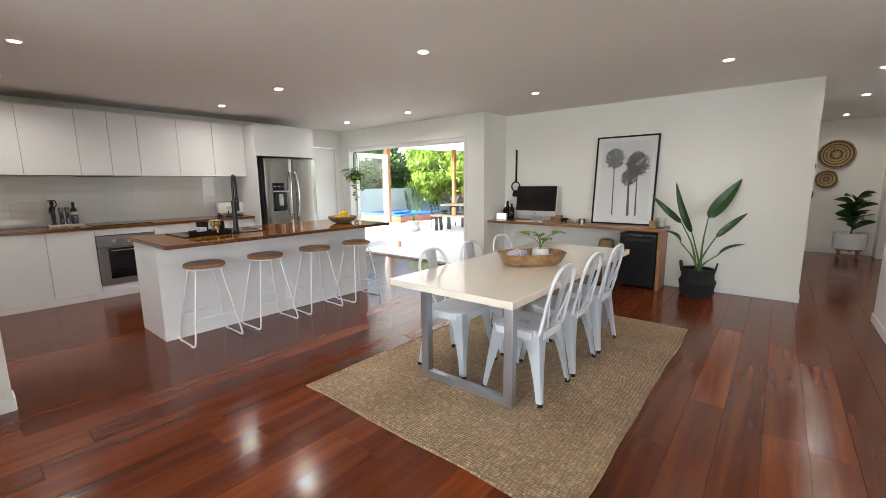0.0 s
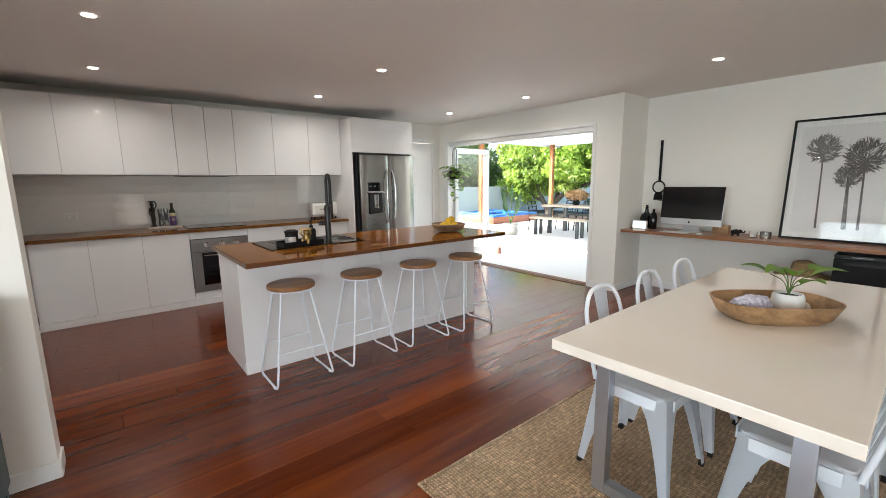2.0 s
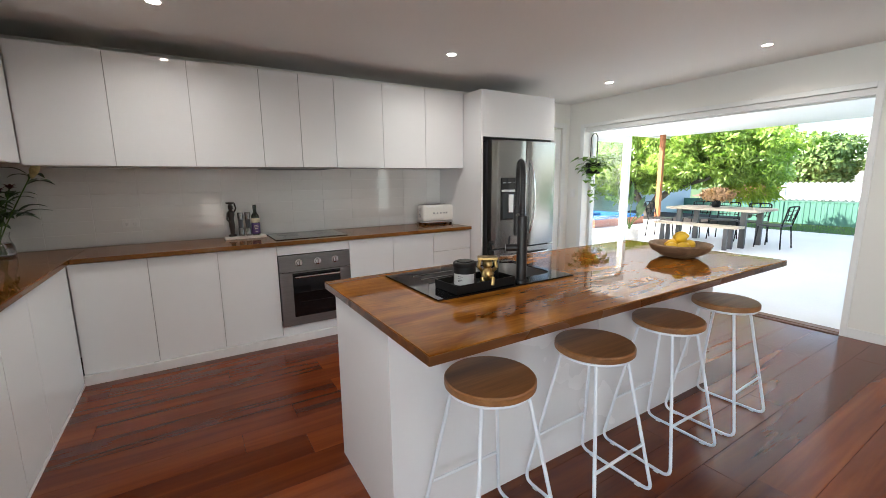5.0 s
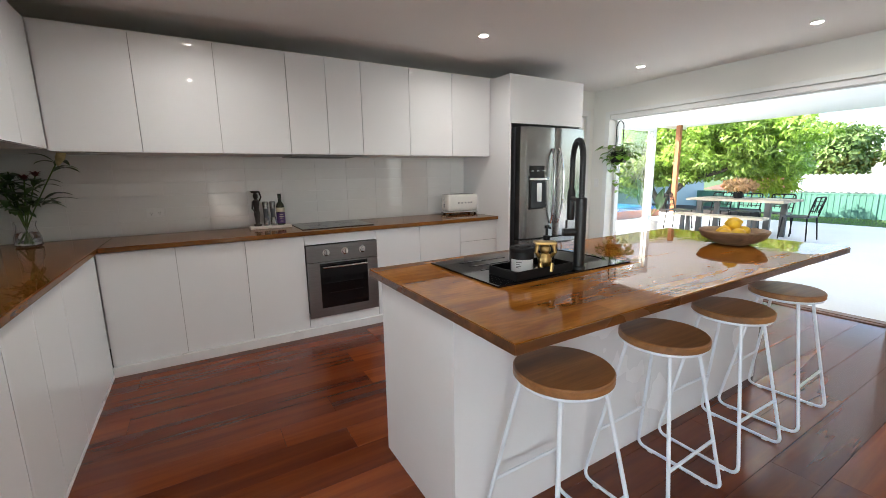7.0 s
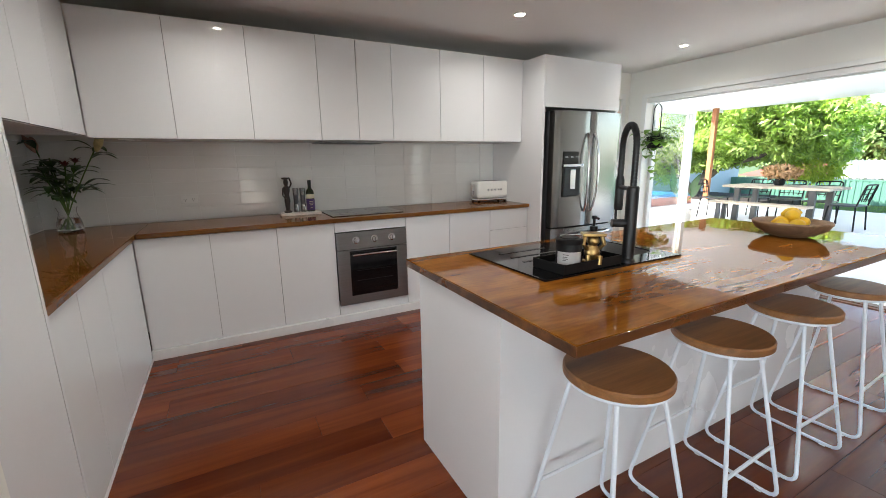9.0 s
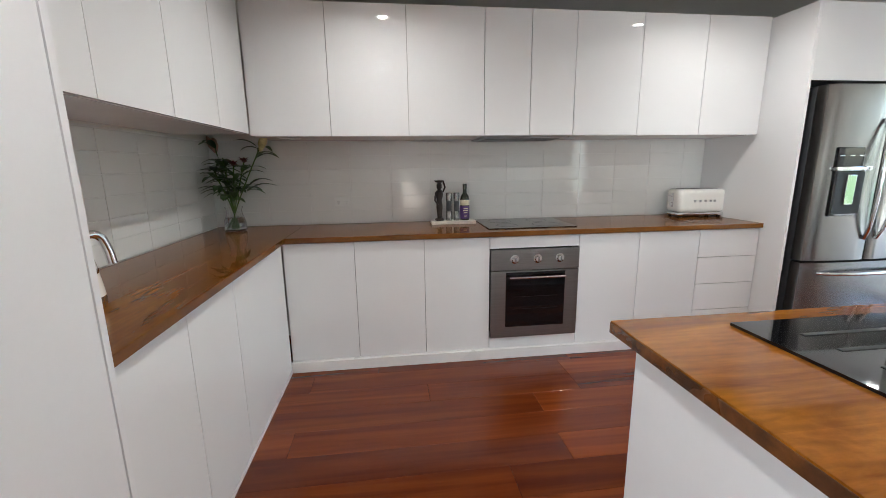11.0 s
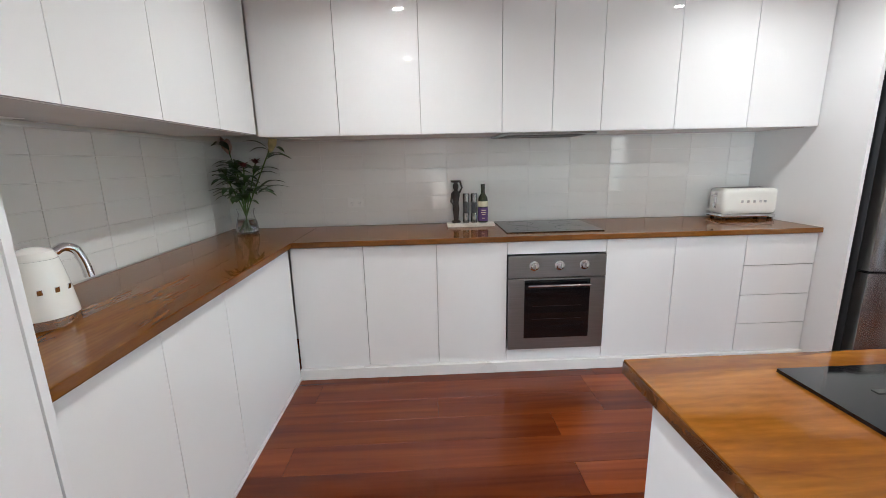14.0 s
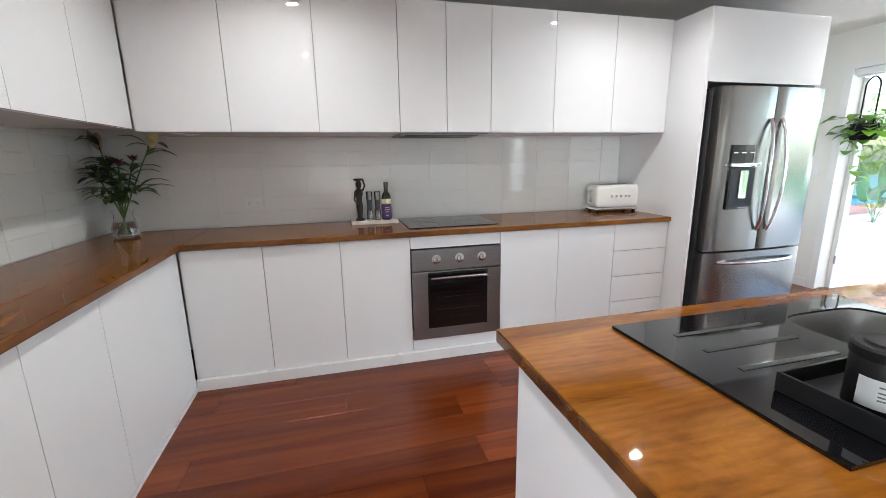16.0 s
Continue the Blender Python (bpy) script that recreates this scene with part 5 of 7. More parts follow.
sw = thing("light_switch", pose(-8.74, DOOR_Y, 1.17), "white wall light switch beside the patio doors", "light switch")
part("plate", box(-0.036, 0.036, -0.008, 0.0, -0.058, 0.058, 0.003), TRIM, sw)
for z in (-0.018, 0.018):
    part("rocker", box(-0.007, 0.007, -0.012, -0.0075, z - 0.011, z + 0.011, 0.0015), TRIM, sw)

# ---- dining ----
rg = bmesh.new()
nx, ny = 46, 69
vs = {}
for i in range(nx + 1):
    for j in range(ny + 1):
        x, y = -4.24 + 1.83 * i / nx, 1.80 + 2.76 * j / ny
        e = 0.018 * noise.noise((x * 2.1, y * 2.1, 3)) + 0.008 * noise.noise((x * 9, y * 9, 5))
        edge = i in (0, nx) or j in (0, ny)
        vs[i, j] = rg.verts.new((x + (e if i in (0, nx) else 0), y + (e if j in (0, ny) else 0), 0.004 if edge else 0.0125 + 0.0018 * noise.noise((x * 14, y * 14, 1))))
for i in range(nx):
    for j in range(ny):
        rg.faces.new((vs[i, j], vs[i + 1, j], vs[i + 1, j + 1], vs[i, j + 1]))
rug = thing("jute_rug", pose(-3.325, 3.18, 0.0), "natural woven jute rug under the dining table", "rug")
inv = rug.matrix_world.inverted()
part("weave", moved(rg, inv), JUTE, rug)
rope = [(-4.24, 1.80, 0.008), (-2.41, 1.80, 0.008), (-2.41, 4.56, 0.008), (-4.24, 4.56, 0.008)]
pts = []
for a, b in zip(rope, rope[1:] + rope[:1]):
    for k in range(24):
        f = k / 24
        q = Vector(a).lerp(Vector(b), f)
        pts.append(q + Vector((0.018 * noise.noise((q.x * 2.1, q.y * 2.1, 3)), 0.018 * noise.noise((q.x * 2.1, q.y * 2.1, 3)), 0)))
part("bound_edge", moved(tube(pts, 0.008, 7, True), inv), JUTE, rug)

dt = thing("dining_table", pose(-3.365, 3.275, 0.0), "dining table with glossy white top and steel frame legs", "dining table")
part("tabletop", box(-0.463, 0.463, -1.075, 1.075, 0.692, 0.736, 0.004), TABLEW, dt, "thick glossy off-white top")
for s in (-1, 1):
    y = 0.862 * s
    fr = box(-0.36, -0.30, y - 0.025, y + 0.025, 0.014, 0.691, 0.002)
    part("leg_upright", fr, SATINS, dt)
    part("leg_upright", box(0.30, 0.36, y - 0.025, y + 0.025, 0.014, 0.691, 0.002), SATINS, dt)
    part("leg_foot", box(-0.298, 0.298, y - 0.025, y + 0.025, 0.014, 0.064, 0.002), SATINS, dt)
    part("leg_head", box(-0.298, 0.298, y - 0.025, y + 0.025, 0.640, 0.691, 0.002), SATINS, dt)


def sheet_leg(x, y, sx, sy):
    """A splayed pressed-metal leg, wide under the seat and narrow at the foot, ribbed along its middle."""
    b = bmesh.new()
    prof = [(0.445, 0.165, -0.012), (0.40, 0.118, -0.007), (0.34, 0.088, 0.0), (0.24, 0.064, 0.012), (0.12, 0.045, 0.026), (0.02, 0.036, 0.038)]
    rows = []
    for z, w_, out in prof:
        ox, oy = x + sx * out, y + sy * out
        c = Vector((ox, oy, z))
        rows.append([b.verts.new(c + Vector((-sx * w_ * 0.95, 0, 0))), b.verts.new(c + Vector((-sx * w_ * 0.3, sy * 0.004, 0))), b.verts.new(c + Vector((0, 0, 0))), b.verts.new(c + Vector((sx * 0.004, -sy * w_ * 0.3, 0))), b.verts.new(c + Vector((0, -sy * w_ * 0.95, 0)))])
    for p, q in zip(rows, rows[1:]):
        for i in range(4):
            b.faces.new((p[i], p[i + 1], q[i + 1], q[i]))
    bmesh.ops.solidify(b, geom=b.faces[:], thickness=0.004)
    return b


def metal_chair(at, label, group="chairs round the dining table"):
    """Pressed-metal cafe chair; the sitter faces +x, the back stands at -x."""
    ob = thing("metal_chair", at, label, "chair", group)
    H = 0.452
    b = bmesh.new()
    n = 14
    rows = []
    for i in range(n + 1):
        row = []
        for j in range(n + 1):
            u, v = -1 + 2 * i / n, -1 + 2 * j / n
            k = 1 / max(1.0, (abs(u) ** 4 + abs(v) ** 4) ** (1 / 4))
            x, y = 0.178 * u * k, (0.182 + 0.006 * u) * v * k
            r = max(abs(u), abs(v))
            row.append(b.verts.new((x, y, H - 0.010 * (1 - r * r) - (0.014 if r > 0.99 else 0))))
        rows.append(row)
    for p, q in zip(rows, rows[1:]):
        for i in range(n):
            b.faces.new((p[i], q[i], q[i + 1], p[i + 1]))
    part("seat", b, WHITEM, ob)
    b = bmesh.new()
    for s in (-1, 1):
        for z0, z1, o0, o1 in ((0.395, 0.445, 0.002, 0.0),):
            box(-0.125, 0.125, s * 0.179 - 0.004, s * 0.179 + 0.004, z0, z1, 0.002, bm=b)
            box(s * 0.175 - 0.004, s * 0.175 + 0.004, -0.125, 0.125, z0, z1, 0.002, bm=b)
    part("seat_apron", b, WHITEM, ob)
    for sx in (-1, 1):
        for sy in (-1, 1):
            lg = part("leg", sheet_leg(0.172 * sx, 0.176 * sy, sx, sy), WHITEM, ob)
            part("foot_cap", box(0.21 * sx - 0.016 * (sx > 0) - 0.004, 0.21 * sx + 0.016 * (sx < 0) + 0.004, 0.214 * sy - 0.016 * (sy > 0) - 0.004, 0.214 * sy + 0.016 * (sy < 0) + 0.004, 0.0, 0.022, 0.002), BLACKM, lg, "black rubber foot")
    lean = lambda z: -0.168 - 0.36 * (z - H) * 0.62
    hoop = [(lean(H - 0.02), -0.165, H - 0.02), (lean(0.62), -0.168, 0.62), (lean(0.76), -0.155, 0.76), (lean(0.835), -0.10, 0.835), (lean(0.85), 0.0, 0.85), (lean(0.835), 0.10, 0.835), (lean(0.76), 0.155, 0.76), (lean(0.62), 0.168, 0.62), (lean(H - 0.02), 0.165, H - 0.02)]
    part("back_hoop", tube(arc(hoop, 0.07, 4), 0.0105, 12), WHITEM, ob)
    b = bmesh.new()
    rows = []
    for i in range(9):
        f = i / 8
        z = H - 0.012 + (0.836 - H + 0.012) * f
        w_ = 0.036 + 0.024 * f
        rows.append([b.verts.new((lean(z) + 0.012 * (1 - (q / 2) ** 2 if abs(q) < 2 else 0) - 0.006, w_ * q / 2, z)) for q in (-2, -1, 0, 1, 2)])
    for p, q in zip(rows, rows[1:]):
        for i in range(4):
            b.faces.new((p[i], p[i + 1], q[i + 1], q[i]))
    bmesh.ops.solidify(b, geom=b.faces[:], thickness=0.003)
    part("back_splat", b, WHITEM, ob)
    for s in (-1, 1):
        part("back_stay", tube([(lean(H) + 0.004, 0.055 * s, H), (lean(0.68), 0.155 * s, 0.68)], 0.006, 8), WHITEM, ob)
    return ob


ch0 = metal_chair(pose(-3.08, 2.715, 0.0135, 0, 0, 180), "white pressed-metal cafe chair tucked under the dining table")
for x_, y_, r_ in ((-3.08, 3.225, 180), (-3.075, 3.735, 180), (-3.655, 2.715, 0), (-3.655, 3.23, 1), (-3.66, 3.74, 0)):
    copy_thing(ch0, pose(x_, y_, 0.0135, 0, 0, r_))

# long carved bowl with pot plant and crystal
TT = 0.736
db = thing("dough_bowl", pose(-3.31, 3.20, TT, 0, 0, 47), "long shallow carved timber bowl on the dining table", "bowl")
b = bmesh.new()
prof = [(0.0, 0.0), (0.72, 0.0), (0.86, 0.02), (0.98, 0.07), (1.0, 0.078), (0.96, 0.078), (0.84, 0.035), (0.7, 0.018), (0.0, 0.016)]
rows = []
for s_, z in prof:
    if s_ == 0:
        rows.append([b.verts.new((0, 0, z))])
        continue
    ring = []
    for i in range(44):
        a = 2 * math.pi * i / 44
        k = (abs(math.cos(a)) ** 3.2 + abs(math.sin(a)) ** 3.2) ** (-1 / 3.2)
        wv = 1 + 0.02 * noise.noise((math.cos(a) * 2, math.sin(a) * 2, 0.3))
        ring.append(b.verts.new((0.26 * k * s_ * math.cos(a) * wv, 0.165 * k * s_ * math.sin(a) * wv, z * 1.2)))
    rows.append(ring)
for p_, q_ in zip(rows, rows[1:]):
    for i in range(44):
        j = (i + 1) % 44
        if len(p_) == 1:
            b.faces.new((p_[0], q_[i], q_[j]))
        elif len(q_) == 1:
            b.faces.new((p_[i], p_[j], q_[0]))
        else:
            b.faces.new((p_[i], p_[j], q_[j], q_[i]))
part("bowl", b, BOWLW, db)
pp = thing("pot_plant", pose(-3.27, 3.27, TT + 0.018), "small green pothos in a round white ceramic pot", "pot plant")
part("pot", lathe([(0.0, 0.0), (0.04, 0.0), (0.058, 0.02), (0.066, 0.05), (0.062, 0.085), (0.055, 0.098), (0.050, 0.098), (0.050, 0.085), (0.0, 0.082)], 34), CERAM, pp)
part("soil", lathe([(0.0, 0.086), (0.049, 0.085)], 20), SOIL, pp)
b, s_ = bmesh.new(), bmesh.new()
for k, (a, l, h) in enumerate(((200, 0.13, 0.14), (250, 0.09, 0.19), (20, 0.12, 0.15), (60, 0.17, 0.17), (320, 0.10, 0.10), (130, 0.10, 0.13), (290, 0.05, 0.15))):
    d = Vector((math.cos(radians(a)), math.sin(radians(a)), 0))
    p1 = d * l * 0.6 + Vector((0, 0, 0.085 + h * 0.7))
    tube(arc([(0, 0, 0.085), (d.x * 0.02, d.y * 0.02, 0.085 + h * 0.5), p1], 0.04, 3), 0.0022, 6, bm=s_)
    blade(b, p1, p1 + d * 0.125 + Vector((0, 0, 0.03 - 0.04 * (k % 2))), 0.075, 0.12, 0.3, shape=0.25)
part("stems", s_, STEMG, pp)
part("leaves", b, POTHOS, pp)
cr = bmesh.new()
bmesh.ops.create_icosphere(cr, subdivisions=4, radius=1.0)
for v in cr.verts:
    d = 1 + 0.16 * noise.noise(v.co * 1.6) + 0.09 * noise.noise(v.co * 7)
    v.co = Vector((v.co.x * 0.088 * d, v.co.y * 0.05 * d, max(-0.9, v.co.z) * 0.054 * d))
single("crystal_geode", cr, CRYSTAL, "rough lilac and white crystal geode in the timber bowl", "crystal", at=pose(-3.365, 3.09, TT + 0.068, 0, 0, 40), angle=15)
sh = lathe([(0.0, -0.022), (0.02, -0.018), (0.032, 0.0), (0.02, 0.02), (0.0, 0.024)], 18, wobble=0.15)
single("pebble", sh, STONEP, "smooth pale pink stone in the timber bowl", "stone", at=pose(-3.225, 3.36, TT + 0.04))

# ---- desk wall ----
DZ = 0.785
dk = thing("wall_desk", pose(-4.15, 6.05, 0), "long oiled timber shelf desk fixed along the wall", "desk")
inv = dk.matrix_world.inverted()
part("desktop", moved(box(-5.368, -2.925, 5.74, DESK_Y, DZ - 0.034, DZ, 0.004), inv), DESKW, dk)
part("end_panel", moved(box(-2.985, -2.945, 5.90, DESK_Y - 0.013, 0, DZ - 0.036, 0.003), inv), DESKP, dk)

fb = thing("bar_fridge", pose(-3.215, 6.08, 0), "small glossy black bar fridge under the desk", "fridge")
part("body", box(-0.215, 0.215, -0.13, 0.16, 0.015, 0.70, 0.004), BLACKS, fb)
part("door", box(-0.215, 0.215, -0.175, -0.132, 0.03, 0.66, 0.008), BLACKM, fb)
part("top_trim", box(-0.215, 0.215, -0.175, -0.132, 0.668, 0.70, 0.006), BLACKS, fb)
part("handle", box(-0.15, 0.15, -0.186, -0.174, 0.61, 0.635, 0.004), BLACKS, fb)
part("badge_bar", box(-0.1, 0.04, -0.1765, -0.174, 0.682, 0.686), ALU, fb)
for x in (-0.18, 0.18):
    for y in (-0.1, 0.12):
        part("foot", lathe([(0.0, 0.0), (0.02, 0.0), (0.02, 0.016), (0.0, 0.016)], 12, at=(x, y, 0)), BLACKM, fb)

ht = thing("straw_hat", pose(-3.66, 6.10, 0.06), "woven straw sun hat resting on a floor basket under the desk", "hat")
part("hat_body", lathe([(0.23, 0.37), (0.235, 0.374), (0.16, 0.395), (0.105, 0.405), (0.098, 0.45), (0.085, 0.50), (0.055, 0.52), (0.0, 0.522)], 40, wobble=0.06), STRAW, ht)
bk = thing("storage_basket", pose(-3.66, 6.10, 0.0), "low brown woven storage basket under the desk", "basket")
part("basket", lathe([(0.0, 0.0), (0.13, 0.0), (0.15, 0.05), (0.16, 0.28), (0.14, 0.40), (0.12, 0.425), (0.0, 0.427)], 36, wobble=0.03), STRAWD, bk)

ds = thing("desktop_computer", pose(-4.70, 6.02, DZ, 0, 0, 0), "slim aluminium desktop computer with a switched-off screen", "computer")
part("foot", box(-0.10, 0.10, -0.08, 0.10, 0.0, 0.006, 0.002), ALU, ds)
part("stand", moved(box(-0.085, 0.085, -0.006, 0.006, 0.0, 0.20, 0.002), pose(0, 0.075, 0.005, 8, 0, 0)), ALU, ds)
scr = part("housing", moved(box(-0.325, 0.325, -0.014, 0.014, 0.075, 0.52, 0.004), pose(0, 0, 0.0, -7, 0, 0)), ALU, ds)
part("screen", moved(box(-0.322, 0.322, -0.0165, -0.0135, 0.150, 0.517, 0.001), pose(0, 0, 0, -7, 0, 0)), SCREEN, ds, "black switched-off screen")
part("chin", moved(box(-0.324, 0.324, -0.0160, -0.0135, 0.077, 0.147, 0.001), pose(0, 0, 0, -7, 0, 0)), ALU, ds)
part("badge_mark", moved(lathe([(0.0, 0.0), (0.011, 0.0), (0.0, 0.0006)], 16), pose(0, -0.0045, 0.112, 90 - 7, 0, 0)), BLACKM, ds)
kb = thing("keyboard", pose(-4.78, 5.845, DZ), "slim pale keyboard in front of the computer", "keyboard")
part("tray", box(-0.14, 0.14, -0.055, 0.055, 0.0, 0.007, 0.002), ALU, kb)
for r_ in range(4):
    for c_ in range(13):
        part("key", box(-0.133 + 0.0205 * c_, -0.115 + 0.0205 * c_, -0.048 + 0.0245 * r_, -0.027 + 0.0245 * r_, 0.0065, 0.009), PAPER, kb, smooth=False)
single("computer_mouse", lathe([(0.0, 0.0), (0.03, 0.0), (0.032, 0.006), (0.022, 0.018), (0.0, 0.022)], 20, squash=1.6), CERAM, "small white computer mouse on the desk", "mouse", at=pose(-4.52, 5.84, DZ, 0, 0, 10))


def bottle(name, at, profile, label):
    ob = thing(name, at, label, "bottle", "dark bottles on the desk")
    part("glass_body", lathe(profile, 28), BLACKG, ob)
    top = profile[-1][1]
    part("stopper", lathe([(0.0, top - 0.002), (0.014, top - 0.002), (0.015, top + 0.02), (0.0, top + 0.022)], 16), BLACKM, ob)
    return ob


bottle("jug_bottle", pose(-5.24, 6.14, DZ), [(0.0, 0.0), (0.07, 0.0), (0.078, 0.01), (0.078, 0.12), (0.06, 0.165), (0.025, 0.195), (0.018, 0.25), (0.022, 0.262), (0.0, 0.265)], "broad dark glass demijohn bottle beside the clock")
bottle("slim_bottle", pose(-5.115, 6.05, DZ), [(0.0, 0.0), (0.04, 0.0), (0.043, 0.006), (0.043, 0.15), (0.03, 0.185), (0.014, 0.205), (0.013, 0.225), (0.0, 0.226)], "slim dark glass bottle beside the computer")
ck = thing("digital_clock", pose(-5.22, 5.93, DZ, 0, 0, 3), "white digital clock with a pale lit display", "clock")
part("case", box(-0.085, 0.085, -0.02, 0.02, 0.0, 0.105, 0.006), CERAM, ck)
part("display", box(-0.076, 0.076, -0.0215, -0.0195, 0.012, 0.093, 0.001), LCD, ck, "pale blue lit display")
part("digits", moved(text_mesh("10:07", 0.05), pose(0, -0.022, 0.052, 90, 0, 0)), plain("clock_digits", (0.10, 0.30, 0.42), 0.5), ck, "blue time digits", smooth=False)

wh = thing("wall_hanging", pose(-5.165, DESK_Y - 0.012, 1.87), "black macrame wall hanging with a ring and tassel", "wall hanging")
part("cord", box(-0.016, 0.016, -0.006, 0.004, -0.51, 0.0, 0.004), BLACKM, wh)
part("ring", tube([(0.072 * math.cos(a), -0.012, -0.575 + 0.072 * math.sin(a)) for a in [2 * math.pi * i / 36 for i in range(36)]], 0.009, 10, True), BLACKM, wh)
b = bmesh.new()
for k in range(26):
    x = -0.055 + 0.11 * k / 25
    tube([(x * 0.5, -0.012, -0.635), (x * 0.9, -0.014, -0.68), (x, -0.012 + 0.006 * math.sin(k * 7), -0.735 - 0.015 * math.sin(k * 3.1))], 0.0035, 5, bm=b)
part("tassel", b, BLACKM, wh)

el = bmesh.new()
for dx, sy, r, z in ((0.0, 1, 0.03, 0.045), (0.034, 1, 0.022, 0.052), (-0.025, 1, 0.026, 0.042)):
    lathe([(0.0, -r), (r * 0.7, -r * 0.7), (r, 0), (r * 0.7, r * 0.7), (0.0, r)], 14, el, (dx, 0, z))
for dx in (-0.03, 0.02):
    for dy in (-0.014, 0.014):
        tube([(dx, dy, 0.04), (dx, dy, 0.0)], 0.009, 8, bm=el)
tube(arc([(0.05, 0, 0.05), (0.072, 0, 0.035), (0.078, 0, 0.062)], 0.02, 3), 0.006, 8, bm=el)
single("animal_ornament", el, BLACKM, "small dark carved animal ornament on the desk", "ornament", at=pose(-4.22, 5.98, DZ))
bx = thing("timber_box", pose(-4.40, 6.13, DZ), "small plain timber box behind the ornament", "box")
part("body", box(-0.075, 0.075, -0.05, 0.05, 0.0, 0.075, 0.003), BOWLW, bx)
part("lid", box(-0.078, 0.078, -0.053, 0.053, 0.076, 0.092, 0.003), BOWLW, bx)


def votive(x, y, r, h, body, label):
    ob = thing("candle_holder", pose(x, y, DZ), label, "candle holder", "candle holders on the desk")
    part("holder", lathe([(0.0, 0.0), (r, 0.0), (r, h), (r - 0.004, h), (r - 0.004, 0.006), (0.0, 0.006)], 24), body, ob)
    part("wax", lathe([(0.0, 0.008), (r - 0.006, 0.008), (r - 0.006, h * 0.6), (0.0, h * 0.58)], 20), CERAM, ob)
    return ob


votive(-4.07, 5.98, 0.036, 0.06, GLASSC, "small clear glass tealight holder on the desk")
votive(-3.965, 5.98, 0.048, 0.065, STEELV, "small steel candle tin on the desk")
votive(-3.06, 5.93, 0.042, 0.085, STRAW, "small woven candle holder at the desk end")
votive(-2.985, 6.02, 0.048, 0.115, GLASSC, "clear glass candle jar at the desk end")


def palm_print():
    """Framed print of three palms, leaning on the wall from the desk."""
    W_, H_ = 0.785, 1.175
    ob = thing("framed_print", Matrix.Translation((-3.50, 6.145, DZ + 0.001)) @ pose(0, 0, 0, -6.0, 0, 0), "large black framed palm tree print leaning on the wall", "framed print")
    f = 0.02
    for x0, x1, z0, z1 in ((-W_ / 2, -W_ / 2 + f, 0, H_), (W_ / 2 - f, W_ / 2, 0, H_), (-W_ / 2 + f, W_ / 2 - f, 0, f), (-W_ / 2 + f, W_ / 2 - f, H_ - f, H_)):
        part("frame_rail", box(x0, x1, -0.016, 0.016, z0, z1, 0.002), BLACKM, ob)
    part("mount", box(-W_ / 2 + f, W_ / 2 - f, 0.0, 0.006, f, H_ - f), PAPER, ob, "white paper mount", smooth=False)
    part("print_sheet", box(-W_ / 2 + f + 0.055, W_ / 2 - f - 0.055, -0.0025, 0.0, f + 0.055, H_ - f - 0.055), plain("print_sky", (0.70, 0.69, 0.70), 0.6, var=0.05, scale=1.2), ob, "pale grey printed sky", smooth=False)
    rng = random.Random(4)
    for px, pz, r, tw in ((-0.145, 0.86, 0.125, 0.006), (0.15, 0.78, 0.145, 0.007), (0.055, 0.60, 0.10, 0.012)):
        b = bmesh.new()
        y = -0.0034
        base = 0.12
        q = [b.verts.new((px + s * tw * k + (0.02 if z < 0.3 else 0.0), y, z)) for s, k, z in ((-1, 1.5, base), (1, 1.5, base), (1, 0.8, pz), (-1, 0.8, pz))]
        b.faces.new(q)
        part("printed_trunk", b, INK, ob, smooth=False)
        b = bmesh.new()
        for k in range(300):
            a, rr = rng.uniform(0, 6.283), r * 0.95 * rng.random() ** 0.5
            cx, cz = px + rr * math.cos(a) * 1.0, pz + 0.02 + rr * math.sin(a) * 1.05
            a2 = math.atan2(cz - pz + 0.05, cx - px) + rng.uniform(-0.7, 0.7)
            l, w2 = r * rng.uniform(0.18, 0.36), r * 0.035
            d, nn = Vector((math.cos(a2), 0, math.sin(a2))), Vector((-math.sin(a2), 0, math.cos(a2)))
            c = Vector((cx, y - 0.00035 * (k % 9) / 9, cz))
            b.faces.new([b.verts.new(c - d * l), b.verts.new(c + nn * w2), b.verts.new(c + d * l), b.verts.new(c - nn * w2)])
        part("printed_fronds", b, INKP if px < 0 else INK, ob, smooth=False)
    p = part("glazing", box(-W_ / 2 + f, W_ / 2 - f, -0.0105, -0.0085, f, H_ - f), PICGL, ob, "clear reflective glazing", smooth=False)
    p.visible_shadow = False
    return ob


palm_print()


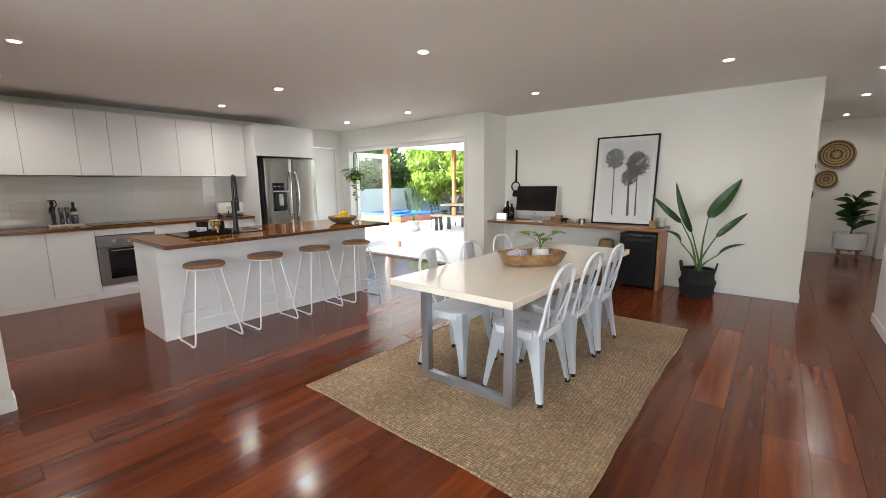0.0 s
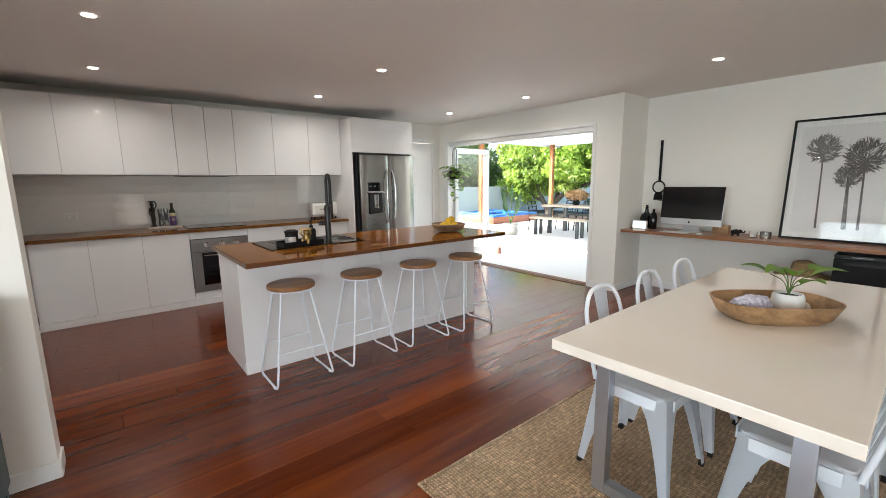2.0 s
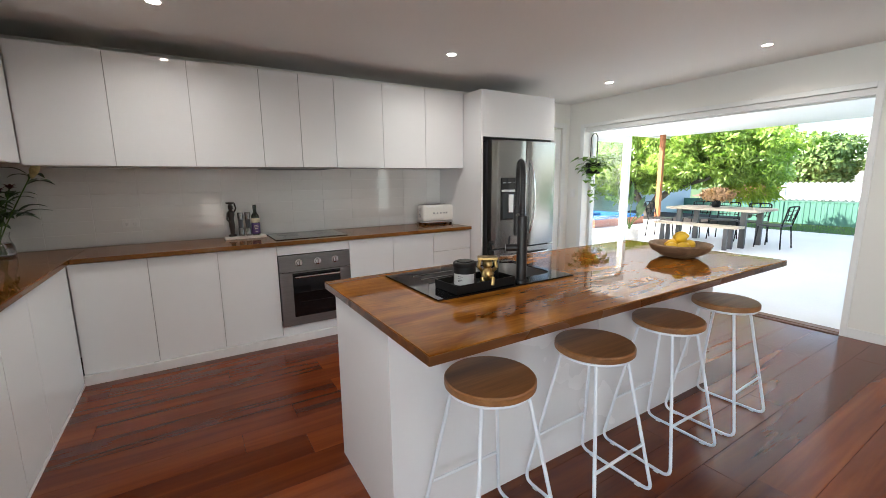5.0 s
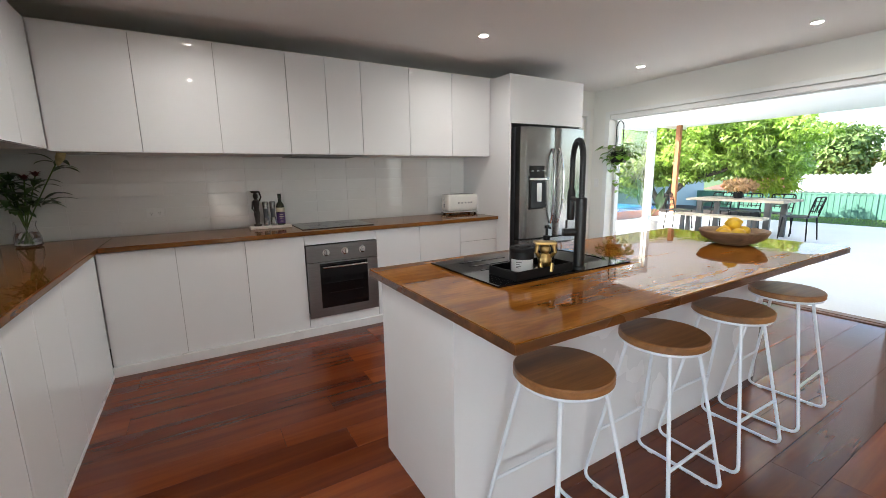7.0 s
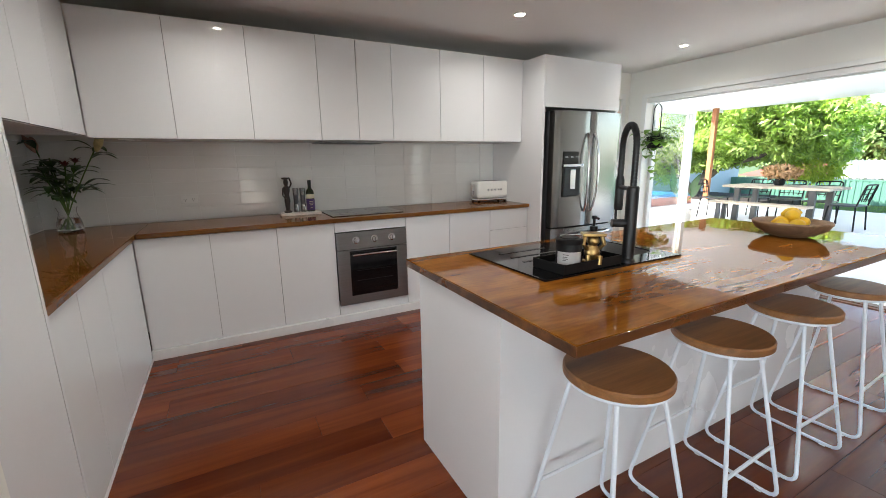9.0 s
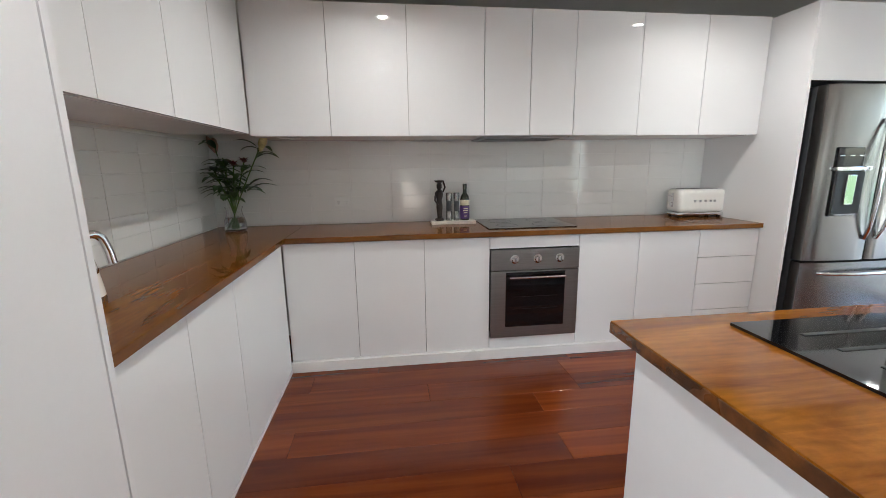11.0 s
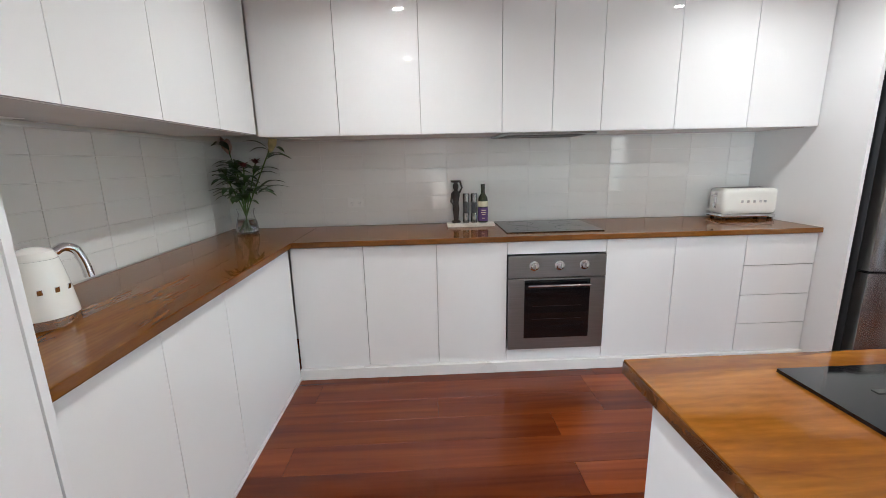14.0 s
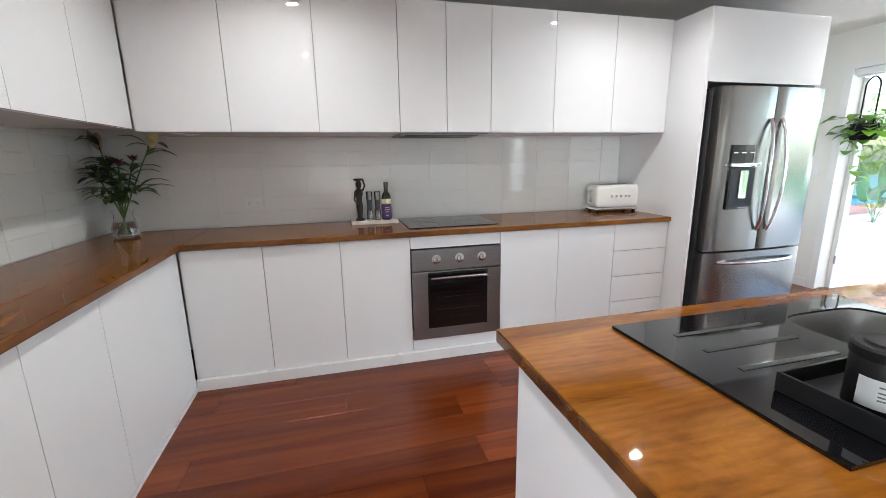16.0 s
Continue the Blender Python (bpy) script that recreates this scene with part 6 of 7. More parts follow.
def paddle_plant(at):
    """Bird-of-paradise plant in a black woven basket."""
    ob = thing("potted_plant", at, "tall bird-of-paradise plant in a black woven belly basket", "pot plant")
    bb = part("basket", lathe([(0.0, 0.0), (0.165, 0.0), (0.178, 0.03), (0.180, 0.10), (0.188, 0.135), (0.196, 0.165), (0.186, 0.19), (0.170, 0.215), (0.168, 0.30), (0.172, 0.325), (0.160, 0.325), (0.158, 0.29), (0.0, 0.285)], 44, wobble=0.02), BASKETB, ob, "black woven seagrass basket")
    for s in (-1, 1):
        hp = arc([(0.165 * s, -0.05, 0.28), (0.19 * s, -0.05, 0.40), (0.185 * s, 0.05, 0.40), (0.165 * s, 0.05, 0.28)], 0.05, 5)
        part("loop_handle", tube(hp, 0.009, 8), BASKETB, bb)
    part("soil", lathe([(0.0, 0.292), (0.157, 0.290)], 24), SOIL, ob)
    # stalk end and leaf tip from the basket's base, leaf width
    data = (((-0.09, -0.02, 0.74), (-0.30, 0.0, 1.345), 0.082, 0.10), ((0.05, 0.05, 0.92), (0.33, 0.20, 1.375), 0.15, -0.06), ((-0.20, -0.06, 0.86), (-0.53, -0.15, 1.19), 0.07, 0.18),
            ((0.14, 0.06, 0.70), (0.41, 0.22, 0.985), 0.075, 0.12), ((0.18, 0.0, 0.50), (0.43, -0.05, 0.655), 0.06, 0.14), ((-0.19, -0.06, 0.62), (-0.36, -0.17, 0.775), 0.055, 0.22))
    for k, (st, tip, wd, dr) in enumerate(data):
        a = k * 1.05
        root = (0.035 * math.cos(a), 0.035 * math.sin(a), 0.285)
        part("stalk", tube(arc([root, (st[0] * 0.35, st[1] * 0.35, 0.285 + (st[2] - 0.285) * 0.55), st], 0.2, 6), 0.013, 8, taper=0.5), STEMG, ob)
        b = bmesh.new()
        blade(b, st, tip, wd, dr, 0.35, up=(0.0, -0.8, 0.6), seg=14, twist=(0.3 if k % 2 else -0.4), shape=0.3)
        tube([Vector(st).lerp(Vector(tip), f) + Vector((0, 0, 0.0)) for f in (0, 0.03)], 0.004, 6, bm=b)
        part("leaf", b, LEAFB, ob, "long dark green paddle leaf")
    return ob


paddle_plant(pose(-2.545, 5.985, 0))

# dark cabinet against the nib wall
tc = thing("sideboard", pose(-5.22, -0.05, 0), "dark teal painted cabinet standing against the nib wall", "sideboard")
part("body", box(-0.178, 0.14, -0.40, 0.40, 0.06, 0.90, 0.004), TEAL, tc)
part("top", box(-0.178, 0.16, -0.41, 0.41, 0.902, 0.93, 0.004), TEAL, tc)
for y in (-0.2, 0.2):
    part("door", box(0.1405, 0.158, y - 0.195, y + 0.195, 0.07, 0.895, 0.003), TEAL, tc)
for x in (-0.15, 0.11):
    for y in (-0.37, 0.37):
        part("leg", box(x - 0.02, x + 0.02, y - 0.02, y + 0.02, 0, 0.059, 0.003), TEAL, tc)

# ---- hallway ----


def wall_basket(at, r, ring, label):
    ob = thing("wall_basket", at, label, "wall basket", "woven baskets on the hall wall")
    part("dish", moved(lathe([(0.0, 0.0), (r * 0.55, 0.006), (r * 0.9, 0.035), (r, 0.05), (r * 0.98, 0.054), (r * 0.86, 0.042), (r * 0.5, 0.014), (0.0, 0.009)], 40), pose(0, 0, 0, 90, 0, 0)), STRAW, ob)
    for f, w_ in ring:
        part("woven_band", moved(lathe([(r * (f - w_), 0.0), (r * f, 0.004), (r * (f + w_), 0.0)], 40), pose(0, -0.012 - 0.042 * max(0, f - 0.5) * 2, 0, 90, 0, 0)), STRAWD, ob, "dark woven band")
    b = bmesh.new()
    for k in range(12):
        a = 2 * math.pi * k / 12
        p = [(0.12, a), (0.36, a + 0.25), (0.46, a + 0.45), (0.36, a + 0.42)]
        b.faces.new([b.verts.new((r * q * math.cos(t), -0.0165, r * q * math.sin(t))) for q, t in p])
    part("woven_star", b, STRAWD, ob, smooth=False)
    return ob


HB = BACK_Y - 0.002
wall_basket(pose(-1.14, HB, 1.80), 0.25, ((0.93, 0.09), (0.72, 0.05), (0.55, 0.04), (0.3, 0.06)), "large round woven wall basket with dark swirl pattern")
wall_basket(pose(-1.235, HB, 1.36), 0.155, ((0.93, 0.09), (0.6, 0.06), (0.2, 0.08)), "small round woven wall basket with a star pattern")
wall_basket(pose(-1.50, HB, 1.60), 0.11, ((0.9, 0.06),), "small dark woven wall basket near the corner")
wall_basket(pose(-1.52, HB, 1.08), 0.14, ((0.9, 0.06), (0.6, 0.05)), "round brown woven wall basket near the corner")

fp = thing("planter_stand", pose(-0.86, 10.25, 0), "white planter on a timber stand with a fiddle-leaf fig", "planter")
part("pot", lathe([(0.0, 0.17), (0.21, 0.17), (0.22, 0.18), (0.222, 0.44), (0.214, 0.445), (0.205, 0.44), (0.205, 0.41), (0.0, 0.405)], 40), CERAM, fp)
for k in range(4):
    a = math.pi / 4 + k * math.pi / 2
    part("stand_leg", tube([(0.17 * math.cos(a), 0.17 * math.sin(a), 0.0), (0.17 * math.cos(a), 0.17 * math.sin(a), 0.18)], 0.017, 10), BOWLW, fp)
part("stand_rail", box(-0.17, 0.17, -0.014, 0.014, 0.13, 0.168, 0.003), BOWLW, fp)
part("stand_rail", box(-0.014, 0.014, -0.17, 0.17, 0.1285, 0.1665, 0.003), BOWLW, fp)
part("stem", tube([(0, 0, 0.40), (0.02, 0, 0.62), (0.0, 0, 0.95)], 0.014, 8, taper=0.6), BARK, fp)
rng = random.Random(2)
for k in range(22):
    a, z = k * 2.4, 0.48 + 0.025 * k
    l = rng.uniform(0.20, 0.29)
    b = bmesh.new()
    p0 = Vector((0.01, 0, z))
    blade(b, p0, p0 + Vector((math.cos(a) * l, math.sin(a) * l, rng.uniform(0.03, 0.17))), 0.20, 0.14, 0.2, seg=8, shape=0.7, twist=rng.uniform(-0.7, 0.7))
    part("leaf", b, LEAFD, fp, "broad dark fig leaf")

# ---- folding glass door and the hanging plant ----
lf = thing("bifold_door", pose(-8.55, 5.78, 0.012), "white framed glass bifold door leaf folded open", "door")
for y0, y1 in ((0.0, 0.075), (0.80, 0.875)):
    part("stile", box(-0.02, 0.02, y0, y1, 0, 1.975, 0.003), TRIM, lf)
part("bottom_rail", box(-0.02, 0.02, 0.0755, 0.7995, 0, 0.13, 0.003), TRIM, lf)
part("top_rail", box(-0.02, 0.02, 0.0755, 0.7995, 1.885, 1.975, 0.003), TRIM, lf)
p_ = part("pane", box(-0.003, 0.003, 0.0755, 0.7995, 0.13, 1.885), PANE, lf, smooth=False)
p_.visible_shadow = False
part("hinge", tube([(0.022, 0.0, 0.25), (0.022, 0.0, 0.33)], 0.008, 10), ALU, lf)
part("hinge", tube([(0.022, 0.0, 1.7), (0.022, 0.0, 1.78)], 0.008, 10), ALU, lf)
l2 = copy_thing(lf, pose(-8.603, 5.78, 0.012))

hg = thing("hanging_plant", pose(-8.43, 5.68, 1.995), "trailing pothos in a black hanging pot by the doors", "hanging plant")
part("hanger", tube(arc([(-0.035, 0, -0.36), (-0.035, 0, -0.05), (0.0, 0, -0.005), (0.035, 0, -0.05), (0.035, 0, -0.36)], 0.03, 6), 0.004, 8), BLACKM, hg)
part("pot", lathe([(0.0, -0.43), (0.055, -0.43), (0.062, -0.42), (0.068, -0.32), (0.063, -0.32), (0.058, -0.335), (0.0, -0.337)], 28), BLACKM, hg)
rng = random.Random(8)
b, s_ = bmesh.new(), bmesh.new()
for k in range(46):
    a, l = rng.uniform(0, 6.283), rng.uniform(0.05, 0.17)
    z1 = rng.uniform(-0.40, -0.25)
    p1 = Vector((math.cos(a) * l, math.sin(a) * l * 0.75, z1))
    tube(arc([(0, 0, -0.335), (p1.x * 0.5, p1.y * 0.5, -0.27), p1], 0.05, 3), 0.0016, 5, bm=s_)
    blade(b, p1, p1 + Vector((math.cos(a) * 0.06, math.sin(a) * 0.06, rng.uniform(-0.05, 0.01))), 0.068, 0.1, 0.3, shape=0.25)
for vine, dx, dy, n_ in ((0, -0.045, -0.03, 5), (1, 0.035, -0.035, 11), (2, 0.10, 0.0, 7), (3, -0.1, 0.03, 4)):
    pts = [Vector((dx * 0.5, dy, -0.33))] + [Vector((dx + 0.015 * math.sin(i * 1.3 + vine), dy + 0.012 * math.cos(i * 1.9), -0.36 - 0.035 * i)) for i in range(n_)]
    tube(pts, 0.0016, 5, bm=s_)
    for i, q in enumerate(pts[1:]):
        a = i * 2.1 + vine
        blade(b, q, q + Vector((math.cos(a) * 0.05, math.sin(a) * 0.045, -0.03)), 0.062, 0.1, 0.3, shape=0.25)
hg.scale = (1.5, 1.5, 1.3)
part("stems", s_, STEMG, hg)
part("leaves", b, POTHOS, hg)

# ---- outside ----
LAWN_Z = -0.70
structure("ground", box(-90, 70, -60, 110, LAWN_Z - 0.3, LAWN_Z), LAWN, "grassy ground reaching to the horizon", "ground")
structure("pavement_patio", box(-16.5, 6, 5.805, 14.15, LAWN_Z - 0.1, -0.022, 0.006), PAVE, "pale smooth concrete patio paving", "paving")
structure("garden_bed", box(-16.5, -11.9, 14.16, 19.0, LAWN_Z - 0.1, -0.14, 0.02), SOIL, "raised dark soil garden bed", "garden bed")
rf = box(-12.70, -5.6, 5.805, 14.90, 2.73, 2.86, 0.004)
structure("patio_roof", rf, SOFFIT, "flat white patio roof on timber posts", "patio roof")
structure("trim_roof_fascia", box(-12.735, -12.702, 5.82, 14.93, 2.66, 2.90, 0.004), TRIM, "white roof fascia board", "fascia", True)
for x_, y_ in ((-8.9, 7.1), (-7.0, 7.1), (-10.8, 9.6), (-7.6, 9.6)):
    downlight(x_, y_, 2.73, "patio downlights", 0)


def post(x, y):
    ob = thing("timber_post", pose(x, y, -0.022), "square reddish timber post holding the patio roof", "post", "patio roof posts")
    part("shaft", box(-0.065, 0.065, -0.065, 0.065, 0.04, 2.751, 0.006), POSTW, ob)
    part("foot_bracket", box(-0.07, 0.07, -0.07, 0.07, 0.0, 0.05, 0.003), ALU, ob)
    return ob


post(-12.45, 14.70 - 0.62)
post(-12.45, 10.33)


def leaf_cloud(n, blobs, size, seed, spread=0.9, thin=0.30, shell=0.55):
    """Many small folded leaves round clumps given as (x, y, z, rx, ry, rz)."""
    rng = np.random.default_rng(seed)
    B = np.array(blobs)
    vol = B[:, 3] * B[:, 4] + B[:, 4] * B[:, 5] + B[:, 3] * B[:, 5]
    B = B[rng.choice(len(blobs), n, p=vol / vol.sum())]
    d = rng.normal(size=(n, 3))
    d /= np.linalg.norm(d, axis=1)[:, None]
    r = shell + (1 - shell) * rng.random(n) ** 0.6 + rng.normal(0, 0.07, n)
    c = B[:, :3] + d * B[:, 3:] * r[:, None]
    ax = d * 0.6 + rng.normal(0, 0.6, (n, 3)) + np.array([0, 0, -0.35])
    ax /= np.linalg.norm(ax, axis=1)[:, None]
    nr = d + rng.normal(0, spread * 0.5, (n, 3)) + np.array([0, 0, 0.5])
    sd = np.cross(ax, nr)
    sd /= np.linalg.norm(sd, axis=1)[:, None] + 1e-9
    nm = np.cross(sd, ax)
    L = size * (0.6 + 0.8 * rng.random(n))[:, None]
    W = L * thin
    v = np.stack([c - ax * L * 0.5, c - sd * W * 0.5 + nm * W * 0.2, c + nm * L * 0.06, c + sd * W * 0.5 + nm * W * 0.2, c + ax * L * 0.5 - nm * L * 0.1], 1).reshape(-1, 3)
    k = np.arange(n)[:, None] * 5
    f = np.concatenate([k + np.array([[0, 1, 2]]), k + np.array([[0, 2, 3]]), k + np.array([[1, 4, 2]]), k + np.array([[2, 4, 3]])])
    me = bpy.data.meshes.new("leaves")
    me.from_pydata(v.tolist(), [], f.tolist())
    return me


def foliage(name, me, material, parent, label=""):
    me.materials.append(material)
    ob = new(name, me)
    ob.parent = parent
    return tagged(ob, label)


def clumps(seed, n, centre, radii, size):
    rng = np.random.default_rng(seed)
    out = []
    for _ in range(n):
        d = rng.normal(size=3)
        d /= np.linalg.norm(d)
        k = 0.35 + 0.65 * rng.random() ** 0.5
        s = size * (0.6 + 0.8 * rng.random())
        out.append((centre[0] + d[0] * radii[0] * k, centre[1] + d[1] * radii[1] * k, centre[2] + d[2] * radii[2] * k, s, s, s * 0.75))
    return out


def tree(at, label, limbs, blobs, leaves, size, material, seed=3, crown_label="dense crown of long pointed green leaves", thin=0.3):
    """Trunk with limbs and a crown of separate leaves, all in world metres."""
    ob = thing("tree", pose(*at), label, "tree")
    b = bmesh.new()
    for pts, r, tp in limbs:
        tube(arc(pts, 0.4, 4), r, 9, bm=b, taper=tp)
    part("trunk", b, BARK, ob, "grey forked trunk and limbs")
    me = leaf_cloud(leaves, blobs, size, seed, thin=thin)
    me.transform(Matrix.Translation([-a for a in at]))
    foliage("crown", me, material, ob, crown_label)
    return ob


mango = clumps(5, 120, (-13.8, 17.4, 2.95), (2.8, 2.1, 1.75), 0.52)
mango += clumps(6, 70, (-11.6, 17.6, 2.25), (1.75, 1.4, 1.05), 0.42)
mango += clumps(7, 55, (-15.6, 16.6, 2.0), (1.4, 1.2, 1.6), 0.46)
mango += clumps(9, 40, (-13.6, 16.4, 1.55), (2.3, 0.8, 0.5), 0.34)
tree((-14.45, 16.7, -0.14), "spreading leafy garden tree with a low forked trunk",
     [([(0, 0, 0), (0.1, 0.0, 0.35), (0.9, 0.1, 1.1), (1.6, 0.3, 2.6)], 0.17, 0.4), ([(0, 0, 0.1), (-0.35, 0, 0.6), (-0.7, -0.1, 1.5), (-0.9, 0, 2.8)], 0.13, 0.4),
      ([(0.2, 0, 0.4), (0.45, 0.1, 1.0), (0.3, 0.2, 2.2), (0.5, 0.3, 3.4)], 0.12, 0.4), ([(0.9, 0.1, 1.1), (2.2, 0.3, 1.5), (3.4, 0.6, 2.2)], 0.08, 0.4), ([(-0.35, 0, 0.6), (-1.0, -0.2, 0.9), (-1.5, -0.3, 1.9)], 0.07, 0.4)],
     mango, 62000, 0.215, TREEL)
for k, (x_, y_, h_, r_) in enumerate(((-23.0, 42, 3.2, 4.6), (-16.8, 43, 3.3, 4.2), (-11.0, 45, 3.2, 4.2), (-4.5, 46, 3.0, 4.2))):
    tree((x_, y_, LAWN_Z), "rounded leafy tree beyond the neighbouring roofs", [([(0, 0, 0), (0.2, 0, 1.4), (0, 0, 3.0)], 0.25, 0.5), ([(0.1, 0, 1.0), (1.4, 0, 2.4)], 0.14, 0.4)],
         clumps(20 + k, 34, (x_, y_, h_ - 0.9), (r_ * 0.8, 2.4, 1.9), 1.0), 7000, 0.42, TREEF, seed=30 + k, crown_label="rounded crown of green leaves", thin=0.5)
for k, (x_, y_) in enumerate(((-19.2, 9.0), (-19.4, 13.0), (-19.0, 17.0), (-18.8, 21.0), (-21, 25))):
    tree((x_, y_, LAWN_Z), "tall dense garden tree behind the rendered fence", [([(0, 0, 0), (0.1, 0, 2), (0, 0.1, 4)], 0.18, 0.5), ([(0.05, 0, 1.4), (0.9, 0.6, 3.2)], 0.1, 0.4)],
         clumps(40 + k, 40, (x_, y_, 2.0), (1.6, 2.4, 1.9), 0.7), 8500, 0.24, HEDGEL, seed=50 + k, crown_label="dense mottled green crown", thin=0.5)
tree((-11.6, 18.6, -0.14), "small lime-leaved palm under the garden tree", [([(0, 0, 0), (0.05, 0, 0.5)], 0.05, 0.8)],
     [(-11.6, 18.6, 0.85, 0.9, 0.7, 0.45)], 600, 0.42, LIMEL, seed=70, crown_label="bright lime feathery leaves", thin=0.12)

# rendered fence, green sheet fence
structure("fence_rendered", box(-16.75, -16.55, 5.5, 24.0, LAWN_Z - 0.1, 1.14, 0.01), RENDERB, "pale blue rendered masonry fence", "fence")
gf = thing("sheet_metal_fence", pose(-6, 23.4, LAWN_Z), "dark green corrugated sheet metal fence", "fence", kind="structure")
for k in range(9):
    x0 = -17.0 + 2.4 * k + 6
    b = box(x0, x0 + 2.3, -0.004, 0.004, 0.03, 0.96)
    for i in range(12):
        box(x0 + 0.05 + 0.19 * i, x0 + 0.15 + 0.19 * i, -0.022, -0.004, 0.03, 0.96, 0.006, 1, bm=b)
    part("sheet", b, FENCEG, gf, smooth=False)
    part("top_rail", box(x0, x0 + 2.3, -0.03, 0.03, 0.96, 1.01, 0.004), FENCEG, gf)
    part("post", box(x0 - 0.095, x0 - 0.005, -0.045, 0.035, -0.02, 1.01, 0.004), FENCEG, gf)

# neighbouring shed and house
sd_ = thing("neighbour_shed", pose(-9, 30, LAWN_Z), "low shed with a white corrugated roof beyond the fence", "shed")
part("wall", box(-4.4, 9, -2.8, -2.6, 0, 0.9), RENDERB, sd_, smooth=False)
b = bmesh.new()
rows = []
for i in range(0, 241):
    x = -4.7 + 15.6 * i / 240
    z = 0.03 * (1 if i % 4 < 2 else -1)
    rows.append((b.verts.new((x, -3.2, 0.93 + z)), b.verts.new((x - 1.9, 2.4, 1.70 + z))))
for a, c in zip(rows, rows[1:]):
    b.faces.new((a[0], c[0], c[1], a[1]))
bmesh.ops.solidify(b, geom=b.faces[:], thickness=0.02)
part("roof", b, ROOFW, sd_, "white corrugated sheet roof", smooth=False)
vt = part("vent_box", box(2.1, 2.6, -0.6, 0.0, 1.3, 1.95, 0.01), CHARCOAL, sd_)
hs = thing("neighbour_house", pose(-17.5, 39, LAWN_Z - 0.95), "distant white house with a red roof", "house")
part("wall", box(-5, 6, -2, 3, 0, 1.55), ROOFW, hs, smooth=False)
b = bmesh.new()
v_ = [b.verts.new(p) for p in ((-5.4, -2.5, 1.5), (6.4, -2.5, 1.5), (6.4, 3.5, 1.5), (-5.4, 3.5, 1.5), (-3.6, 0.5, 2.35), (4.6, 0.5, 2.35))]
for q in ((0, 1, 5, 4), (2, 3, 4, 5), (1, 2, 5), (3, 0, 4), (3, 2, 1, 0)):
    b.faces.new([v_[i] for i in q])
part("roof", b, ROOFR, hs, "red hipped roof", smooth=False)
for x_ in (-3, 0, 3):
    part("window", box(x_ - 0.6, x_ + 0.6, -2.03, -2.0, 0.6, 1.35), BLACKG, hs, smooth=False)

# sunken spa
sp = thing("outdoor_spa", pose(-13.35, 11.85, -0.022), "raised outdoor spa with timber surround and blue tiles", "spa")
for x0, x1, y0, y1 in ((-1.1, -0.85, -1.15, 1.15), (0.85, 1.1, -1.15, 1.15), (-0.85, 0.85, -1.15, -0.9), (-0.85, 0.85, 0.9, 1.15)):
    part("surround_wall", box(x0, x1, y0, y1, 0, 0.215, 0.006), REDT, sp)
    part("tiled_rim", box(x0, x1, y0, y1, 0.216, 0.295, 0.02), SPATILE, sp, "blue mosaic tiled rim")
part("water", box(-0.849, 0.849, -0.899, 0.899, 0.02, 0.235), WATERM, sp, "clear blue water")
part("jet_cover", box(-0.5, 0.1, -0.5, 0.4, 0.236, 0.30, 0.03), SPATILE, sp)

# patio table, bench and chairs
ot = thing("patio_table", pose(-8.98, 10.48, -0.022), "long bleached timber patio table with dark steel legs", "outdoor table")
for k in range(6):
    part("top_board", box(-0.88, 0.88, -0.45 + 0.15 * k + 0.002, -0.45 + 0.15 * (k + 1) - 0.002, 0.715, 0.760, 0.004), PALEW, ot)
for x in (-0.62, 0.62):
    for y in (-0.36, 0.36):
        part("leg", box(x - 0.05, x + 0.05, y - 0.035, y + 0.035, 0, 0.715, 0.003), CHARCOAL, ot)
    part("cross_rail", box(x - 0.04, x + 0.04, -0.324, 0.324, 0.66, 0.714, 0.003), CHARCOAL, ot)
ob_ = thing("patio_bench", pose(-9.05, 9.72, -0.022), "low bleached timber bench on dark legs beside the patio table", "bench")
for k in range(2):
    part("seat_board", box(-0.82, 0.82, -0.155 + 0.157 * k, -0.003 + 0.157 * k, 0.42, 0.462, 0.004), PALEW, ob_)
for x in (-0.62, 0.62):
    for y in (-0.11, 0.11):
        part("leg", box(x - 0.035, x + 0.035, y - 0.03, y + 0.03, 0, 0.419, 0.003), CHARCOAL, ob_)


def patio_chair(at):
    """Dark moulded chair with an open lattice back; the sitter faces +x."""
    ob = thing("patio_chair", at, "dark grey patio chair with an open lattice back", "chair", "patio chairs")
    part("seat", box(-0.21, 0.21, -0.22, 0.22, 0.43, 0.455, 0.01), CHARCOAL, ob)
    for x, y in ((-0.2, -0.2), (-0.2, 0.2), (0.2, -0.2), (0.2, 0.2)):
        part("leg", tube([(x * 0.95, y * 0.95, 0.44), (x * 1.12, y * 1.1, 0.0)], 0.013, 8), BLACKM, ob)
    fr = arc([(-0.20, -0.20, 0.44), (-0.29, -0.21, 0.82), (-0.29, 0.21, 0.82), (-0.20, 0.20, 0.44)], 0.06, 5)
    part("back_frame", tube(fr, 0.013, 8), BLACKM, ob)
    for k in range(4):
        y = -0.12 + 0.08 * k
        part("back_lattice", tube([(-0.225, y, 0.52), (-0.288, y + (0.05 if k % 2 else -0.05), 0.81)], 0.008, 6), BLACKM, ob)
    for z in (0.56, 0.66, 0.74):
        x = -0.20 - 0.09 * (z - 0.44) / 0.38
        part("back_rail", tube([(x, -0.2, z), (x, 0.2, z)], 0.008, 6), BLACKM, ob)
    return ob


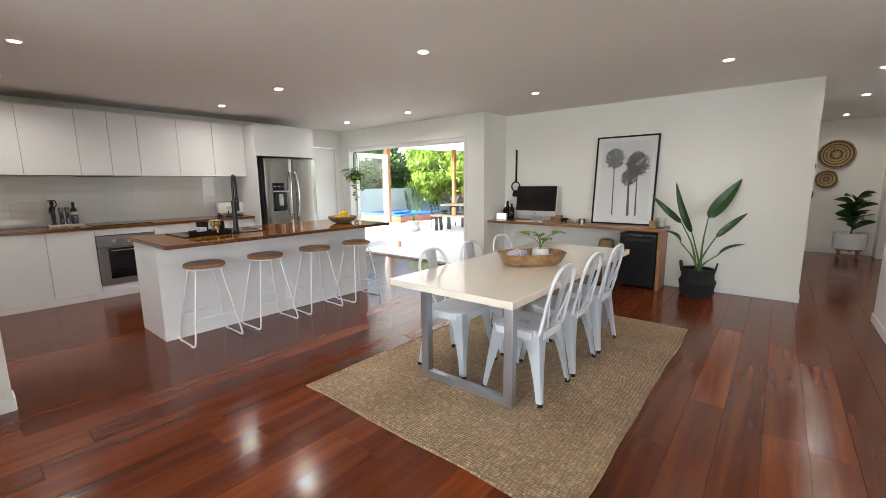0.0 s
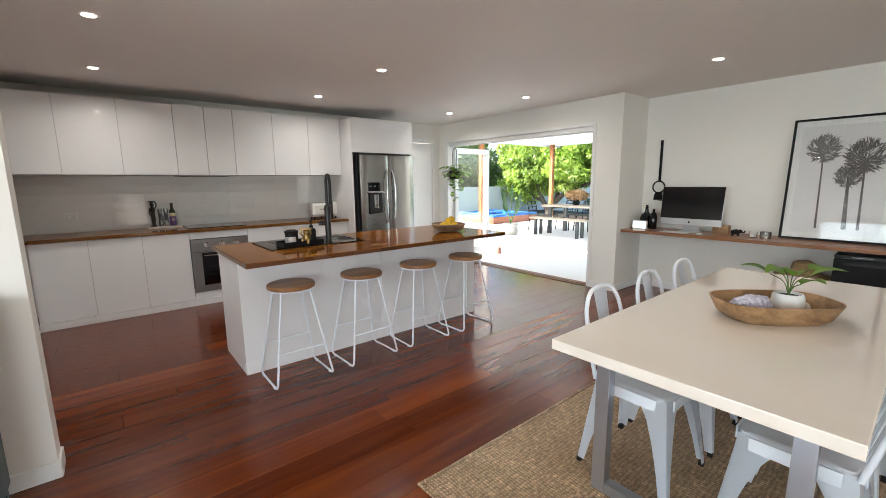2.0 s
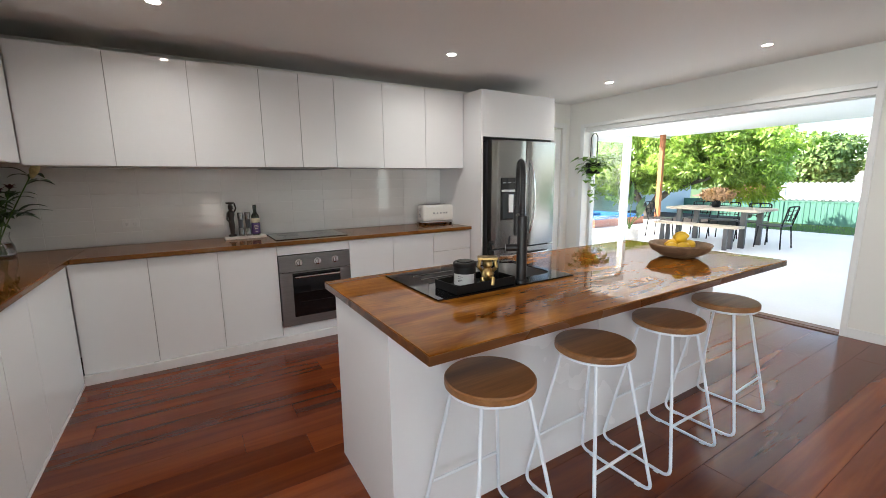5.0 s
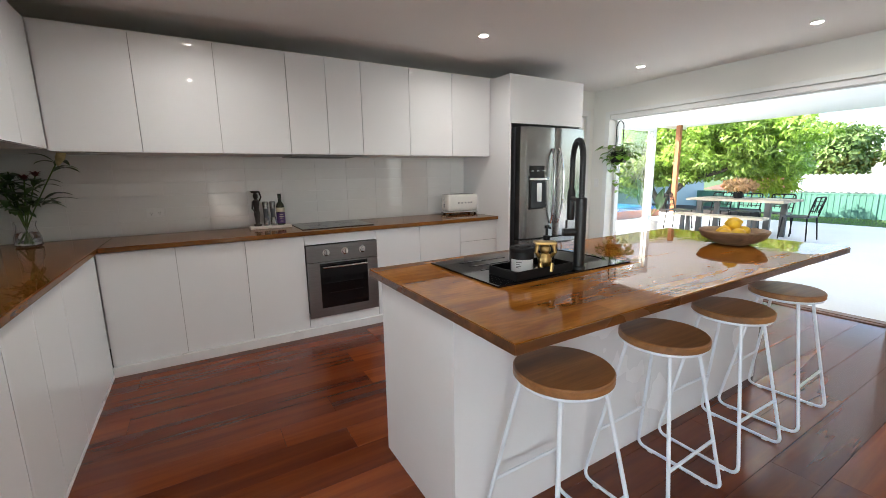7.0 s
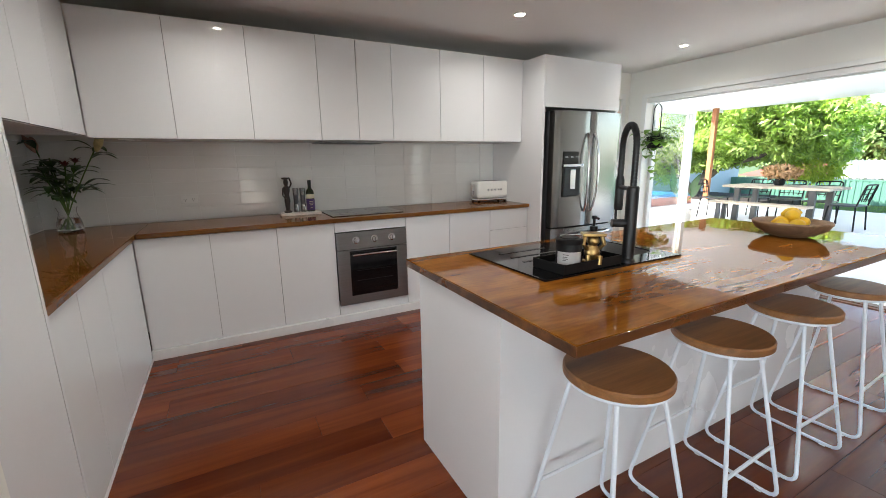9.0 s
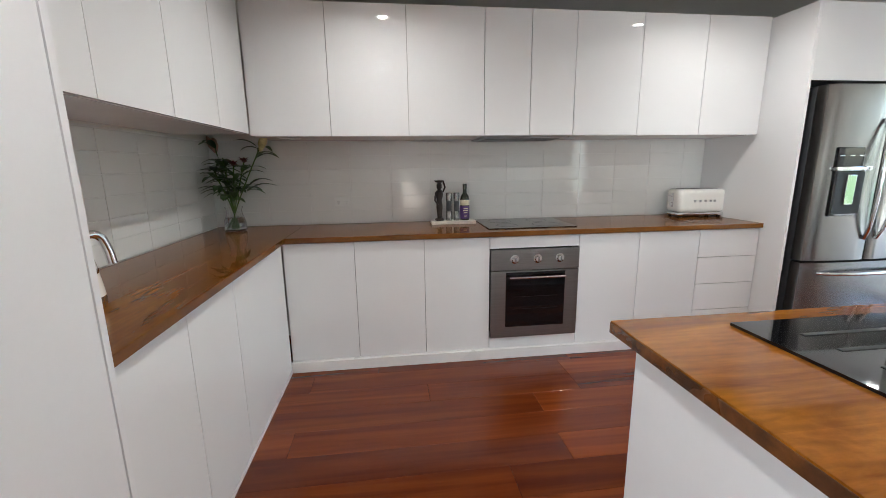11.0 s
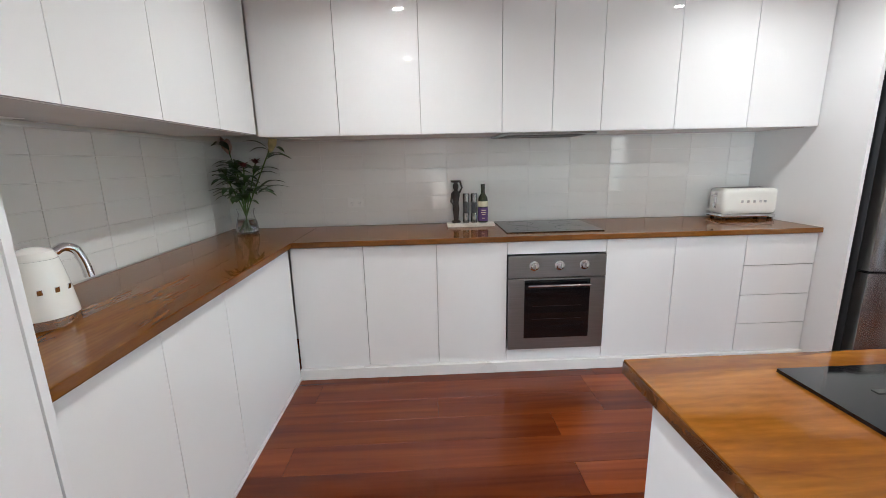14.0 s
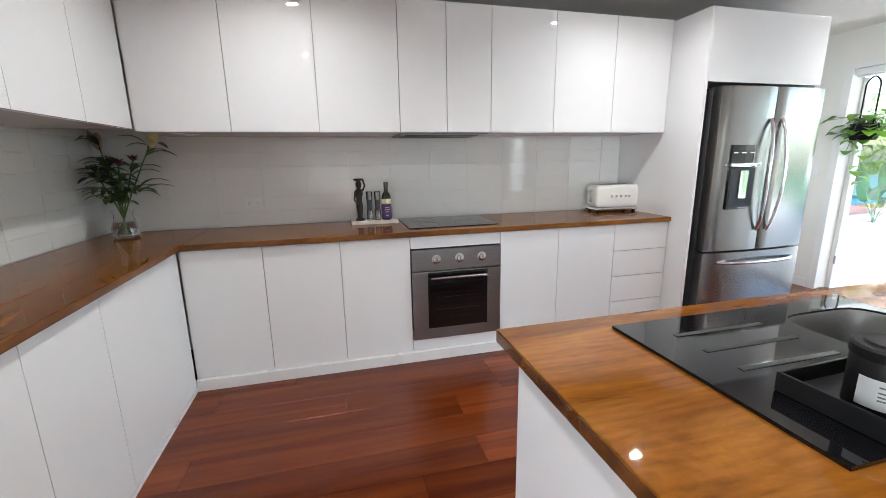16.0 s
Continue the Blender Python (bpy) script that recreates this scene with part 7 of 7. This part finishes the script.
pc = patio_chair(pose(-8.06, 10.72, -0.022, 0, 0, 176))
for x_, y_, r_ in ((-8.62, 11.18, 268), (-9.2, 11.2, 272), (-9.78, 11.18, 270), (-10.28, 10.55, 4)):
    copy_thing(pc, pose(x_, y_, -0.022, 0, 0, r_))
dv = thing("dried_arrangement", pose(-9.08, 10.55, 0.739), "dark vase of dried pampas grass on the patio table", "dried flowers")
part("vase", lathe([(0.0, 0.0), (0.07, 0.0), (0.09, 0.05), (0.08, 0.12), (0.06, 0.15), (0.0, 0.15)], 24), BLACKM, dv)
me = leaf_cloud(900, [(0, 0, 0.28, 0.30, 0.24, 0.13), (0.1, 0.05, 0.24, 0.22, 0.2, 0.12), (-0.12, 0, 0.26, 0.2, 0.2, 0.12)], 0.12, 90, thin=0.25)
foliage("plume", me, DRIED, dv, "soft orange-brown plumes")

# patio plants and planter by the folded doors
lp = thing("patio_plant", pose(-10.15, 9.15, -0.022), "strap-leaved patio plant in a pale pot", "pot plant")
part("pot", lathe([(0.0, 0.0), (0.15, 0.0), (0.19, 0.05), (0.20, 0.30), (0.18, 0.30), (0.17, 0.27), (0.0, 0.26)], 30), STONEP, lp)
for k, (dx, dy, h, w_) in enumerate(((-0.25, -0.1, 0.95, 0.10), (-0.05, 0.12, 1.05, 0.10), (0.3, 0.05, 0.75, 0.13), (0.42, -0.1, 0.55, 0.12), (-0.35, 0.1, 0.6, 0.12))):
    part("stalk", tube(arc([(0, 0, 0.27), (dx * 0.2, dy * 0.2, 0.27 + h * 0.3), (dx * 0.5, dy * 0.5, 0.27 + h * 0.5)], 0.1, 3), 0.01, 6), STEMG, lp)
    b = bmesh.new()
    blade(b, (dx * 0.5, dy * 0.5, 0.27 + h * 0.5), (dx, dy, 0.27 + h), w_, 0.1, 0.3, up=(0.4, -0.7, 0.4), seg=8)
    part("leaf", b, LEAFB, lp)
tp_ = thing("patio_lantern", pose(-8.32, 6.72, -0.022), "small pink terracotta bottle standing by the folded doors", "bottle")
part("body", lathe([(0.0, 0.0), (0.05, 0.0), (0.055, 0.01), (0.055, 0.11), (0.04, 0.135), (0.014, 0.145), (0.014, 0.17), (0.0, 0.17)], 24), TERRA, tp_)
part("neck_loop", tube([(0.025 * math.cos(a), 0, 0.19 + 0.025 * math.sin(a)) for a in [2 * math.pi * i / 16 for i in range(16)]], 0.004, 6, True), BLACKM, tp_)

# lawn blades near the patio edge
rng_ = np.random.default_rng(5)
n_ = 9000
gx, gy = rng_.uniform(-15, 2, n_), rng_.uniform(20.5, 23.3, n_)
ga, gl = rng_.uniform(0, 6.283, n_), rng_.uniform(0.05, 0.11, n_)
gv = np.stack([np.stack([gx - 0.008 * np.cos(ga), gy - 0.008 * np.sin(ga), np.full(n_, LAWN_Z)], 1), np.stack([gx + 0.008 * np.cos(ga), gy + 0.008 * np.sin(ga), np.full(n_, LAWN_Z)], 1),
               np.stack([gx + 0.03 * np.sin(ga * 3), gy + 0.03 * np.cos(ga * 2), LAWN_Z + gl], 1)], 1).reshape(-1, 3)
gm = bpy.data.meshes.new("grass")
gm.from_pydata(gv.tolist(), [], (np.arange(n_)[:, None] * 3 + np.arange(3)[None, :]).tolist())
gm.materials.append(GRASS)
tagged(new("grass", gm), "short green lawn grass", "grass", kind="stuff")

# ---- pieces: splashback tiles ----
TILE_MESH = {}


def tile_mesh(w_, h_):
    key = (round(w_, 3), round(h_, 3))
    if key not in TILE_MESH:
        b, c = bmesh.new(), 0.0012
        base = [b.verts.new((0, y, z)) for y, z in ((0, 0), (w_, 0), (w_, h_), (0, h_))]
        low_ = [b.verts.new((0.005, y, z)) for y, z in ((0, 0), (w_, 0), (w_, h_), (0, h_))]
        top = [b.verts.new((0.0060, y, z)) for y, z in ((c, c), (w_ - c, c), (w_ - c, h_ - c), (c, h_ - c))]
        for i in range(4):
            j = (i + 1) % 4
            b.faces.new((base[i], base[j], low_[j], low_[i])), b.faces.new((low_[i], low_[j], top[j], top[i]))
        b.faces.new(top)
        TILE_MESH[key] = finish("tile", b, TILE, False)
    return TILE_MESH[key]


def tiling(name, at, length, start, z0, z1, label):
    ob = thing(name, at, label, "splashback", kind="structure")
    part("grout", box(0.0, 0.0035, 0, length, z0, z1), GROUT, ob, smooth=False)
    tw, th, g_ = 0.300, 0.1005, 0.0022
    z = z0 + 0.003
    rt = random.Random(6)
    while z < z1 - 0.01:
        h = min(th, z1 - z)
        y = start
        while y < length - 0.004:
            a, c = max(y, 0.0), min(y + tw, length)
            if c - a > 0.01:
                t = new("tile", tile_mesh(c - a - g_, h - g_))
                t.parent = ob
                t.matrix_basis = pose(0.0005 + rt.uniform(0, 0.0005), a, z, 0, rt.uniform(-0.09, 0.09), rt.uniform(-0.07, 0.07))
            y += tw
        z += th
    return ob


tiling("splashback_west", pose(OVEN_X, LEFT_Y, 0), 3.87, -0.214, BENCH_Z, UP_Z0, "glossy white stacked splashback tiles with pale grout")
tiling("splashback_side", pose(-6.614, LEFT_Y, 0, 0, 0, 90), 2.218, -0.13, BENCH_Z, UP_Z0, "glossy white stacked splashback tiles with pale grout")

# ---- pieces: floor planks ----
sub_ = box(-9.0, -5.55, -0.55, 5.64, -0.30, -0.012)
box(-5.55, -5.37, SOUTH_Y - 0.1, 5.64, -0.30, -0.012, bm=sub_)
box(-5.37, HALL_X, SOUTH_Y - 0.1, DESK_Y + 0.1, -0.30, -0.012, bm=sub_)
box(HALL_X, 1.4, SOUTH_Y - 0.1, BACK_Y + 0.1, -0.30, -0.012, bm=sub_)
box(1.4, 3.45, 0.45, 4.75, -0.30, -0.012, bm=sub_)
fl = structure("floor", sub_, SUBFLOOR, "polished red-brown jarrah timber plank floor", "floor")
PLANK = {}
PW = 0.185


def plank_bm(length):
    b, c = bmesh.new(), 0.0012
    h, w_ = length / 2 - 0.0004, PW / 2 - 0.0004
    low_ = [b.verts.new((x, y, -0.0115)) for x, y in ((-w_, -h), (w_, -h), (w_, h), (-w_, h))]
    mid = [b.verts.new((x, y, -c)) for x, y in ((-w_, -h), (w_, -h), (w_, h), (-w_, h))]
    top = [b.verts.new((x, y, 0.0)) for x, y in ((c - w_, c - h), (w_ - c, c - h), (w_ - c, h - c), (c - w_, h - c))]
    for i in range(4):
        j = (i + 1) % 4
        b.faces.new((low_[i], low_[j], mid[j], mid[i])), b.faces.new((mid[i], mid[j], top[j], top[i]))
    b.faces.new(top)
    return b


rp = random.Random(21)
far_v, far_f, near_n = [], [], 0
x = OVEN_X - 0.02
while x < 3.3:
    y = SOUTH_Y - rp.uniform(0, 1.6)
    end = 5.63 if x < -5.36 else (BACK_Y if x > HALL_X - PW else DESK_Y)
    if x < -5.60:
        y = max(y, -0.54)
    if x > EAST_X + 0.1:
        y = 0.5 - rp.uniform(0, 0.4)
    if x > 1.2:
        end = 4.6
    while y < end:
        l = rp.choice((0.9, 1.3, 1.6, 1.9, 2.2))
        l = round(min(l, end - y + 0.01), 2)
        if l > 0.02:
            if y + l > 0.2 and y < 6.3 and x < -1.0 and near_n < 300:
                if l not in PLANK:
                    PLANK[l] = finish("plank", plank_bm(l), FLOORM, False)
                ob = new("plank", PLANK[l])
                ob.parent = fl
                ob.matrix_basis = pose(x + PW / 2, y + l / 2, 0.0)
                near_n += 1
            else:
                b = plank_bm(l)
                k = len(far_v)
                b.verts.ensure_lookup_table()
                b.verts.index_update()
                far_v += [(v.co.x + x + PW / 2, v.co.y + y + l / 2, v.co.z) for v in b.verts]
                far_f += [[k + v.index for v in f.verts] for f in b.faces]
                b.free()
        y += l
    x += PW
fm = bpy.data.meshes.new("planks_beyond")
fm.from_pydata(far_v, [], far_f)
fm.materials.append(FLOORS)
pb = new("planks_beyond", fm)
pb.parent = fl
tagged(pb, "", kind="stuff")
